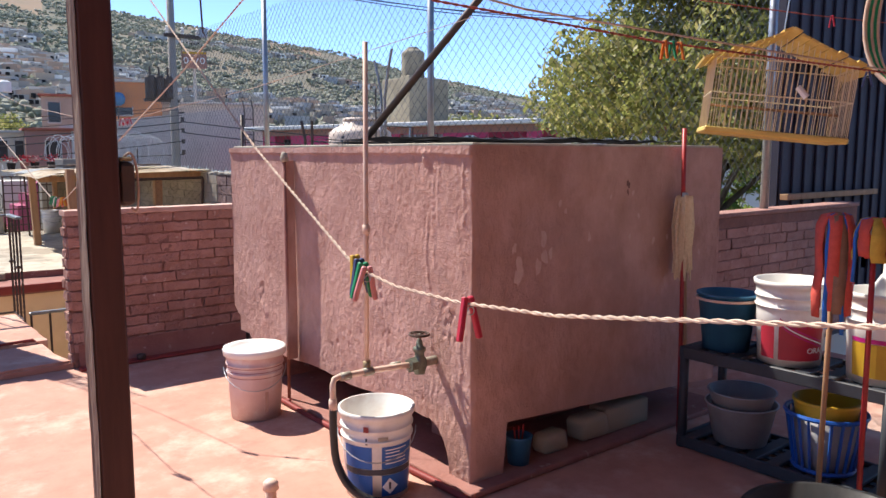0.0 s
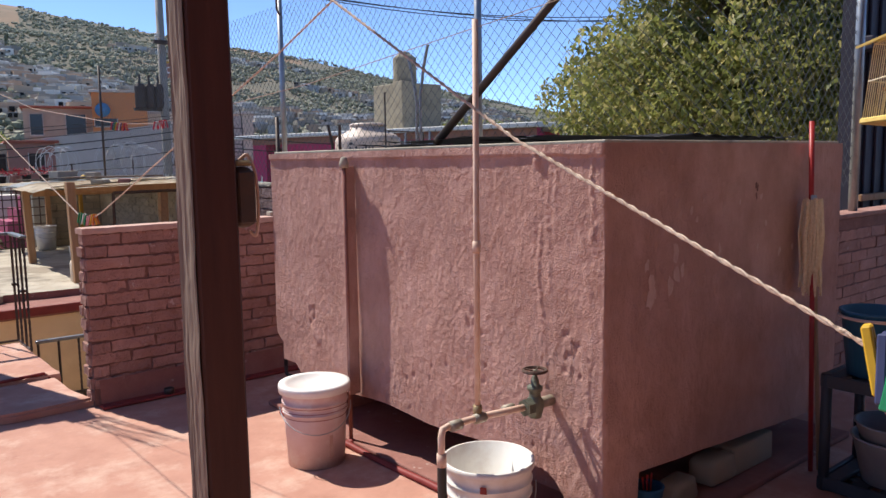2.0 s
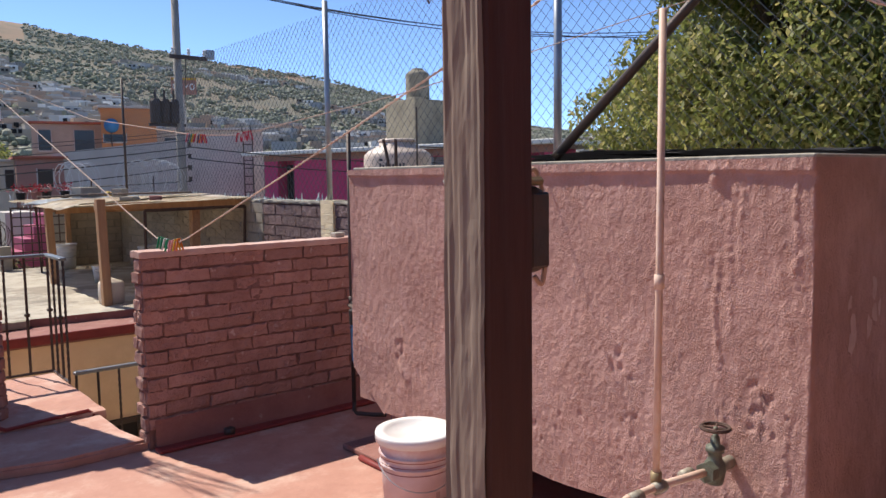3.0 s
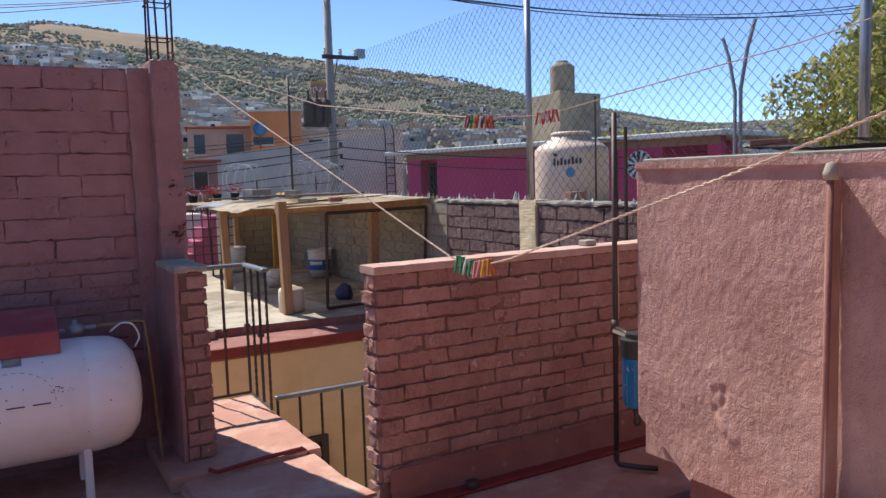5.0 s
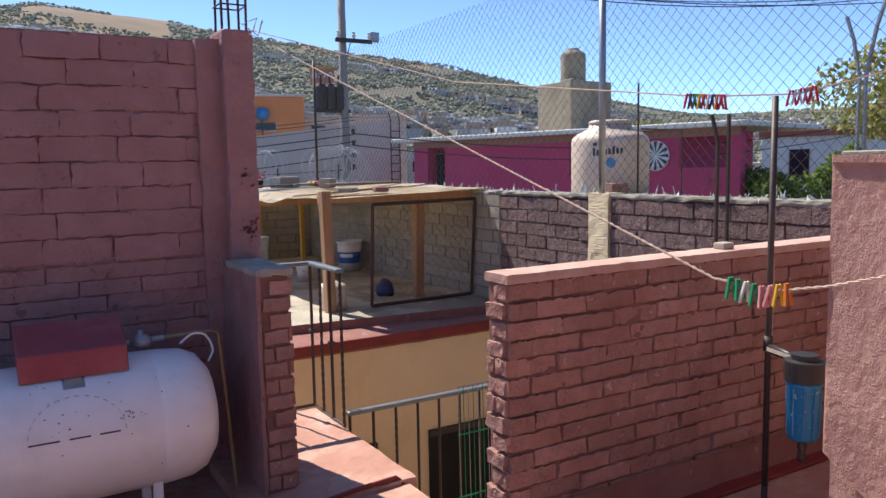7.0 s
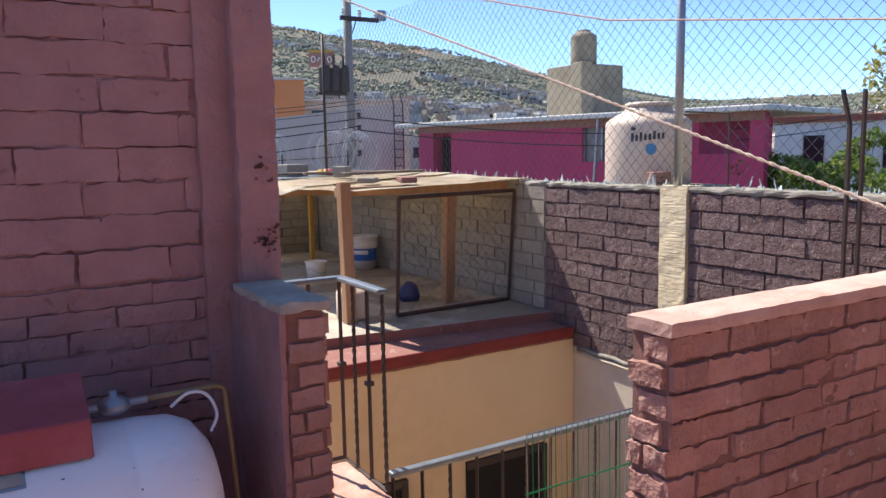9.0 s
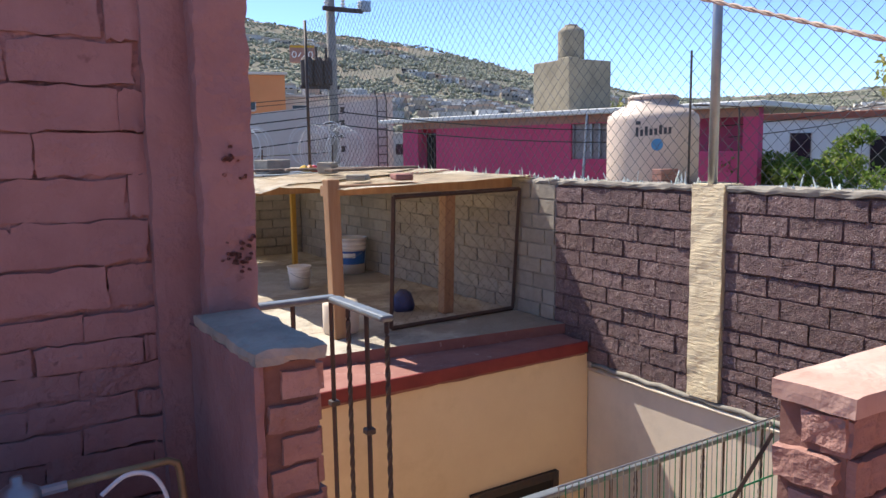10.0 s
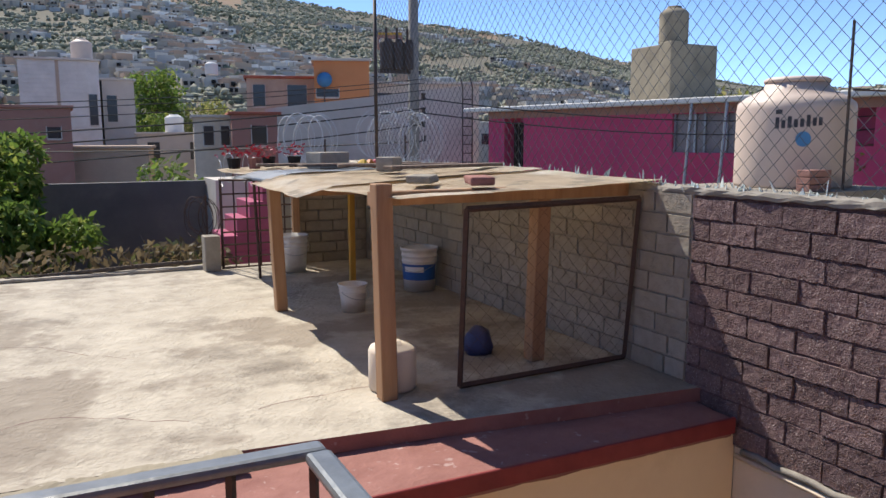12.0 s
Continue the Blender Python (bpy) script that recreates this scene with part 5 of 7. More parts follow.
part("sump", lathe([(0, 0), (0.05, 0), (0.058, 0.012), (0.062, 0.21), (0.066, 0.215), (0.066, 0.225), (0, 0.225)], 28), M_filterblue, filt, smooth=True)
for k in range(10):
    a = 2 * math.pi * k / 10
    part("rib", T([(0.06 * math.cos(a), 0.06 * math.sin(a), 0.02), (0.063 * math.cos(a), 0.063 * math.sin(a), 0.2)], 0.003, 4), M_filterblue, filt)
part("head", lathe([(0, 0.227), (0.072, 0.227), (0.074, 0.29), (0.074, 0.305), (0.05, 0.31), (0.05, 0.33), (0, 0.332)], 24), M_black, filt, "black plastic head")
part("pipe_stub", T([(0.06, 0.0, 0.27), (0.13, -0.02, 0.27)], 0.018, 8), M_black, filt, smooth=True)
part("drain_valve", lathe([(0, -0.09), (0.012, -0.09), (0.018, -0.07), (0.012, -0.05), (0.02, -0.03), (0.008, 0.0), (0, 0)], 10), M_iron, filt, smooth=True)
part("bracket", T([(0.0, 0.05, 0.30), (0.05, 0.21, 0.30)], 0.012, 4), M_iron, filt)
rods = thing("steel_rods", (3.5, 6.38, -0.9), "two dark steel rods bent at the tip behind the wall", "rods")
part("rod", T([(0, 0, 0), (0, 0, 2.45), (-0.02, 0.03, 2.62)], 0.013, 6), M_iron, rods)
part("rod", T([(0.05, -0.04, 0), (0.05, -0.04, 2.62)], 0.013, 6), M_iron, rods)
brk = thing("loose_brick", (2.44, 5.465, 1.051), "pale loose brick piece on the wall coping", "brick")
part("brick_body", B(-0.035, 0.035, -0.03, 0.03, 0, 0.03, bevel=0.006), M_concrete, brk)
dr = thing("floor_drain_cap", (1.62, 5.32, 0.023), "small dark round drain stub at the wall foot", "drain")
part("cap", lathe([(0, 0), (0.03, 0), (0.03, 0.03), (0.018, 0.035), (0, 0.03)], 12), M_iron, dr, smooth=True)


# ---- shelter on the terrace ----
TZ = 0.173


def wood_post(name, at, w, h, material, label, group, lean=(0, 0)):
    o = thing(name, at, label, "post", group)
    bm = B(-w / 2, w / 2, -w / 2, w / 2, 0, h, bevel=0.005)
    for v in bm.verts:
        v.co.x += lean[0] * v.co.z / h
        v.co.y += lean[1] * v.co.z / h
    part("timber", bm, material, o)
    return o


wood_post("shelter_post", (2.21, 9.46, TZ), 0.085, 1.07, M_wood, "raw pine post at the shelter's front corner", "shelter posts", (-0.02, 0.0))
wood_post("shelter_post", (2.25, 11.68, TZ), 0.085, 0.99, M_wood, "raw pine post at the shelter's side", "shelter posts", (-0.03, 0.02))
wood_post("shelter_post", (3.04, 12.3, TZ), 0.05, 0.88, M_ywood, "thin yellow-painted post inside the shelter", "shelter posts")
wood_post("shelter_post", (3.24, 9.72, TZ), 0.09, 1.0, M_wood, "orange-brown timber post behind the mesh gate", "shelter posts", (0.0, -0.05))
wood_post("shelter_post", (2.93, 13.68, TZ), 0.07, 0.9, M_wood, "timber post by the grid gate", "shelter posts")
beam = thing("shelter_beam", (0, 0, 0), "timber beams carrying the shelter roof", "beam")
part("beam", B(2.16, 3.74, 9.50, 9.57, 1.13, 1.20, bevel=0.004, m=None), M_wood, beam)
part("beam", B(2.3, 3.73, 11.64, 11.70, 1.03, 1.10, bevel=0.004), M_wood, beam)
part("beam", B(2.40, 3.73, 12.28, 12.33, 1.03, 1.08, bevel=0.004), M_wood, beam)
roof = thing("shelter_roof", (0, 0, 0), "sagging roof of old tin sheets and boards", "roof")


def roof_z(x, y):
    return 1.235 - 0.055 * (3.75 - x) / 1.5 - 0.03 * max(0, (y - 9.4)) / 4.4 + 0.012 * math.sin(y * 2.1 + x)


def sheet_bm(x0, x1, y0, y1, lift, seed, wave=0.0):
    bm = bmesh.new()
    nx, ny = 22, 16
    rg = random.Random(seed)
    rows = []
    for j in range(ny + 1):
        row = []
        for i in range(nx + 1):
            x, y = x0 + (x1 - x0) * i / nx, y0 + (y1 - y0) * j / ny
            z = roof_z(x, y) + lift + wave * math.sin(y * 80) + 0.012 * noise.noise(Vector((x * 3, y * 3, seed)))
            ex = 0.03 * noise.noise(Vector((y * 4, seed, 0))) if i == 0 else 0
            ey = 0.025 * noise.noise(Vector((x * 4, seed, 5))) if j == 0 else 0
            row.append(bm.verts.new((x + ex, y + ey, z - (0.05 * (1 - i / 3) if i < 3 and seed % 2 else 0))))
        rows.append(row)
    for j in range(ny):
        for i in range(nx):
            bm.faces.new((rows[j][i], rows[j][i + 1], rows[j + 1][i + 1], rows[j + 1][i]))
    bmesh.ops.solidify(bm, geom=bm.faces[:], thickness=-0.012)
    return bm


part("board_sheet", sheet_bm(2.22, 3.80, 9.30, 10.55, 0.0, 2), M_sheet, roof, "tan hardboard sheet")
part("board_sheet", sheet_bm(2.05, 3.78, 10.45, 11.7, 0.014, 3), M_sheet, roof, "pale weathered sheet")
part("tin_sheet", sheet_bm(2.12, 3.78, 11.6, 12.8, 0.028, 5, 0.006), M_galv, roof, "grey corrugated tin sheet", smooth=True)
part("board_sheet", sheet_bm(2.2, 3.78, 12.7, 13.95, 0.012, 4), M_sheet, roof)
for k, (x0, x1, y0, y1) in enumerate(((2.6, 3.5, 11.2, 11.32), (2.5, 3.6, 12.0, 12.1), (2.4, 3.3, 12.9, 13.05), (2.7, 3.7, 10.75, 10.83))):
    z = roof_z((x0 + x1) / 2, y0) + 0.05
    o = thing("loose_plank", ((x0 + x1) / 2, (y0 + y1) / 2, z), "grey weathered plank lying on the shelter roof", "plank", "roof planks", turn=(-12, 8, -5, 14)[k])
    part("plank", B(-(x1 - x0) / 2, (x1 - x0) / 2, -0.05, 0.05, -0.005, 0.018, bevel=0.004), M_greywood, o)
for k, (x, y, sx, sy, sz, lab) in enumerate(((2.84, 12.3, 0.15, 0.1, 0.14, "concrete block weighing down the shelter roof"), (2.88, 11.04, 0.07, 0.07, 0.10, "small concrete cube on the shelter roof"), (2.66, 10.0, 0.12, 0.07, 0.045, "flat grey stone on the shelter roof"), (2.78, 9.56, 0.115, 0.065, 0.045, "broken brick on the shelter roof"))):
    o = thing("roof_weight", (x, y, roof_z(x, y) + 0.028), lab, "block", "roof weights", turn=20 + 17 * k)
    bm = B(-sx, sx, -sy, sy, 0, sz, bevel=0.012)
    for v in bm.verts:
        v.co += Vector((noise.noise(v.co * 15 + Vector((k, 0, 0))), noise.noise(v.co * 13 + Vector((0, k, 0))), 0)) * 0.014
    part("block_body", bm, M_greyblock if k != 3 else M_plaster, o)
toy = thing("coloured_rag", (2.95, 11.75, roof_z(2.95, 11.75) + 0.04), "small yellow and orange rag on the shelter roof", "rag")
for k, (c, dx) in enumerate((("yellow", 0), ("orange", 0.07), ("red", 0.13))):
    part("rag_fold", lathe([(0, 0), (0.05, 0.0), (0.045, 0.03), (0.02, 0.055), (0, 0.06)], 7, Matrix.Translation((dx, 0.04 * k, 0)) @ pose(0, 0, 0, 12 * k, 8, 30 * k)), M_peg[c], toy)
for k, (x, y, c) in enumerate(((2.45, 13.3, "red"), (2.62, 13.45, "pink"), (2.8, 13.2, "red"), (2.3, 13.5, "red"))):
    o = thing("potted_plant", (x, y, roof_z(x, y) + 0.03), "small potted plant with red flowers on the shelter roof", "plant", "roof plants")
    part("pot", lathe([(0, 0), (0.05, 0), (0.065, 0.09), (0.07, 0.10), (0.058, 0.10), (0, 0.09)], 12), M_void if k else M_plaster, o)
    V = bmesh.new()
    rg = random.Random(k + 40)
    for _ in range(40):
        p = Vector((rg.gauss(0, .06), rg.gauss(0, .06), rg.uniform(.1, .2)))
        d = Vector((rg.uniform(-1, 1), rg.uniform(-1, 1), rg.uniform(-.3, 1))).normalized() * 0.025
        e = d.cross(Vector((rg.random(), rg.random(), 1))).normalized() * 0.012
        V.faces.new([V.verts.new(q) for q in (p, p + d + e, p + 2 * d, p + d - e)])
    part("blossom", V, M_peg[c], o)

gate = thing("mesh_gate", (0, 0, 0), "leaning wire mesh panel in a rusty dark frame", "mesh panel")
ga, gb, gc, gd = Vector((2.595, 9.42, TZ)), Vector((3.70, 9.47, TZ)), Vector((3.70, 9.38, 1.125)), Vector((2.58, 9.32, 1.115))
for a, b in ((ga, gb), (gb, gc), (gc, gd), (gd, ga)):
    part("frame_bar", T([a + Vector((0, 0, .02 if a.z < .3 else 0)), b + Vector((0, 0, .02 if b.z < .3 else 0))], 0.016, 4), M_rust, gate)


def chain(p, q, h, pitch, r, wob=0.0, top=None):
    """Chain-link wires between two points at a wall's head, h high."""
    p, q = Vector(p), Vector(q)
    L = (q - p).length
    d, up = (q - p) / L, (Vector(top) - p) / h if top else Vector((0, 0, 1))
    bm = bmesh.new()
    n = int((L + h) / pitch)
    for s in (1, -1):
        for i in range(n + 1):
            u0 = i * pitch - (h if s == 1 else 0)
            a, b = (u0, 0.0), (u0 + s * h, h)
            pts = []
            t0 = max(0, -u0 / h if s == 1 else (u0 - L) / h)
            t1 = min(1, (L - u0) / h if s == 1 else u0 / h)
            if t1 <= t0 + 0.01:
                continue
            m = max(2, int((t1 - t0) * h / pitch * (1 if wob else 0.25)) + 1)
            for k in range(m + 1):
                t = t0 + (t1 - t0) * k / m
                w = p + d * (u0 + s * h * t) + up * (h * t)
                if wob:
                    w += Vector((noise.noise(w * 5), noise.noise(w * 5 + Vector((7, 0, 0))), noise.noise(w * 4 + Vector((0, 7, 0))))) * wob
                pts.append(w)
            tube(bm, pts, r, 3, cap=False)
    return bm


tagged(part("wire_mesh", chain(ga + Vector((0, 0, .02)), gb + Vector((0, 0, .02)), 0.93, 0.085, 0.0008, 0.02, top=gd), M_rust, gate, "bent rusty diamond wire mesh"), kind="stuff")
grille = thing("grid_gate", (0, 0, 0), "dark rusty welded grid gate at the end of the terrace", "gate")
part("frame_bar", T([(2.2, 13.72, TZ + .02), (2.2, 13.72, 1.06), (2.95, 13.72, 1.04), (2.95, 13.72, TZ + .02)], 0.018, 4, closed=True), M_rust, grille)
for k in range(1, 6):
    part("grid_bar", T([(2.2 + 0.125 * k, 13.72, TZ + .02), (2.2 + 0.125 * k, 13.72, 1.05)], 0.008, 4), M_rust, grille)
for k in range(1, 7):
    part("grid_bar", T([(2.2, 13.71, TZ + 0.125 * k), (2.95, 13.71, TZ + 0.125 * k)], 0.008, 4), M_rust, grille)
part("prop_bar", T([(2.42, 13.1, TZ), (2.40, 13.15, 1.1)], 0.014, 6), M_rust, grille)
steps = thing("magenta_stair", (0, 0, 0), "magenta painted masonry stair beyond the gate", "stair")
for k in range(6):
    part("stair_step", B(2.2 + 0.16 * k, 3.5, 15.4, 16.2, -0.3 + 0.2 * k, -0.1 + 0.2 * k, bevel=0.01), M_stair, steps)
part("stair_base", B(2.2, 3.5, 15.4, 16.2, -3.2, -0.3), M_greywall, steps)
b, R = bucket((3.52, 11.95, TZ), "white plastic bucket with blue band against the block wall", M_white, turn=-40)
part("label_band", wrap(R, 0.10, 0.235, -85, 85, 0.002), M_blue, b, "blue label band")
part("label_print", wrap(R, 0.17, 0.215, -40, 30, 0.003), M_whiteprint, b)
bucket((2.73, 11.42, TZ), "small white plastic pail on the terrace", M_white, 0.21, 0.085, 0.105, turn=20, name="small_pail")
bucket((2.80, 13.36, TZ), "greyish white bucket by the grid gate", M_white, 0.36, 0.125, 0.15, name="paint_bucket")
jug = thing("water_jug", (2.30, 9.61, TZ), "cream plastic drum behind the corner post", "drum")
part("drum", lathe([(0, 0), (0.115, 0.0), (0.125, 0.015), (0.125, 0.20), (0.115, 0.225), (0.05, 0.235), (0.045, 0.25), (0, 0.25)], 28), M_cream, jug, smooth=True)
sack = thing("cloth_bundle", (3.02, 10.0, TZ), "dark blue-grey bundle of cloth in the shelter", "bundle")
bm = lathe([(0, 0), (0.085, 0), (0.10, 0.05), (0.07, 0.12), (0.03, 0.16), (0, 0.16)], 16)
for v in bm.verts:
    v.co += Vector((1, 1, .5)) * 0.03 * noise.noise(v.co * 14)
part("cloth", bm, M_peg["navy"], sack, smooth=True)

# glass shards on the wall crest
rg = random.Random(77)
shards = thing("glass_shards", (0, 0, 0), "row of broken bottle glass set in the wall crest", "glass shards", kind="stuff")
groups = [bmesh.new() for _ in range(9)]
for k in range(420):
    y = rg.uniform(7.8, 13.8) if k % 4 else rg.uniform(5.4, 7.6)
    if 7.5 < y < 7.8:
        continue
    x, z = 3.80 + rg.gauss(0, .03), 1.175
    h, w = rg.uniform(0.022, 0.06) * (1.9 if rg.random() < .2 else 1), rg.uniform(0.010, 0.026)
    a = rg.uniform(0, 6.28)
    u, t = Vector((math.cos(a), math.sin(a), 0)), Vector((rg.gauss(0, .2), rg.gauss(0, .2), 1))
    nrm = u.cross(t).normalized() * 0.002
    c = Vector((x, y, z))
    bm = groups[int((y - 5.4) / 8.4 * 8.99)]
    f = [c - u * w, c + u * w, c + u * w * rg.uniform(.2, .9) + t * h * rg.uniform(.4, .8), c + t * h - u * w * rg.uniform(-.4, .6), c - u * w * .8 + t * h * .4]
    A = [bm.verts.new(q + nrm) for q in f]
    C = [bm.verts.new(q - nrm) for q in f]
    bm.faces.new(A)
    bm.faces.new(C[::-1])
    for i in range(5):
        j = (i + 1) % 5
        bm.faces.new((A[j], A[i], C[i], C[j]))
for g in groups:
    part("shard_row", g, M_bottle, shards)

# ---- chain-link fence on the block wall ----
FX = 3.80
fence = thing("chain_link_fence", (0, 0, 0), "galvanised chain-link fence on pipe posts above the wall", "fence")
for y, h in ((4.82, 3.05), (7.67, 3.05), (13.5, 2.95)):
    part("fence_post", T([(3.75, y, 1.1), (3.75, y, h)], 0.027 if y < 9 else 0.018, 10), M_galv if y < 9 else M_iron, fence, smooth=True)
tagged(part("wire_mesh", chain((FX, 2.9, 1.2), (FX, 13.6, 1.2), 1.76, 0.088, 0.0018), M_wire, fence, "diamond wire mesh"), kind="stuff")
part("fence_post", T([(5.25, 2.86, 1.03), (5.25, 2.86, 3.1)], 0.03, 10), M_galv, fence, smooth=True)
tagged(part("wire_mesh", chain((FX, 2.87, 1.2), (5.25, 2.87, 1.2), 1.76, 0.088, 0.0018), M_wire, fence, "diamond wire mesh"), kind="stuff")
vp = thing("angle_post", (3.94, 5.75, 0.99), "grey steel post with forked tip", "post")
part("post_bar", T([(-0.012, 0.018, 0), (-0.008, 0.014, 0.9), (-0.02, 0.05, 1.12), (-0.03, 0.09, 1.25)], 0.012, 6), M_galv, vp)
part("post_bar", T([(0.012, -0.018, 0), (0.008, -0.014, 0.92), (0.015, -0.06, 1.18), (0.02, -0.11, 1.34)], 0.013, 6), M_galv, vp)


def coil(o, c, axis, r, n, length, seed, material=None):
    material = material or M_razor
    rg = random.Random(seed)
    axis = Vector(axis).normalized()
    u = axis.cross(Vector((0, 0, 1))).normalized()
    w = axis.cross(u)
    for k in range(n):
        rr, sh = r * rg.uniform(.75, 1.1), rg.uniform(-.5, .5)
        cc = Vector(c) + axis * length * (k / max(1, n - 1) - .5) + w * rg.uniform(-.05, .05)
        tl = axis * rg.uniform(-.35, .35)
        part("wire_loop", T([cc + (u + tl) * rr * math.cos(t) + (w + tl * sh) * rr * math.sin(t) for t in [2 * math.pi * i / 28 for i in range(28)]], 0.0045, 3, closed=True), material, o)


razor = thing("razor_wire_coil", (0, 0, 0), "tangled bright coils of razor wire behind the shelter", "razor wire", "razor wire")
coil(razor, (4.52, 14.6, 1.47), (0.85, 0.5, 0), 0.30, 18, 1.05, 3)
coil(razor, (3.32, 14.6, 1.46), (0.85, 0.5, 0), 0.28, 8, 0.5, 4)
part("stake", T([(4.55, 14.6, 0.9), (4.55, 14.6, 1.5)], 0.012, 5), M_rust, razor)
part("stake", T([(3.55, 14.6, 0.9), (3.55, 14.6, 1.45)], 0.012, 5), M_rust, razor)
tagged(link("wall_behind_shelter", B(2.9, 6, 14.5, 14.7, -3.2, 0.98), M_greyblock), "grey block wall behind the shelter", "wall", kind="structure")
razor2 = thing("razor_wire_coil", (0, 0, 0), "thin rusty loops of razor wire at the terrace end", "razor wire", "razor wire")
coil(razor2, (2.08, 14.1, 0.68), (1, 0.5, 0), 0.2, 7, 0.22, 6, M_rust)
coil(razor2, (2.45, 14.1, 1.12), (1, 0.2, 0), 0.16, 5, 0.35, 7)
part("stake", T([(2.1, 13.98, 0.19), (2.1, 13.98, 0.9)], 0.012, 5), M_rust, razor2)
tagged(link("gate_pier", B(2.02, 2.17, 13.66, 13.85, TZ, 0.52, bevel=0.01), M_greyblock), "short grey block pier beside the grid gate", "pier", kind="structure")
branch = thing("dry_branch", (1.2, 13.92, 0.201), "dry pale branch lying along the terrace kerb", "branch")
part("twig", T([(-0.9, 0.02, 0.01), (-0.2, 0, 0.02), (0.2, 0.03, 0.03), (0.9, -0.02, 0.05)], [0.008, 0.02, 0.025, 0.02], 6), M_bark, branch)
part("twig", T([(0.2, 0, 0.03), (0.1, 0.02, 0.16), (0.16, 0.02, 0.22)], 0.009, 5), M_bark, branch)


# ---- trees and bushes ----
def leaf_cloud(centres, n, size, spread, seed, flat=0.75):
    """Many small folded leaves about clump centres."""
    rg = np.random.RandomState(seed)
    C = np.array(centres, float)
    w = C[:, 3] ** 2
    idx = rg.choice(len(C), n, p=w / w.sum())
    d = rg.normal(size=(n, 3))
    d /= np.linalg.norm(d, axis=1)[:, None]
    P = C[idx, :3] + d * (C[idx, 3] * rg.uniform(.55, 1.05, n) ** .5)[:, None] * (1, 1, flat) * spread
    a = rg.normal(size=(n, 3)) + (0, 0, -.7)
    a /= np.linalg.norm(a, axis=1)[:, None]
    b = np.cross(a, rg.normal(size=(n, 3)))
    b /= np.linalg.norm(b, axis=1)[:, None]
    s = rg.uniform(.6, 1.3, n)[:, None] * size
    V = np.stack([P, P + a * s * .5 + b * s * .22, P + a * s, P + a * s * .5 - b * s * .22], 1).reshape(-1, 3)
    F = np.arange(4 * n).reshape(-1, 4)
    return V.tolist(), F.tolist()


def crown_mesh(name, V, F, material, parent):
    me = bpy.data.meshes.new(name)
    me.from_pydata(V, [], F)
    me.materials.append(material)
    ob = new(name, me)
    ob.parent = parent
    return ob


def tree(at, label, height, spread, seed, leaves, size, trunk=0.16, base=0.35, group="", material=None, lift=0.0):
    t = thing("tree", at, label, "tree", group)
    rg = random.Random(seed)
    bm = bmesh.new()
    top = Vector((0.2, 0.1, height * .8))
    tube(bm, [(0, 0, 0), (0.08, -0.05, height * .2), (0.02, 0.1, height * .45), tuple(top)], [trunk, trunk * .85, trunk * .6, trunk * .2], 10)
    cl = []
    for k in range(46):
        h = height * rg.uniform(base, .92)
        a = k * 2.4 + rg.uniform(-.4, .4)
        ln = spread * rg.uniform(.45, 1.0) * (1.05 - .55 * abs(h / height - .55))
        s = Vector((0.05, 0.05, h - 0.15 * height))
        e = Vector((math.cos(a) * ln, math.sin(a) * ln, h))
        m = s.lerp(e, .5) + Vector((0, 0, .12 * ln))
        tube(bm, [s, m, e], [trunk * .35, trunk * .2, trunk * .06], 6)
        cl.append((*e, spread * rg.uniform(.24, .4)))
        cl.append((*m.lerp(e, .5), spread * rg.uniform(.2, .34)))
        if k % 2:
            q = e + Vector((rg.uniform(-.5, .5), rg.uniform(-.5, .5), -.6 * rg.random())) * spread * .3
            tube(bm, [m, q], [trunk * .12, trunk * .04], 5)
            cl.append((*q, spread * rg.uniform(.15, .28)))
    part("trunk", bm, M_bark, t, smooth=True)
    ob = crown_mesh("crown", *leaf_cloud(cl, leaves, size, 1.0, seed), material or M_leaf, t)
    tagged(ob, "crown of small leaves with gaps")
    return t


tree((11.25, 6.95, -3.2), "large leafy tree with drooping green and yellowish foliage", 9.4, 2.6, 5, 95000, 0.115, trunk=0.18, base=0.53)
tree((14.2, 5.8, -3.2), "broad green tree behind the houses", 9.8, 3.6, 8, 70000, 0.14, trunk=0.2, base=0.50)


def bush(at, label, r, h, seed, n, size, name="bush", material=None):
    o = thing(name, at, label, "bush", "bushes")
    rg = random.Random(seed)
    bm = bmesh.new()
    cl = []
    for k in range(14):
        a, q = rg.uniform(0, 6.28), rg.uniform(.2, .95) * r
        e = Vector((math.cos(a) * q, math.sin(a) * q, h * rg.uniform(.35, .95)))
        tube(bm, [(0.02 * k - .1, 0, 0), e * .6, e], [0.03, 0.02, 0.008], 5)
        cl.append((*e, r * rg.uniform(.25, .45)))
    part("stems", bm, M_bark, o)
    tagged(crown_mesh("foliage", *leaf_cloud(cl, n, size, 1.0, seed), material or M_bushleaf, o), "loose green leaves")


bush((0.35, 16.6, -3.2), "loose green shrub beyond the terrace", 1.0, 4.75, 3, 8000, 0.12)
bush((-0.6, 16.9, -3.2), "loose green shrub beyond the terrace", 1.2, 4.9, 4, 8000, 0.12)
bush((2.2, 19.0, -3.2), "straggling shrub behind the dark garden wall", 0.9, 4.35, 5, 2600, 0.13)
bush((18.8, 17.2, -3.2), "garden shrub before the white house", 1.4, 4.6, 6, 6000, 0.15)
bush((20.5, 16.2, -3.2), "garden shrub before the white house", 1.4, 4.0, 7, 4500, 0.15)
bush((22.5, 15.2, -3.2), "garden shrub before the white house", 1.6, 3.9, 9, 5000, 0.15)
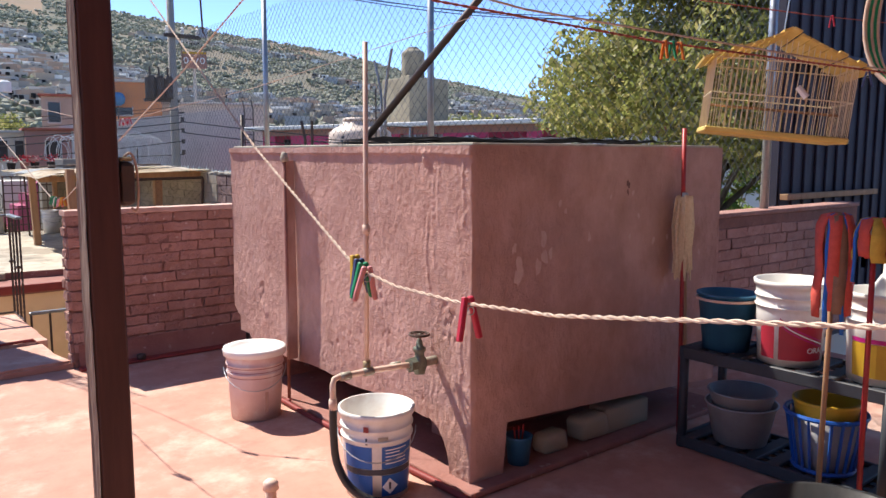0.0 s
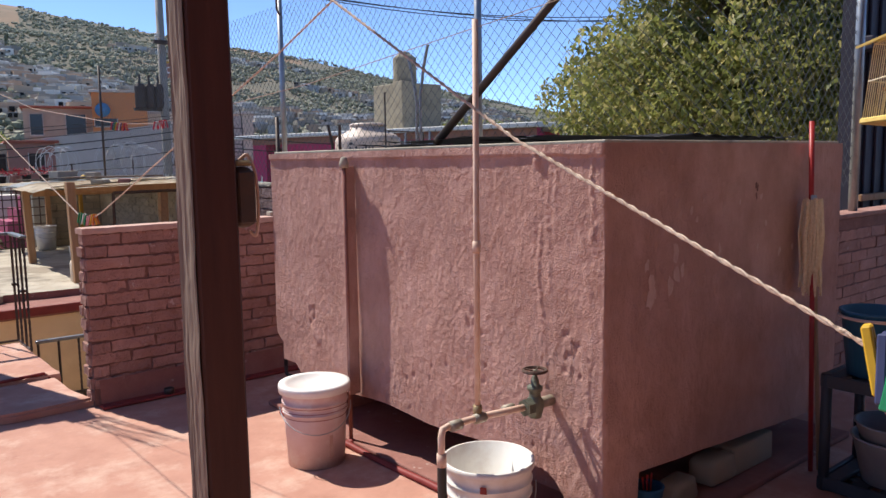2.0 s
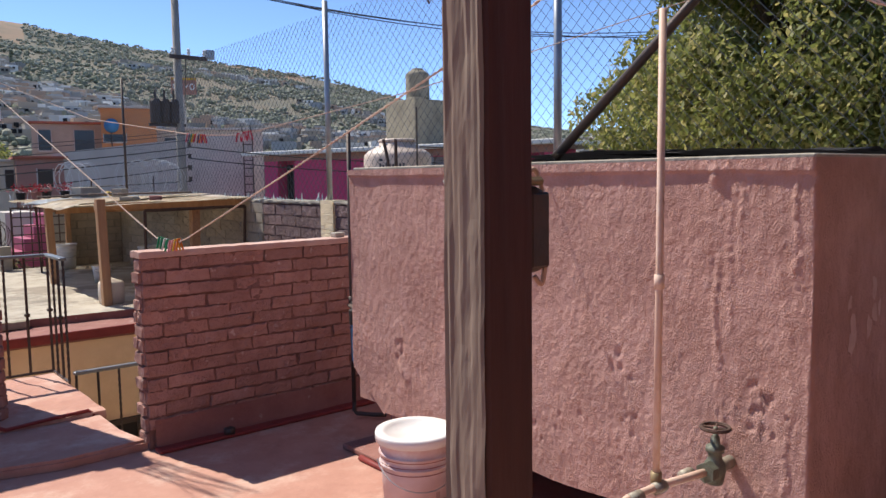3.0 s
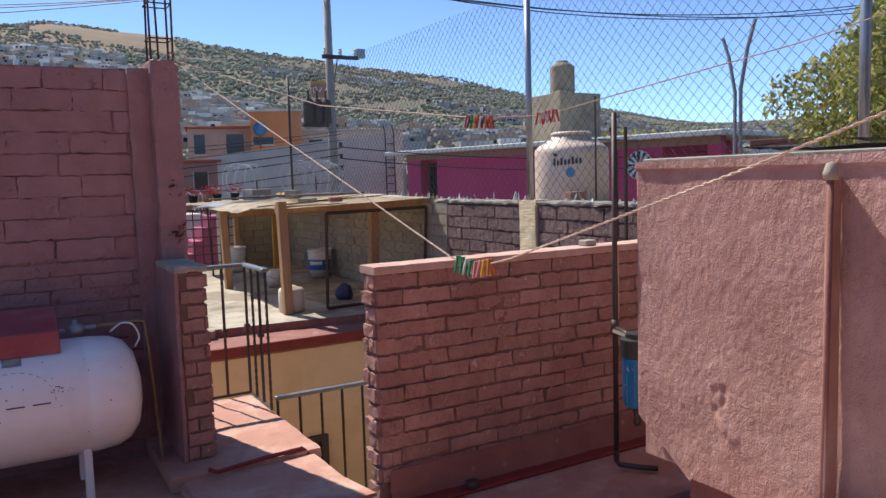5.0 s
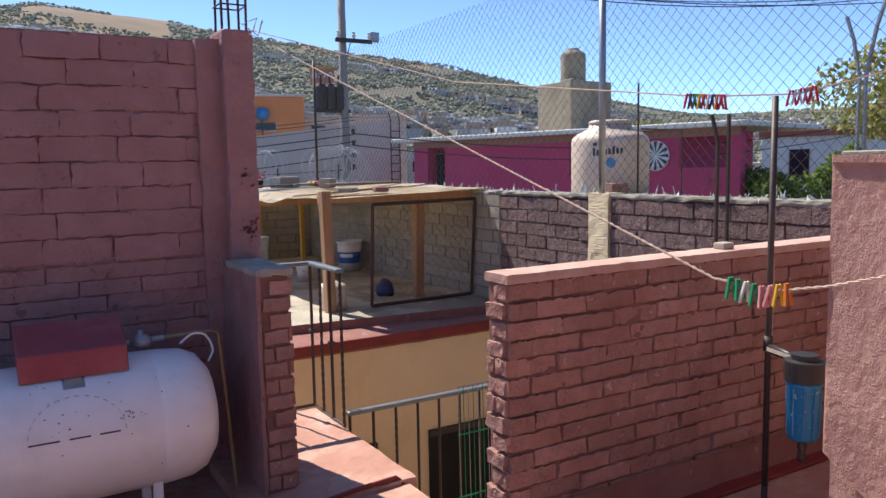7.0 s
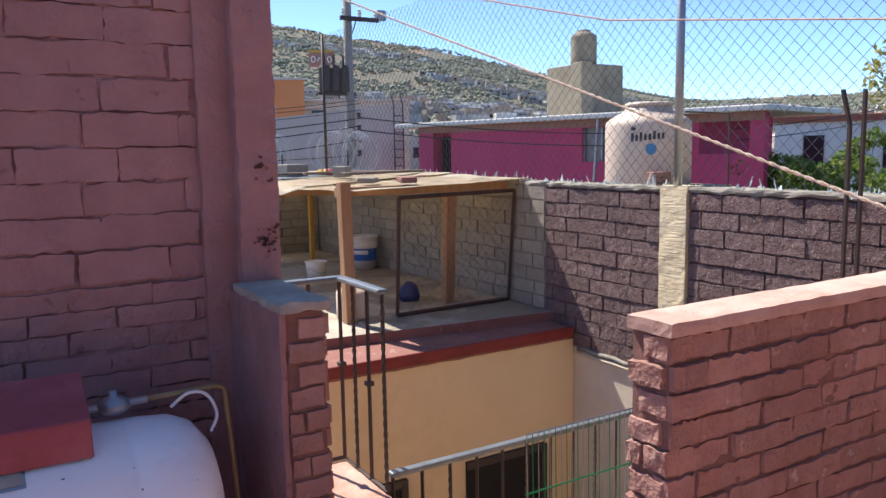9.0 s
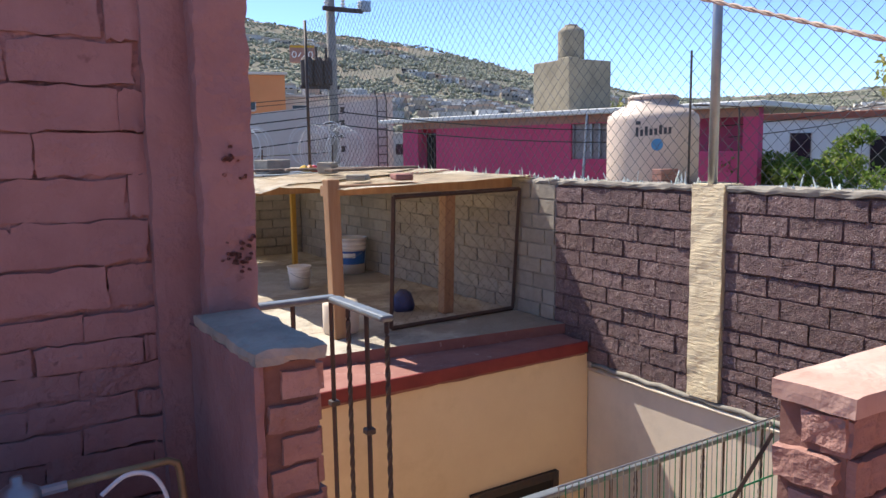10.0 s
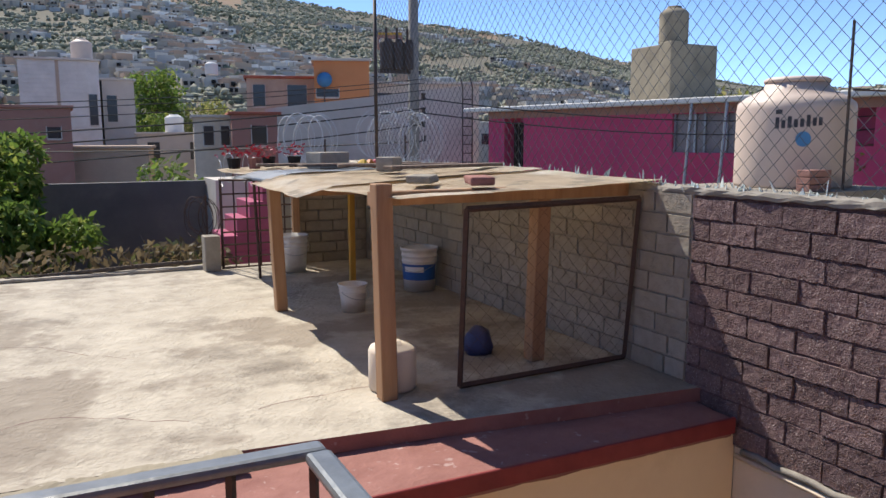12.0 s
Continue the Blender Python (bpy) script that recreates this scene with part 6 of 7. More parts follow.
bush((22.0, 19.5, -3.2), "garden shrub seen through the magenta porch", 1.5, 5.0, 12, 5000, 0.17)
bush((25.0, 15.5, -3.2), "yellow-green palm-like garden shrub", 1.6, 4.6, 13, 4000, 0.3)
bush((28.5, 21.0, -3.2), "dark climber on the white house wall", 1.3, 5.2, 14, 5000, 0.18)
tree((6.85, 63.7, -3.2), "tall yellow-green tree between the houses", 9.8, 2.0, 31, 4500, 0.34, trunk=0.16, group="town trees", material=M_bushleaf)
tree((6.3, 55.7, -3.2), "small bright green tree beside low roofs", 6.6, 0.9, 35, 2500, 0.22, trunk=0.1, group="town trees", material=M_bushleaf)
tree((10.2, 62.0, -3.2), "dark green tree among the low houses", 7.6, 2.2, 36, 4000, 0.3, trunk=0.14, group="town trees")
tree((33.0, 38.0, -3.2), "round green tree beyond the houses", 7.0, 3.2, 32, 6000, 0.35, group="town trees")


dry = leaf_cloud([(random.Random(i).uniform(-5, 2.4), 14.2 + .8 * random.Random(i + 99).random(), 0.0, .38) for i in range(40)], 9000, 0.11, 1.0, 60, 1.0)
dry_ob = joined("dry_weeds", *dry, leaf_mat("dry_weed_stalks", (0.13, 0.10, 0.055), (0.18, 0.14, 0.08), (0.09, 0.10, 0.04)), "dry brown weeds growing beyond the terrace edge", "weeds")
tagged(link("garden_bank", B(-8, 2.6, 14.1, 15.6, -3.2, -0.25, bevel=0.1), M_ground), "earth bank beyond the terrace", "bank", kind="structure")
tagged(link("wall_garden", B(-6.0, 2.75, 18.0, 18.2, -3.2, 0.84), M_darkwall), "grey garden wall beyond the terrace, its shade put into the dark colour", "wall", kind="structure")
tagged(link("wall_garden_side", B(2.76, 3.3, 17.2, 18.2, -3.2, 0.88), M_greywall), "grey garden side wall", "wall", kind="structure")


# ---- town houses ----
def house(name, at, turn, w, d, z1, material, label, windows=(), roof=None, slab=0.12, z0=-3.2):
    """A flat-roofed house; windows are (x, z, width, height) on its front, which looks towards local -y."""
    o = thing(name, (at[0], at[1], 0), label, "house", turn=turn)
    part("wall", B(0, w, 0, d, z0, z1), material, o)
    part("roof_slab", B(-0.12, w + 0.12, -0.15, d + 0.1, z1 + 0.001, z1 + slab, bevel=0.02), roof or M_greywall, o)
    for x, z, ww, hh in windows:
        wd = part("window", B(x, x + ww, -0.03, -0.002, z, z + hh), M_darkwin, o)
        part("frame", B(x - 0.04, x, -0.06, -0.002, z - 0.04, z + hh + 0.04), M_greywall, wd)
        part("frame", B(x + ww, x + ww + 0.04, -0.06, -0.002, z - 0.04, z + hh + 0.04), M_greywall, wd)
        part("sill", B(x, x + ww, -0.08, -0.002, z - 0.08, z - 0.002), M_greywall, wd)
    return o


# magenta house: front built about its openings
pink = thing("magenta_house", (14.65, 30.37, 0), "single-storey magenta house with pale roof edge", "house", turn=-76.5)
ZP = 2.38
part("wall", B(0, 0.8, 0, 5, -3.2, ZP), M_magenta, pink)
part("wall", B(1.75, 7.6, 0, 5, -3.2, ZP), M_magenta, pink)
part("wall", B(7.601, 9.599, 0, 5, -3.2, 1.05), M_magenta, pink)
part("wall", B(7.601, 9.599, 0, 5, 2.12, ZP), M_magenta, pink)
part("wall", B(9.6, 11.55, 0, 5, -3.2, ZP), M_magenta, pink)
part("wall", B(11.551, 13.4, 0, 0.3, -3.2, 1.25), M_magenta, pink, "purple-magenta porch parapet")
part("porch_pier", B(13.0, 13.4, 0.001, 0.3, 1.251, ZP), M_magenta, pink)
part("lintel", B(11.551, 13.4, -0.005, 0.3, 2.2, ZP + 0.001), M_redwall, pink)
part("wall", B(0.801, 1.749, 0.5, 5, -3.2, ZP), M_magenta, pink)
dw = part("door", B(0.85, 1.7, 0.44, 0.48, -0.6, 2.0), M_void, pink)
for k in range(5):
    part("grille_bar", T([(0.95 + 0.16 * k, 0.4, 0.2), (0.95 + 0.16 * k, 0.4, 2.0)], 0.02, 4), M_iron, dw)
win = part("window", B(7.65, 9.55, 0.15, 0.18, 1.05, 2.12), M_curtain, pink)
for x in (7.6, 8.25, 8.55, 9.2, 9.5):
    part("frame", B(x, x + 0.06, 0.08, 0.13, 1.051, 2.119), M_galv, win)
part("roof_slab", B(-1.0, 13.6, -0.35, 5.2, ZP + 0.002, ZP + 0.16, bevel=0.03), M_whitehouse, pink, "pale concrete roof edge")
part("red_band", B(0, 13.4, -0.012, -0.002, ZP - 0.24, ZP - 0.01), M_redwall, pink)
burst = part("sunburst_sign", lathe([(0, 0), (0.45, 0), (0.45, 0.03), (0, 0.03)], 28, Matrix.Translation((10.8, -0.03, 1.62)) @ pose(0, 0, 0, 90, 0, 0)), M_whiteprint, pink, "black and white sunburst disc")
for k in range(12):
    a = 2 * math.pi * k / 12
    bm = bmesh.new()
    bm.faces.new([bm.verts.new((10.8 + r * math.cos(a + s), -0.064, 1.62 + r * math.sin(a + s))) for r, s in ((0.08, 0), (0.43, -.13), (0.43, .13))])
    part("ray", bm, M_ink, burst)
for x in (8.3, 9.35):
    part("roof_prop", T([(x, -0.5, -1.0), (x + 0.1, -0.3, ZP + 0.1)], 0.045, 6), M_galv, pink)
ctank = thing("concrete_tank_tower", (19.6, 26.6, 0), "bare concrete water tank block on the magenta house", "tank")
part("block", B(0, 2.1, 0, 2.1, ZP + 0.165, 4.65, bevel=0.05), M_oldconc, ctank)
part("buttress", B(-0.12, 0.5, -0.12, 0.5, ZP + 0.165, 4.7, bevel=0.04), M_oldconc, ctank)
part("plinth", B(-0.2, 2.3, -0.2, 2.3, ZP + 0.162, ZP + 0.3, bevel=0.03), M_greywall, ctank)


def tinaco(at, r, h, material, label, group="roof tanks"):
    o = thing("water_tank", at, label, "water tank", group)
    rings = [(0, 0.001), (r, 0.001)]
    for k in range(1, 12):
        z = h * .78 * k / 12
        rings += [(r * (1.0 if k % 2 else .985), z)]
    rings += [(r, h * .78), (r * .97, h * .82), (r * .62, h * .93), (r * .50, h * .94), (r * .50, h * .99), (r * .44, h), (0, h)]
    part("shell", lathe(rings, 40), material, o, smooth=True)
    return o


tinaco((20.2, 27.2, 4.705), 0.5, 1.25, M_oldconc, "round weathered tank on the tank tower")
plinth = tagged(link("tank_plinth", B(6.6, 8.0, 10.6, 12.1, 0.421, 0.98), M_greyblock), "grey block plinth under the water tank", "plinth", kind="structure")
roto = thing("water_tank", (7.3, 11.36, 0.982), "large beige plastic water tank with dark lettering", "water tank", "roof tanks")
part("shell", lathe([(0, 0), (0.53, 0), (0.54, 0.03), (0.54, 0.74), (0.53, 0.80), (0.46, 0.86), (0.30, 0.94), (0.29, 1.0), (0, 1.0)], 48), M_roto, roto, smooth=True)
part("lid", lathe([(0, 1.0), (0.30, 1.0), (0.30, 1.03), (0.26, 1.05), (0, 1.055)], 32), M_roto, roto, smooth=True)
FA = -122.0


def on_tank(a, z, r=0.5425):
    return Vector((r * math.cos(radians(FA + a)), r * math.sin(radians(FA + a)), z))


def tank_patch(a0, a1, z0, z1, n=6):
    bm = bmesh.new()
    rows = [[bm.verts.new(on_tank(a0 + (a1 - a0) * i / n, z)) for i in range(n + 1)] for z in (z0, z1)]
    for i in range(n):
        bm.faces.new((rows[0][i], rows[0][i + 1], rows[1][i + 1], rows[1][i]))
    return bm


for k in range(8):
    a = -36 + 5.6 * k
    tall = k in (0, 2, 5)
    part("mark", tank_patch(a, a + 3.6, 0.555 + 0.004 * k, (0.66 if tall else 0.63) + 0.004 * k, 2), M_ink, roto)
part("mark", tank_patch(-36, -30, 0.69, 0.73, 2), M_ink, roto)
bm = bmesh.new()
bm.faces.new([bm.verts.new(on_tank(-10 + 7 * math.cos(t), 0.46 + 0.07 * math.sin(t), 0.5455)) for t in [2 * math.pi * i / 20 for i in range(20)]])
part("round_mark", bm, M_dish, roto, "blue round mark")
part("round_mark_band", tank_patch(-15, -5, 0.45, 0.475, 3), M_whiteprint, roto)
pl = thing("roof_pole", (7.19, 10.71, 0.981), "thin dark steel pole on the next roof", "pole")
part("pole", T([(0, 0, 0), (0, 0, 1.5)], 0.014, 6), M_iron, pl)
part("pole", T([(0.05, 0.0, 0.9), (0.6, -0.2, 0.88), (0.62, -0.2, 0)], 0.012, 5), M_iron, pl)
bp = thing("brick_stack", (6.85, 10.75, 0.981), "small stack of dark bricks on the next roof", "bricks")
for k in range(3):
    part("stacked_brick", B(-.14, .14, -.07, .07, .065 * k, .065 * k + .06, bevel=0.006), M_brick, bp)

# grey wall, houses behind
gw = bmesh.new()
a, b = Vector((8.6, 38.6, 0)), Vector((16.0, 34.2, 0))
nn = Vector((-(b - a).y, (b - a).x, 0)).normalized() * 0.25
q = [gw.verts.new(p) for p in (a + Vector((0, 0, -3.2)), b + Vector((0, 0, -3.2)), b + Vector((0, 0, 3.6)), a + Vector((0, 0, 2.7)))]
q2 = [gw.verts.new(v.co + nn) for v in q]
gw.faces.new(q)
gw.faces.new(q2[::-1])
for i in range(4):
    j = (i + 1) % 4
    gw.faces.new((q[j], q[i], q2[i], q2[j]))
bmesh.ops.recalc_face_normals(gw, faces=gw.faces[:])
tagged(link("wall_grey_party", gw, M_greywall), "long grey rendered party wall", "wall", kind="structure")
ladder = thing("iron_ladder", (15.75, 34.05, 0), "small rusty iron rung ladder on the grey party wall", "ladder")
for x in (-0.22, 0.22):
    part("ladder_rail", T([(x, 0, 0.2), (x, 0, 3.5), (x, 0.2, 3.9)], 0.03, 5), M_iron, ladder)
for k in range(8):
    part("rung", T([(-0.2, 0, 0.5 + 0.36 * k), (0.2, 0, 0.5 + 0.36 * k)], 0.022, 5), M_iron, ladder)
house("beige_house", (8.9, 43.4), -14, 3.4, 4, 4.3, M_beigehouse, "beige two-storey house with dark openings", ((0.3, 3.0, .55, 1.0), (1.9, 2.6, 0.9, 1.4)), M_tileroof)
house("orange_house", (11.35, 40.6), -18, 2.5, 3, 4.95, M_orange, "orange box-shaped upper storey", ((0.1, 3.35, 1.0, 0.35),))
dish = thing("blue_barrel", (11.75, 40.3, 3.6), "round blue dish on the orange house", "dish")
part("dish", lathe([(0, 0), (0.32, 0.02), (0.34, 0.06), (0, 0.05)], 20, pose(0, 0, 0.5, 90, 0, -20)), M_dish, dish, smooth=True)
part("bracket", T([(0, 0.05, -0.5), (0, 0.06, 0.5)], 0.03, 5), M_iron, dish)
house("cream_house", (13.9, 41.0), -20, 5.5, 4, 4.0, M_cream, "cream flat-roofed house behind the wall", ((0.6, 2.9, .7, .7), (2.4, 2.9, 1.0, .7)))
house("yellow_house", (5.9, 40.0), -8, 1.8, 3, 2.35, M_cream, "small cream house with dark windows", ((0.4, 1.2, .4, .8), (1.1, 1.2, .35, .8)))
house("brown_house", (7.2, 38.6), -8, 1.9, 3, 2.45, M_redwall, "small red-brown house with porch", ((0.8, 1.2, .6, .8),), M_tileroof)
hb = house("block_house", (-0.85, 51.2), 0, 3.75, 4, 5.5, M_whitebrick, "two-storey bare block house under a thin roof", ((3.2, 2.2, .4, 1.6),))
part("column", B(1.7, 1.86, -0.05, -0.003, -3.2, 5.49), M_beigehouse, hb)
for k in range(17):
    for x0, x1 in ((0.0, 1.69), (1.87, 3.1)):
        part("brick_course", B(x0, x1, -0.035, -0.003, 1.62 + 0.225 * k, 1.80 + 0.225 * k, bevel=0.006), M_whitebrick, hb)
house("grey_house", (3.05, 52.0), 0, 1.6, 3, 4.6, M_greywall, "narrow grey house beside the block house", ((0.2, 2.4, .5, 1.4),))
tinaco((2.2, 53, 5.63), 0.55, 1.2, M_roto, "pink-beige roof tank on the block house")
house("red_house", (-3.6, 41.2), 0, 4.9, 3, 2.7, M_redwall, "low brick-red house with one window", ((4.0, 1.5, .5, .45),), M_redwall)
house("lean_to_shed", (1.0, 43.5), -10, 3.4, 3, 1.05, M_beigehouse, "low brownish shed among the houses", (), M_beigehouse)
house("low_grey_house", (4.4, 49.0), -8, 4.6, 4, 1.7, M_greywall, "low grey house with bare roof", ((0.5, 0.4, .6, .9), (2.6, 0.4, .6, .9)))
tinaco((6.6, 51.5, 1.821), 0.5, 1.0, M_whitehouse, "white tank on a low grey roof")
house("white_house", (32.5, 27.6), -72, 9.5, 6, 2.5, M_whitehouse, "white house with arched dark windows and tiled roof", ((1.3, 0.3, 0.9, 1.6), (4.6, 0.0, 1.0, 1.7), (7.6, 0.2, 0.9, 1.5)), M_tileroof, 0.3)
tinaco((7.4, 43.8, 4.425), 0.3, 0.6, M_whitehouse, "white tank on a roof")
rg = random.Random(88)
for k in range(46):
    b, r = radians(rg.uniform(-8, 62)), rg.uniform(56, 125)
    x, y = r * math.sin(b), r * math.cos(b)
    w = rg.uniform(4, 9)
    z1 = rg.uniform(0.6, 2.6) + (r - 50) * 0.022
    m = (M_greywall, M_cream, M_beigehouse, M_whitehouse, M_greyblock, M_greywall)[rg.randrange(6)]
    ws = [(0.6 + 1.7 * j, z1 - 1.9, 0.8, 1.0) for j in range(int(w / 1.9))]
    house("town_house", (x, y), -math.degrees(b), w, rg.uniform(4, 7), z1, m, "flat-roofed rendered town house among others", ws)
    if k % 3 == 0:
        c = Vector((x, y, z1 + 0.121)) + Vector((math.cos(-b) * w * .4 - math.sin(-b) * 2, math.sin(-b) * w * .4 + math.cos(-b) * 2, 0))
        tinaco(tuple(c), 0.55, 1.2, M_void if k % 2 else M_roto, "roof tank on a town house")
sign = thing("roadside_sign", (27.6, 71.0, -3.2), "red shop sign on a tall post with pale lettering strokes", "sign")
part("post", T([(0, 0, 0), (0, 0, 13)], 0.15, 8), M_greywall, sign)
pn = part("panel", B(-1.1, 1.1, -0.55, -0.25, 12.4, 13.9, bevel=0.03, m=pose(0, 0, 0, 0, 0, -20)), M_redwall, sign, "red panel")
part("yellow_edge", B(-1.05, 1.05, -0.58, -0.552, 13.68, 13.85, m=pose(0, 0, 0, 0, 0, -20)), M_yellow, pn)
for k in range(4):
    part("stroke", T([(-0.72 + 0.48 * k + 0.18 * math.cos(t), 0, 13.08 + 0.26 * math.sin(t)) for t in ([2 * math.pi * i / 10 for i in range(10)] if k in (0, 3) else [0.8, 3.94])], 0.05, 4, closed=k in (0, 3)), M_whiteprint, pn)
for ob in pn.children:
    if ob.name.startswith("stroke"):
        ob.matrix_basis = pose(0, 0, 0, 0, 0, -20) @ pose(0, -0.57, 0)

# ---- utility pole and cables ----
up = thing("utility_pole", (7.71, 21.4, -3.2), "concrete utility pole with crossarms and transformer", "utility pole")
part("shaft", T([(0, 0, 0), (0, 0, 5), (0, 0, 10.2)], [0.13, 0.115, 0.09], 10), M_pole, up, smooth=True)
for z, ln, off in ((7.75, 1.0, 0.25), (9.75, 0.75, -0.15)):
    part("crossarm", B(off - ln / 2, off + ln / 2, -0.19, -0.11, z, z + 0.1, bevel=0.01), M_iron, up)
    for k in (-1, 0, 1):
        part("insulator", lathe([(0, 0), (0.05, 0), (0.03, 0.05), (0.06, 0.08), (0.03, 0.12), (0.05, 0.16), (0, 0.2)], 8, Matrix.Translation((off + k * ln * .42, -0.15, z + 0.1))), M_whitehouse, up)
part("lamp", B(0.7, 0.95, -0.2, -0.08, 7.8, 8.05, bevel=0.03), M_galv, up)
for k in range(3):
    tr = part("transformer", lathe([(0, 0), (0.13, 0), (0.14, 0.05), (0.14, 0.55), (0.1, 0.62), (0, 0.62)], 14, Matrix.Translation((-0.62 + 0.24 * k, 0.0, 6.1))), M_iron, up)
    part("bushing", lathe([(0, .62), (0.03, .62), (0.03, .85), (0, .85)], 6, Matrix.Translation((-0.62 + 0.24 * k, 0, 6.1))), M_iron, tr)
part("crossarm", B(-0.8, 0.15, -0.05, 0.05, 6.02, 6.095), M_iron, up)
for z in (4.6, 4.9, 5.2, 5.5):
    part("rack_spool", lathe([(0, 0), (0.06, 0), (0.04, 0.06), (0.06, 0.12), (0, 0.12)], 8, Matrix.Translation((0.2, -0.05, z))), M_iron, up)
cables = thing("overhead_cables", (0, 0, 0), "black overhead power and telephone cables", "cables")
P = Vector((7.71, 21.3, 6.55))
for a, b, d in ((P, (30, 13, 7.6), 1.3), (P + Vector((.3, 0, .06)), (30, 13.4, 7.8), 1.5), (P + Vector((-.3, 0, .05)), (31, 13, 7.2), 1.2),
                (P, (-9, 34, 7.2), .5), (P + Vector((.3, 0, 0)), (-9, 34.4, 7.5), .5), (P + Vector((-.3, 0, 0)), (-9, 33.8, 6.8), .5),
                ((7.9, 21.3, 2.3), (30, 18, 3.4), .9), ((7.9, 21.3, 2.0), (30, 18.3, 3.0), .9), ((7.9, 21.3, 1.4), (-9, 30, 1.6), .3),
                ((7.9, 21.3, 4.6), (27, 70, 7), 1.0)):
    part("cable", T(sag(a, b, d, 20), 0.014, 4), M_cable, cables)
for k, (z0, z1) in enumerate(((1.72, 1.78), (1.62, 1.70), (1.5, 1.55), (1.27, 1.36), (1.10, 1.18), (0.88, 0.86))):
    part("cable", T(sag((-9, 16.5 + .1 * k, z0 + .15), (7.7, 20.8, z1 + .9), .35, 20), 0.007 if k < 3 else 0.012, 4), M_cable, cables)


# ---- working corner beside the cistern ----
corner_wall = tagged(link("wall_corner", B(3.9, 6.6, 2.79, 2.92, 0.001, 1.0), M_joint), "low painted brick wall beside the cistern", "wall", kind="structure")
part("coping", B(3.89, 6.6, 2.77, 2.94, 1.003, 1.035, bevel=0.01), M_brick, corner_wall)
dark = tagged(link("wall_dark_shed", B(6.25, 9.5, 3.3, 3.4, -0.3, 3.4), M_purple), "dark blue-grey ribbed shed wall", "wall", kind="structure")
for k in range(16):
    part("rib", B(6.27 + 0.2 * k, 6.31 + 0.2 * k, 3.275, 3.298, 0.0, 3.4, bevel=0.006), M_purple, dark)
part("sill", B(6.25, 8.0, 3.2, 3.27, 1.04, 1.09, bevel=0.006), M_wood, dark)
part("beam", B(6.2, 9.5, 3.15, 3.27, 2.18, 2.28, bevel=0.01), M_purple, dark)

SX, SY0, SY1, SZ = 3.17, 1.16, 2.12, 0.5
shelf = thing("storage_shelf", (0, 0, 0), "dark grey plastic shelf unit with perforated tiers", "shelf")
for z in (0.06, SZ):
    bm = bmesh.new()
    box(bm, SX, SX + 0.02, SY0, SY1, z - 0.055, z, bevel=0.004)
    box(bm, SX + 0.36, SX + 0.38, SY0, SY1, z - 0.055, z, bevel=0.004)
    box(bm, SX + 0.0205, SX + 0.3595, SY0, SY0 + 0.02, z - 0.055, z, bevel=0.004)
    box(bm, SX + 0.0205, SX + 0.3595, SY1 - 0.02, SY1, z - 0.055, z, bevel=0.004)
    tier = part("tier", bm, M_shelf, shelf)
    for k in range(9):
        part("slat", B(SX + 0.021, SX + 0.359, SY0 + 0.03 + 0.105 * k, SY0 + 0.092 + 0.105 * k, z - 0.02, z - 0.002, bevel=0.003), M_shelf, tier)
    for k in range(5):
        part("slat", B(SX + 0.035 + 0.072 * k, SX + 0.065 + 0.072 * k, SY0 + 0.021, SY1 - 0.021, z - 0.026, z - 0.0205), M_shelf, tier)
for x in (SX + 0.02, SX + 0.36):
    for y in (SY0 + 0.02, SY1 - 0.02):
        part("leg", T([(x, y, 0.002), (x, y, 0.5)], 0.022, 10), M_shelf, shelf, smooth=True)
b, R = bucket((SX + 0.16, 1.66, SZ + 0.001), "white paint bucket with crimson printed label on the shelf", M_white, turn=-62, handle=False)
part("label_panel", wrap(R, 0.03, 0.20, -20, 62, 0.0015), M_redlabel, b, "crimson label with sweeping curves")
part("label_panel", wrap(R, 0.03, 0.19, -58, -28, 0.0015), M_redlabel, b)
for k in range(3):
    bm = bmesh.new()
    for i in range(12):
        a0, a1 = -18 + 6.6 * i, -18 + 6.6 * (i + 1)
        f = lambda a: 0.21 - 0.012 * k - 0.10 * ((a + 18) / 80) ** 0.7 + 0.0
        bm.faces.new([bm.verts.new(((R(z) + 0.0026) * math.sin(radians(a)), -(R(z) + 0.0026) * math.cos(radians(a)), z)) for a, z in ((a0, f(a0)), (a1, f(a1)), (a1, f(a1) + 0.006), (a0, f(a0) + 0.006))])
    part("label_stripe", bm, M_whiteprint if k % 2 else M_magprint, b)
for txt, z, sz, m_, a in (("PINTU", 0.19, 0.05, M_magprint, 34), ("ORA", 0.075, 0.035, M_whiteprint, 44)):
    bm = text_mesh(txt, sz)
    for v in bm.verts:
        an = radians(a) + v.co.x / (R(z) + 0.003)
        rr = R(z + v.co.y) + 0.003 + v.co.z
        v.co = Vector((rr * math.sin(an), -rr * math.cos(an), z + v.co.y))
    part("lettering", bm, m_, b)
b2, R = bucket((SX + 0.17, 1.27, SZ + 0.001), "white paint bucket with ochre and magenta label on the shelf", M_white, turn=-62, handle=False)
part("label_panel", wrap(R, 0.03, 0.17, -60, 60, 0.0015), M_yellow, b2, "ochre label")
part("label_stripe", wrap(R, 0.172, 0.19, -60, 20, 0.002), M_magprint, b2)
btl = thing("plastic_bottle", (SX + 0.17, 1.27, SZ + 0.013), "white plastic bottle standing in the bucket", "bottle")
part("bottle", lathe([(0, 0), (0.06, 0), (0.065, 0.02), (0.065, 0.36), (0.03, 0.42), (0.022, 0.43), (0.022, 0.47), (0, 0.47)], 20), M_white, btl, smooth=True)


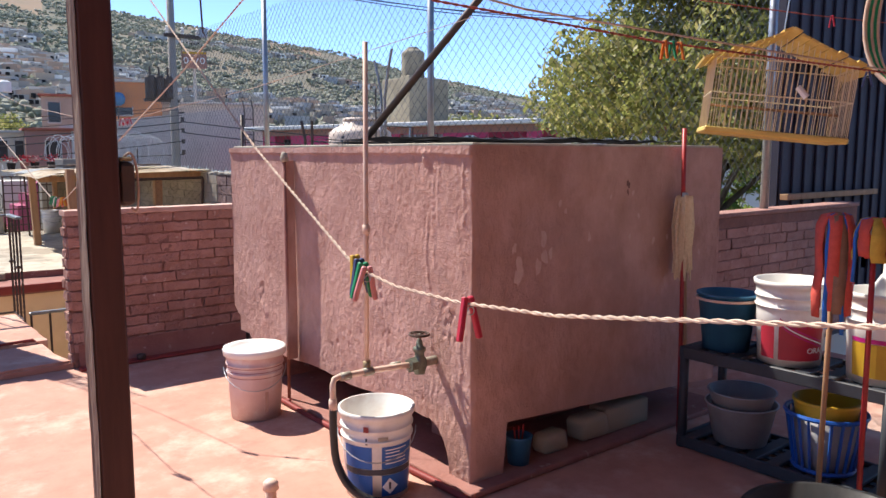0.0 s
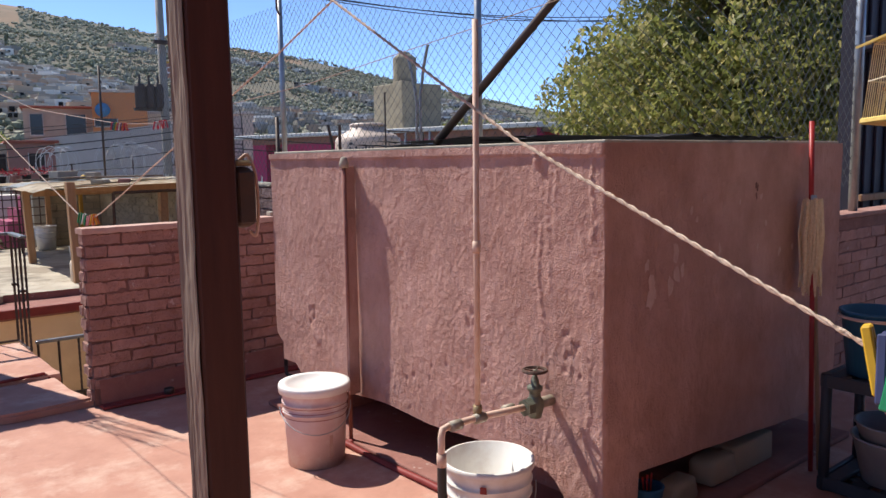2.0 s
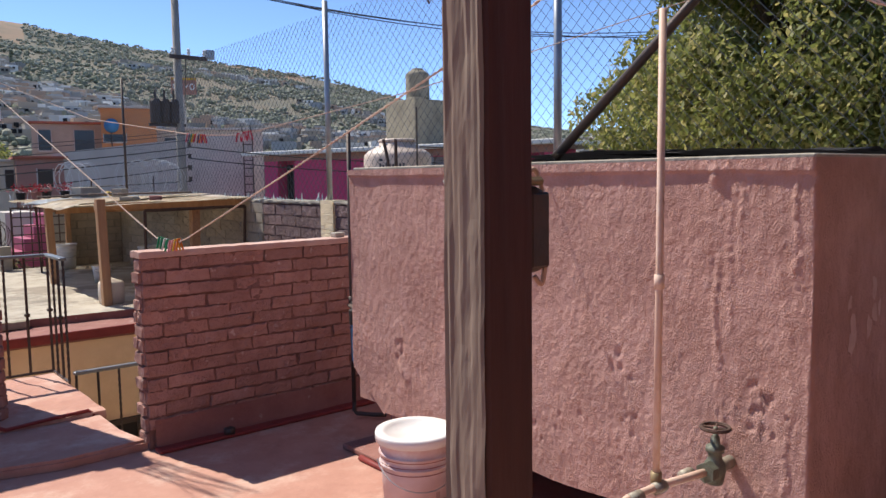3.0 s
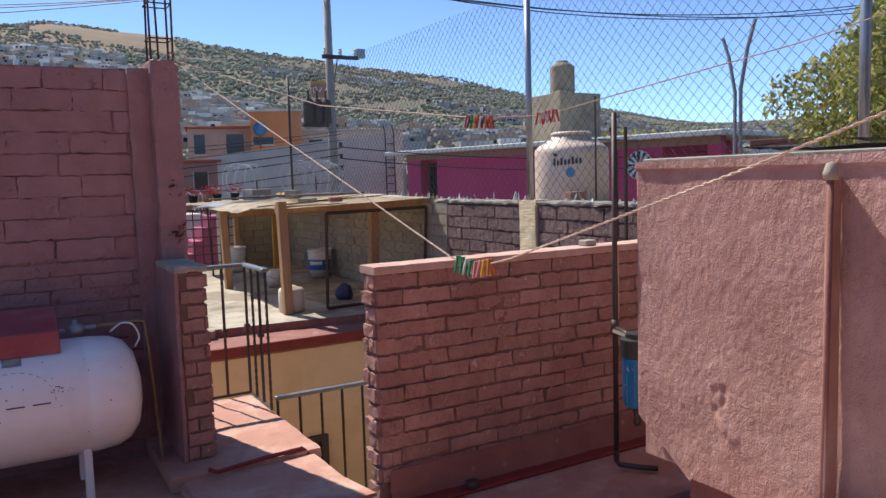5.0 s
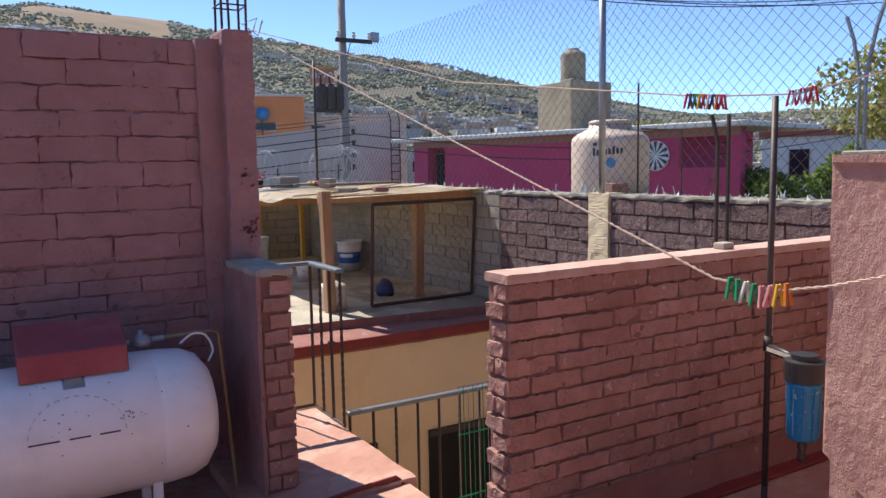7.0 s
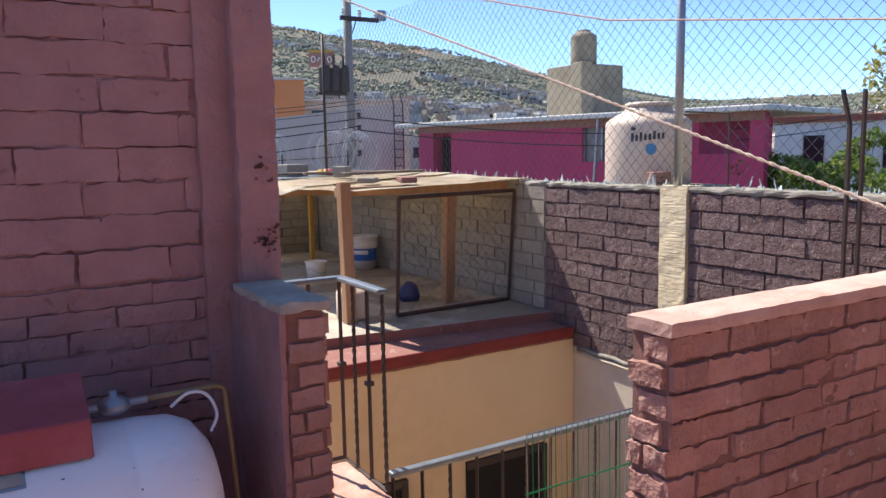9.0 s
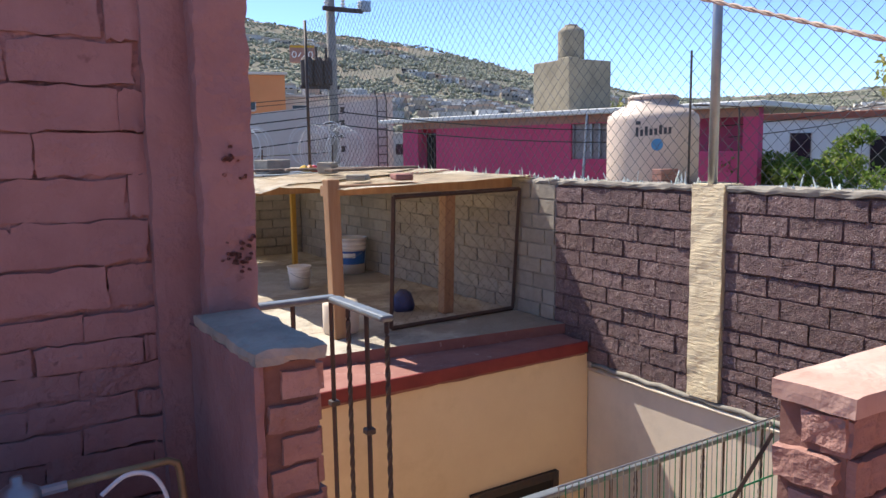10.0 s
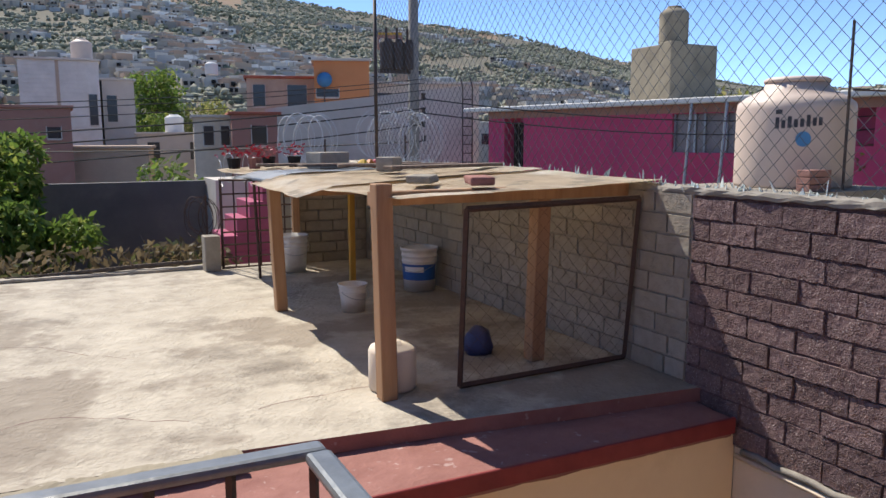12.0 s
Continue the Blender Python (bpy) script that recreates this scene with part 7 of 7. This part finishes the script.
def pail(at, r0, r1, h, material, label, rim=None):
    o = thing("pail", at, label, "bucket", "household pails")
    part("body", lathe([(0, 0.003), (r0, 0), (r1, h * .96), (r1 + .008, h * .97), (r1 + .008, h), (r1 - .004, h), (r0 - .005, 0.01), (0, 0.01)], 32), material, o, smooth=True)
    if rim:
        part("rim_band", T([((r1 + .006) * math.cos(a), (r1 + .006) * math.sin(a), h * .9) for a in [2 * math.pi * i / 32 for i in range(32)]], 0.007, 6, closed=True), rim, o)
    return o


pail((SX + 0.15, 1.965, SZ), 0.105, 0.135, 0.27, M_tealplastic, "teal blue plastic bucket with tan rim band", M_pvc)
pail((SX + 0.30, 1.80, SZ), 0.075, 0.10, 0.25, M_tealplastic, "dark blue pail behind the bucket")
pail((SX + 0.17, 1.88, 0.06), 0.12, 0.16, 0.19, M_greyplastic, "stained grey plastic basin on the lower tier")
pail((SX + 0.17, 1.88, 0.15), 0.11, 0.15, 0.16, M_greyplastic, "grey plastic basin nested in another")
basket = thing("laundry_basket", (SX + 0.16, 1.48, 0.06), "blue slatted plastic basket holding a yellow tub", "basket")
for k in range(22):
    a = 2 * math.pi * k / 22
    part("slat", T([(0.12 * math.cos(a), 0.12 * math.sin(a), 0.01), (0.16 * math.cos(a), 0.16 * math.sin(a), 0.25)], 0.007, 4), M_basketblue, basket)
for r, z in ((0.122, 0.01), (0.163, 0.25)):
    part("hoop", T([(r * math.cos(t), r * math.sin(t), z) for t in [2 * math.pi * i / 32 for i in range(32)]], 0.010, 6, closed=True), M_basketblue, basket)
part("liner", lathe([(0, 0), (0.105, 0), (0.14, 0.24), (0.135, 0.24), (0.1, 0.01), (0, 0.01)], 28), M_greyplastic, basket, smooth=True)
ytub = thing("yellow_tub", (SX + 0.16, 1.48, 0.08), "yellow plastic tub inside the blue basket", "tub")
part("tub", lathe([(0, 0), (0.09, 0), (0.132, 0.27), (0.138, 0.275), (0.138, 0.29), (0.126, 0.29), (0.085, 0.01), (0, 0.01)], 28), M_yellow, ytub, smooth=True)
tub = thing("rubber_tub", (2.72, 1.15, 0.001), "large round black rubber tub on the floor", "tub")
part("tub", lathe([(0, 0), (0.27, 0), (0.31, 0.11), (0.325, 0.115), (0.325, 0.13), (0.30, 0.13), (0.26, 0.015), (0, 0.012)], 40), M_black, tub, smooth=True)


def mop(foot, head, strands, handle, label, length=0.36, n=26, seed=1, spread=0.05):
    o = thing("mop", foot, label, "mop", "mops")
    h = Vector(head) - Vector(foot)
    part("handle", T([(0, 0, 0), h], 0.011, 8), handle, o, smooth=True)
    rg = random.Random(seed)
    for j, m_ in enumerate(strands):
        bm = bmesh.new()
        for k in range(max(3, n // len(strands))):
            a = 2 * math.pi * rg.random()
            s = spread * rg.uniform(.5, 1)
            p = h + Vector((0, 0, -0.02 + 0.02 * rg.random()))
            ln = length * rg.uniform(.75, 1.05)
            d = Vector((math.cos(a) * s, math.sin(a) * s, 0))
            tube(bm, [p, p + d * .9 + Vector((0, 0, 0.025)), p + d * 1.2 + Vector((0, 0, -ln * .35)), p + d + Vector((0, 0, -ln * .7)), p + d * rg.uniform(.7, 1.2) + Vector((0, 0, -ln))], 0.006 if len(strands) == 1 else 0.0085, 5)
        tagged(part("yarn_head", bm, m_, o), kind="stuff")
    part("ferrule", T([h * .97, h * 1.03], 0.018, 8), M_galv, o)
    return o


mop((3.34, 2.22, 0.001), (3.42, 2.29, 1.19), (M_mop,), M_redstick, "upturned mop with cream yarn leaning on the cistern", 0.38, 70, 2, 0.045)
hnd = thing("broom_stick", (3.405, 2.285, 1.0), "red broom handle rising beside the mop", "stick")
part("stick", T([(0, 0, 0), (0.03, 0.03, 0.55)], 0.012, 8), M_redstick, hnd, smooth=True)
stk = thing("wooden_stick", (3.375, 2.20, 0.001), "thin wooden stick leaning beside the mop", "stick")
part("stick", T([(0, 0, 0), (0.03, 0.06, 0.82)], 0.010, 8), M_wood, stk, smooth=True)


def cloth_mop(foot, head, strips, handle, label):
    """Upturned mop with folded cloth strips hanging over its head."""
    o = thing("mop", foot, label, "mop", "mops")
    h = Vector(head) - Vector(foot)
    part("handle", T([(0, 0, 0), h], 0.011, 8), handle, o, smooth=True)
    rg = random.Random(int(head[1] * 1000))
    for colour, a, wide, long in strips:
        d, s = Vector((math.cos(radians(a)), math.sin(radians(a)), 0)), Vector((-math.sin(radians(a)), math.cos(radians(a)), 0))
        bm = bmesh.new()
        prev = None
        spine = [(0.0, 0.012), (0.022, 0.034), (0.048, 0.028), (0.062, -0.01), (0.064, -0.25 * long), (0.060, -0.5 * long), (0.066, -0.75 * long), (0.062, -long)]
        for k, (r, z) in enumerate(spine):
            c = h + d * (r + rg.uniform(-.004, .004)) + s * rg.uniform(-.006, .006) + Vector((0, 0, z))
            t = s * wide * (0.6 if k == 0 else rg.uniform(.85, 1.05)) / 2
            n = (d if k > 2 else Vector((0, 0, 1))) * 0.004
            mid = n * 2.0
            ring = [bm.verts.new(c + q) for q in (-t + n, mid, t + n, t - n, -n * 0.2, -t - n)]
            if prev:
                for i in range(6):
                    bm.faces.new((prev[i], prev[(i + 1) % 6], ring[(i + 1) % 6], ring[i]))
            else:
                bm.faces.new(ring[::-1])
            prev = ring
        bm.faces.new(prev)
        bmesh.ops.recalc_face_normals(bm, faces=bm.faces[:])
        part("cloth_strip", bm, M_cloth[colour], o, smooth=True)
    part("ferrule", T([h * .97, h * 1.01], 0.018, 8), M_galv, o)


cloth_mop((3.03, 1.36, 0.001), (3.0, 1.34, 1.16), [("red", 150, 0.045, 0.36), ("blue", 185, 0.018, 0.40), ("red", 200, 0.045, 0.33), ("brown", 222, 0.05, 0.34), ("red", 258, 0.045, 0.35), ("blue", 240, 0.014, 0.42), ("red", 300, 0.04, 0.30), ("brown", 30, 0.05, 0.33), ("red", 80, 0.05, 0.34), ("blue", 280, 0.014, 0.26)], M_wood, "upturned cloth mop with red, brown and blue strips")
cloth_mop((3.12, 1.24, 0.001), (3.0, 1.20, 1.15), [("red", 170, 0.045, 0.10), ("ochre", 215, 0.05, 0.12), ("red", 255, 0.045, 0.11), ("ochre", 300, 0.05, 0.13), ("red", 30, 0.05, 0.12), ("blue", 130, 0.014, 0.2), ("ochre", 95, 0.04, 0.12)], M_redstick, "upturned cloth mop with red and yellow strips")

# unseen walls and roofs behind the walker, keeping sky light off the cistern front
tagged(link("wall_unseen_back", B(-3.4, 5.4, -2.1, -1.95, 0.001, 2.9), M_plaster), "plain red unseen wall added to close the place behind the roof terrace", "wall", kind="structure")
# Added higher wall, out of view, that only cuts sky light.
tagged(link("wall_sky_block", B(1.4, 5.4, -2.1, -1.95, 2.901, 5.4), M_plaster), "plain red unseen wall added above the back wall to block sky light", "wall", kind="structure")

# Unseen; inferred from the post it rests on, and it shades the corner.
tagged(link("roof_lean_to", B(0.45, 5.2, -2.1, 2.2, 3.2, 3.26), M_greywood), "plain board lean-to roof carried by the timber post", "roof", kind="structure")

# Added board out of view, shutting off sky light from the left.
tagged(link("roof_sky_block", B(-3.4, 0.449, -2.1, 0.6, 3.2, 3.26), M_greywood), "plain board unseen roof added beside the lean-to to block sky light", "roof", kind="structure")

# bird cage
cage = thing("bird_cage", (2.98, 1.56, 1.455), "cream wire bird cage with yellow gabled roof", "bird cage", turn=24)
cage.matrix_basis = pose(2.95, 1.61, 1.475, 0, 6, -52)
W, D, HC = 0.25, 0.16, 0.29
part("tray", B(-W - .008, W + .008, -D - .008, D + .008, 0.008, 0.03, bevel=0.005), M_cageroof, cage, "yellow plastic tray")
for s in (-1, 1):
    for k in range(26):
        x = -W + 2 * W * k / 25
        top = HC + 0.085 * (1 - abs(x) / W)
        part("wire", T([(x, s * D, 0.03), (x, s * D, top)], 0.0021, 3), M_cage, cage)
    for k in range(1, 14):
        y = -D + 2 * D * k / 14
        part("wire", T([(s * W, y, 0.03), (s * W, y, HC)], 0.0021, 3), M_cage, cage)
for z in (0.16, HC):
    part("hoop_wire", T([(-W, -D, z), (W, -D, z), (W, D, z), (-W, D, z)], 0.0028, 4, closed=True), M_cage, cage)
for s in (-1, 1):
    bm = bmesh.new()
    n = 9
    for k in range(n):
        a0, a1 = k / n, (k + 0.9) / n
        q = [(s * (W + .05) * a, y, HC + 0.115 - 0.115 * a * (W + .05) / W * .95) for a, y in ((a0, -D - .04), (a1, -D - .04), (a1, D + .04), (a0, D + .04))]
        bm.faces.new([bm.verts.new(c) for c in q])
    bmesh.ops.recalc_face_normals(bm, faces=bm.faces[:])
    bmesh.ops.solidify(bm, geom=bm.faces[:], thickness=0.008)
    part("roof_panel", bm, M_cageroof, cage, "yellow roof panel")
part("perch", T([(-W, 0, 0.12), (W, 0, 0.12)], 0.006, 6), M_wood, cage)
part("feeder", T([(0.05, -D - .012, 0.20), (0.085, -D - .02, 0.165)], 0.012, 8), M_whiteprint, cage, "white feeder tube")
part("hanger", T([(0, 0, HC + 0.12), (0, 0, 0.62), (0.02, 0, 1.2)], 0.003, 4), M_galv, cage)
hosec = thing("hose_coil", (3.55, 1.35, 1.72), "coiled green and tan garden hose hanging on the wall", "hose")
for k in range(5):
    part("loop", T([(0.01 * k, 0.17 * math.cos(t) * (1 - .05 * k), 0.26 + 0.28 * math.sin(t)) for t in [2 * math.pi * i / 28 for i in range(28)]], 0.010, 6, closed=True), M_peg["green"] if k % 2 else M_pvc, hosec, smooth=True)
part("hook", T([(0.02, 0, 0.54), (0.02, 0, 0.9), (0.3, 0, 1.3)], 0.004, 4), M_galv, hosec)


# ---- masonry pieces ----
def mortar(parent, origin, du, dv, nu, nv, out, wave, material, seed):
    """Uneven mortar bed behind the pieces, here deep, there flush with their faces."""
    bm = bmesh.new()
    s = Vector((seed, seed * 2.7, 0))
    grid_face(bm, origin, du, dv, nu, nv, lambda u, v, p: out + wave * fbm(p + s, 5.0, 3) + wave * 0.5 * fbm(p + s, 38.0, 2))
    part("mortar_bed", bm, material, parent)


mortar(wall_n, (1.22, 5.41, 0.02), (2.5, 0, 0), (0, 0, 0.99), 320, 130, 0.0008, 0.0060, M_joint, 1)
mortar(wall_w, (-1.6, 6.803, 0.02), (2.11, 0, 0), (0, 0, 2.0), 260, 260, 0.0005, 0.0105, M_tall, 2)
mortar(blockwall, (3.742, 8.99, -0.05), (0, -1.2, 0), (0, 0, 1.2), 220, 220, 0.0025, 0.0090, M_maroonjoint, 3)
mortar(blockwall, (3.742, 7.54, -0.05), (0, -2.5, 0), (0, 0, 1.2), 340, 170, 0.0025, 0.0090, M_maroonjoint, 4)
lay("brick", wall_n, (1.212, 5.424, 0), "x", 2.5, 0.105, 13, 0.245, 0.0635, 0.05, 0.007, M_brick, bevel=0.002, rough=0.0085, jitter=0.0055, seed=3, tilt=1.3)
lay("brick", wall_n, (1.226, 5.53, 0), "-y", 0.125, 0.035, 14, 0.125, 0.0625, 0.05, 0.008, M_brick, bevel=0.005, rough=0.010, jitter=0.006, seed=4)
lay("block", wall_w, (-1.6, 6.8145, 0), "x", 2.11, 1.06, 9, 0.285, 0.1035, 0.05, 0.0035, M_tall, bevel=0.0015, rough=0.012, jitter=0.0045, seed=5, tilt=1.2)
lay("brick", wall_w, (-1.6, 6.815, 0), "x", 2.11, 0.0, 15, 0.24, 0.0665, 0.05, 0.0035, M_tall, bevel=0.001, rough=0.009, jitter=0.004, seed=6, tilt=1.2)
lay("brick", pier, (0.587, 6.285, 0), "x", 0.12, 0.01, 14, 0.13, 0.063, 0.05, 0.007, M_brick, bevel=0.004, rough=0.007, jitter=0.003, seed=7)
lay("brick", pier, (0.695, 6.28, 0), "y", 0.43, 0.01, 14, 0.235, 0.063, 0.05, 0.007, M_brick, bevel=0.004, rough=0.006, seed=8)
lay("block", blockwall, (3.7585, 9.0, 0), "-y", 1.21, -0.05, 11, 0.272, 0.1005, 0.06, 0.0095, M_maroonblock, bevel=0.0015, rough=0.0055, jitter=0.004, seed=9, tilt=0.35)
lay("block", blockwall, (3.7585, 7.55, 0), "-y", 2.55, 0.40, 7, 0.272, 0.1005, 0.06, 0.0095, M_maroonblock, bevel=0.0015, rough=0.0055, jitter=0.004, seed=10, tilt=0.35)
lay("brick", blockwall, (3.7585, 7.55, 0), "-y", 1.95, -0.05, 6, 0.235, 0.065, 0.06, 0.009, M_maroonblock, bevel=0.001, rough=0.006, jitter=0.004, seed=12, tilt=0.5)
lay("block", shedwall, (3.745, 13.76, 0), "-y", 4.75, 0.175, 9, 0.275, 0.102, 0.04, 0.009, M_greyblock, bevel=0.002, rough=0.004, seed=13)
lay("block", backwall, (2.96, 13.8, 0), "x", 0.76, 0.175, 8, 0.27, 0.098, 0.04, 0.013, M_greyblock, bevel=0.002, rough=0.004, seed=14)
lay("brick", corner_wall, (3.9, 2.808, 0), "x", 2.6, 0.01, 13, 0.24, 0.066, 0.05, 0.005, M_brick, bevel=0.002, rough=0.005, seed=15)
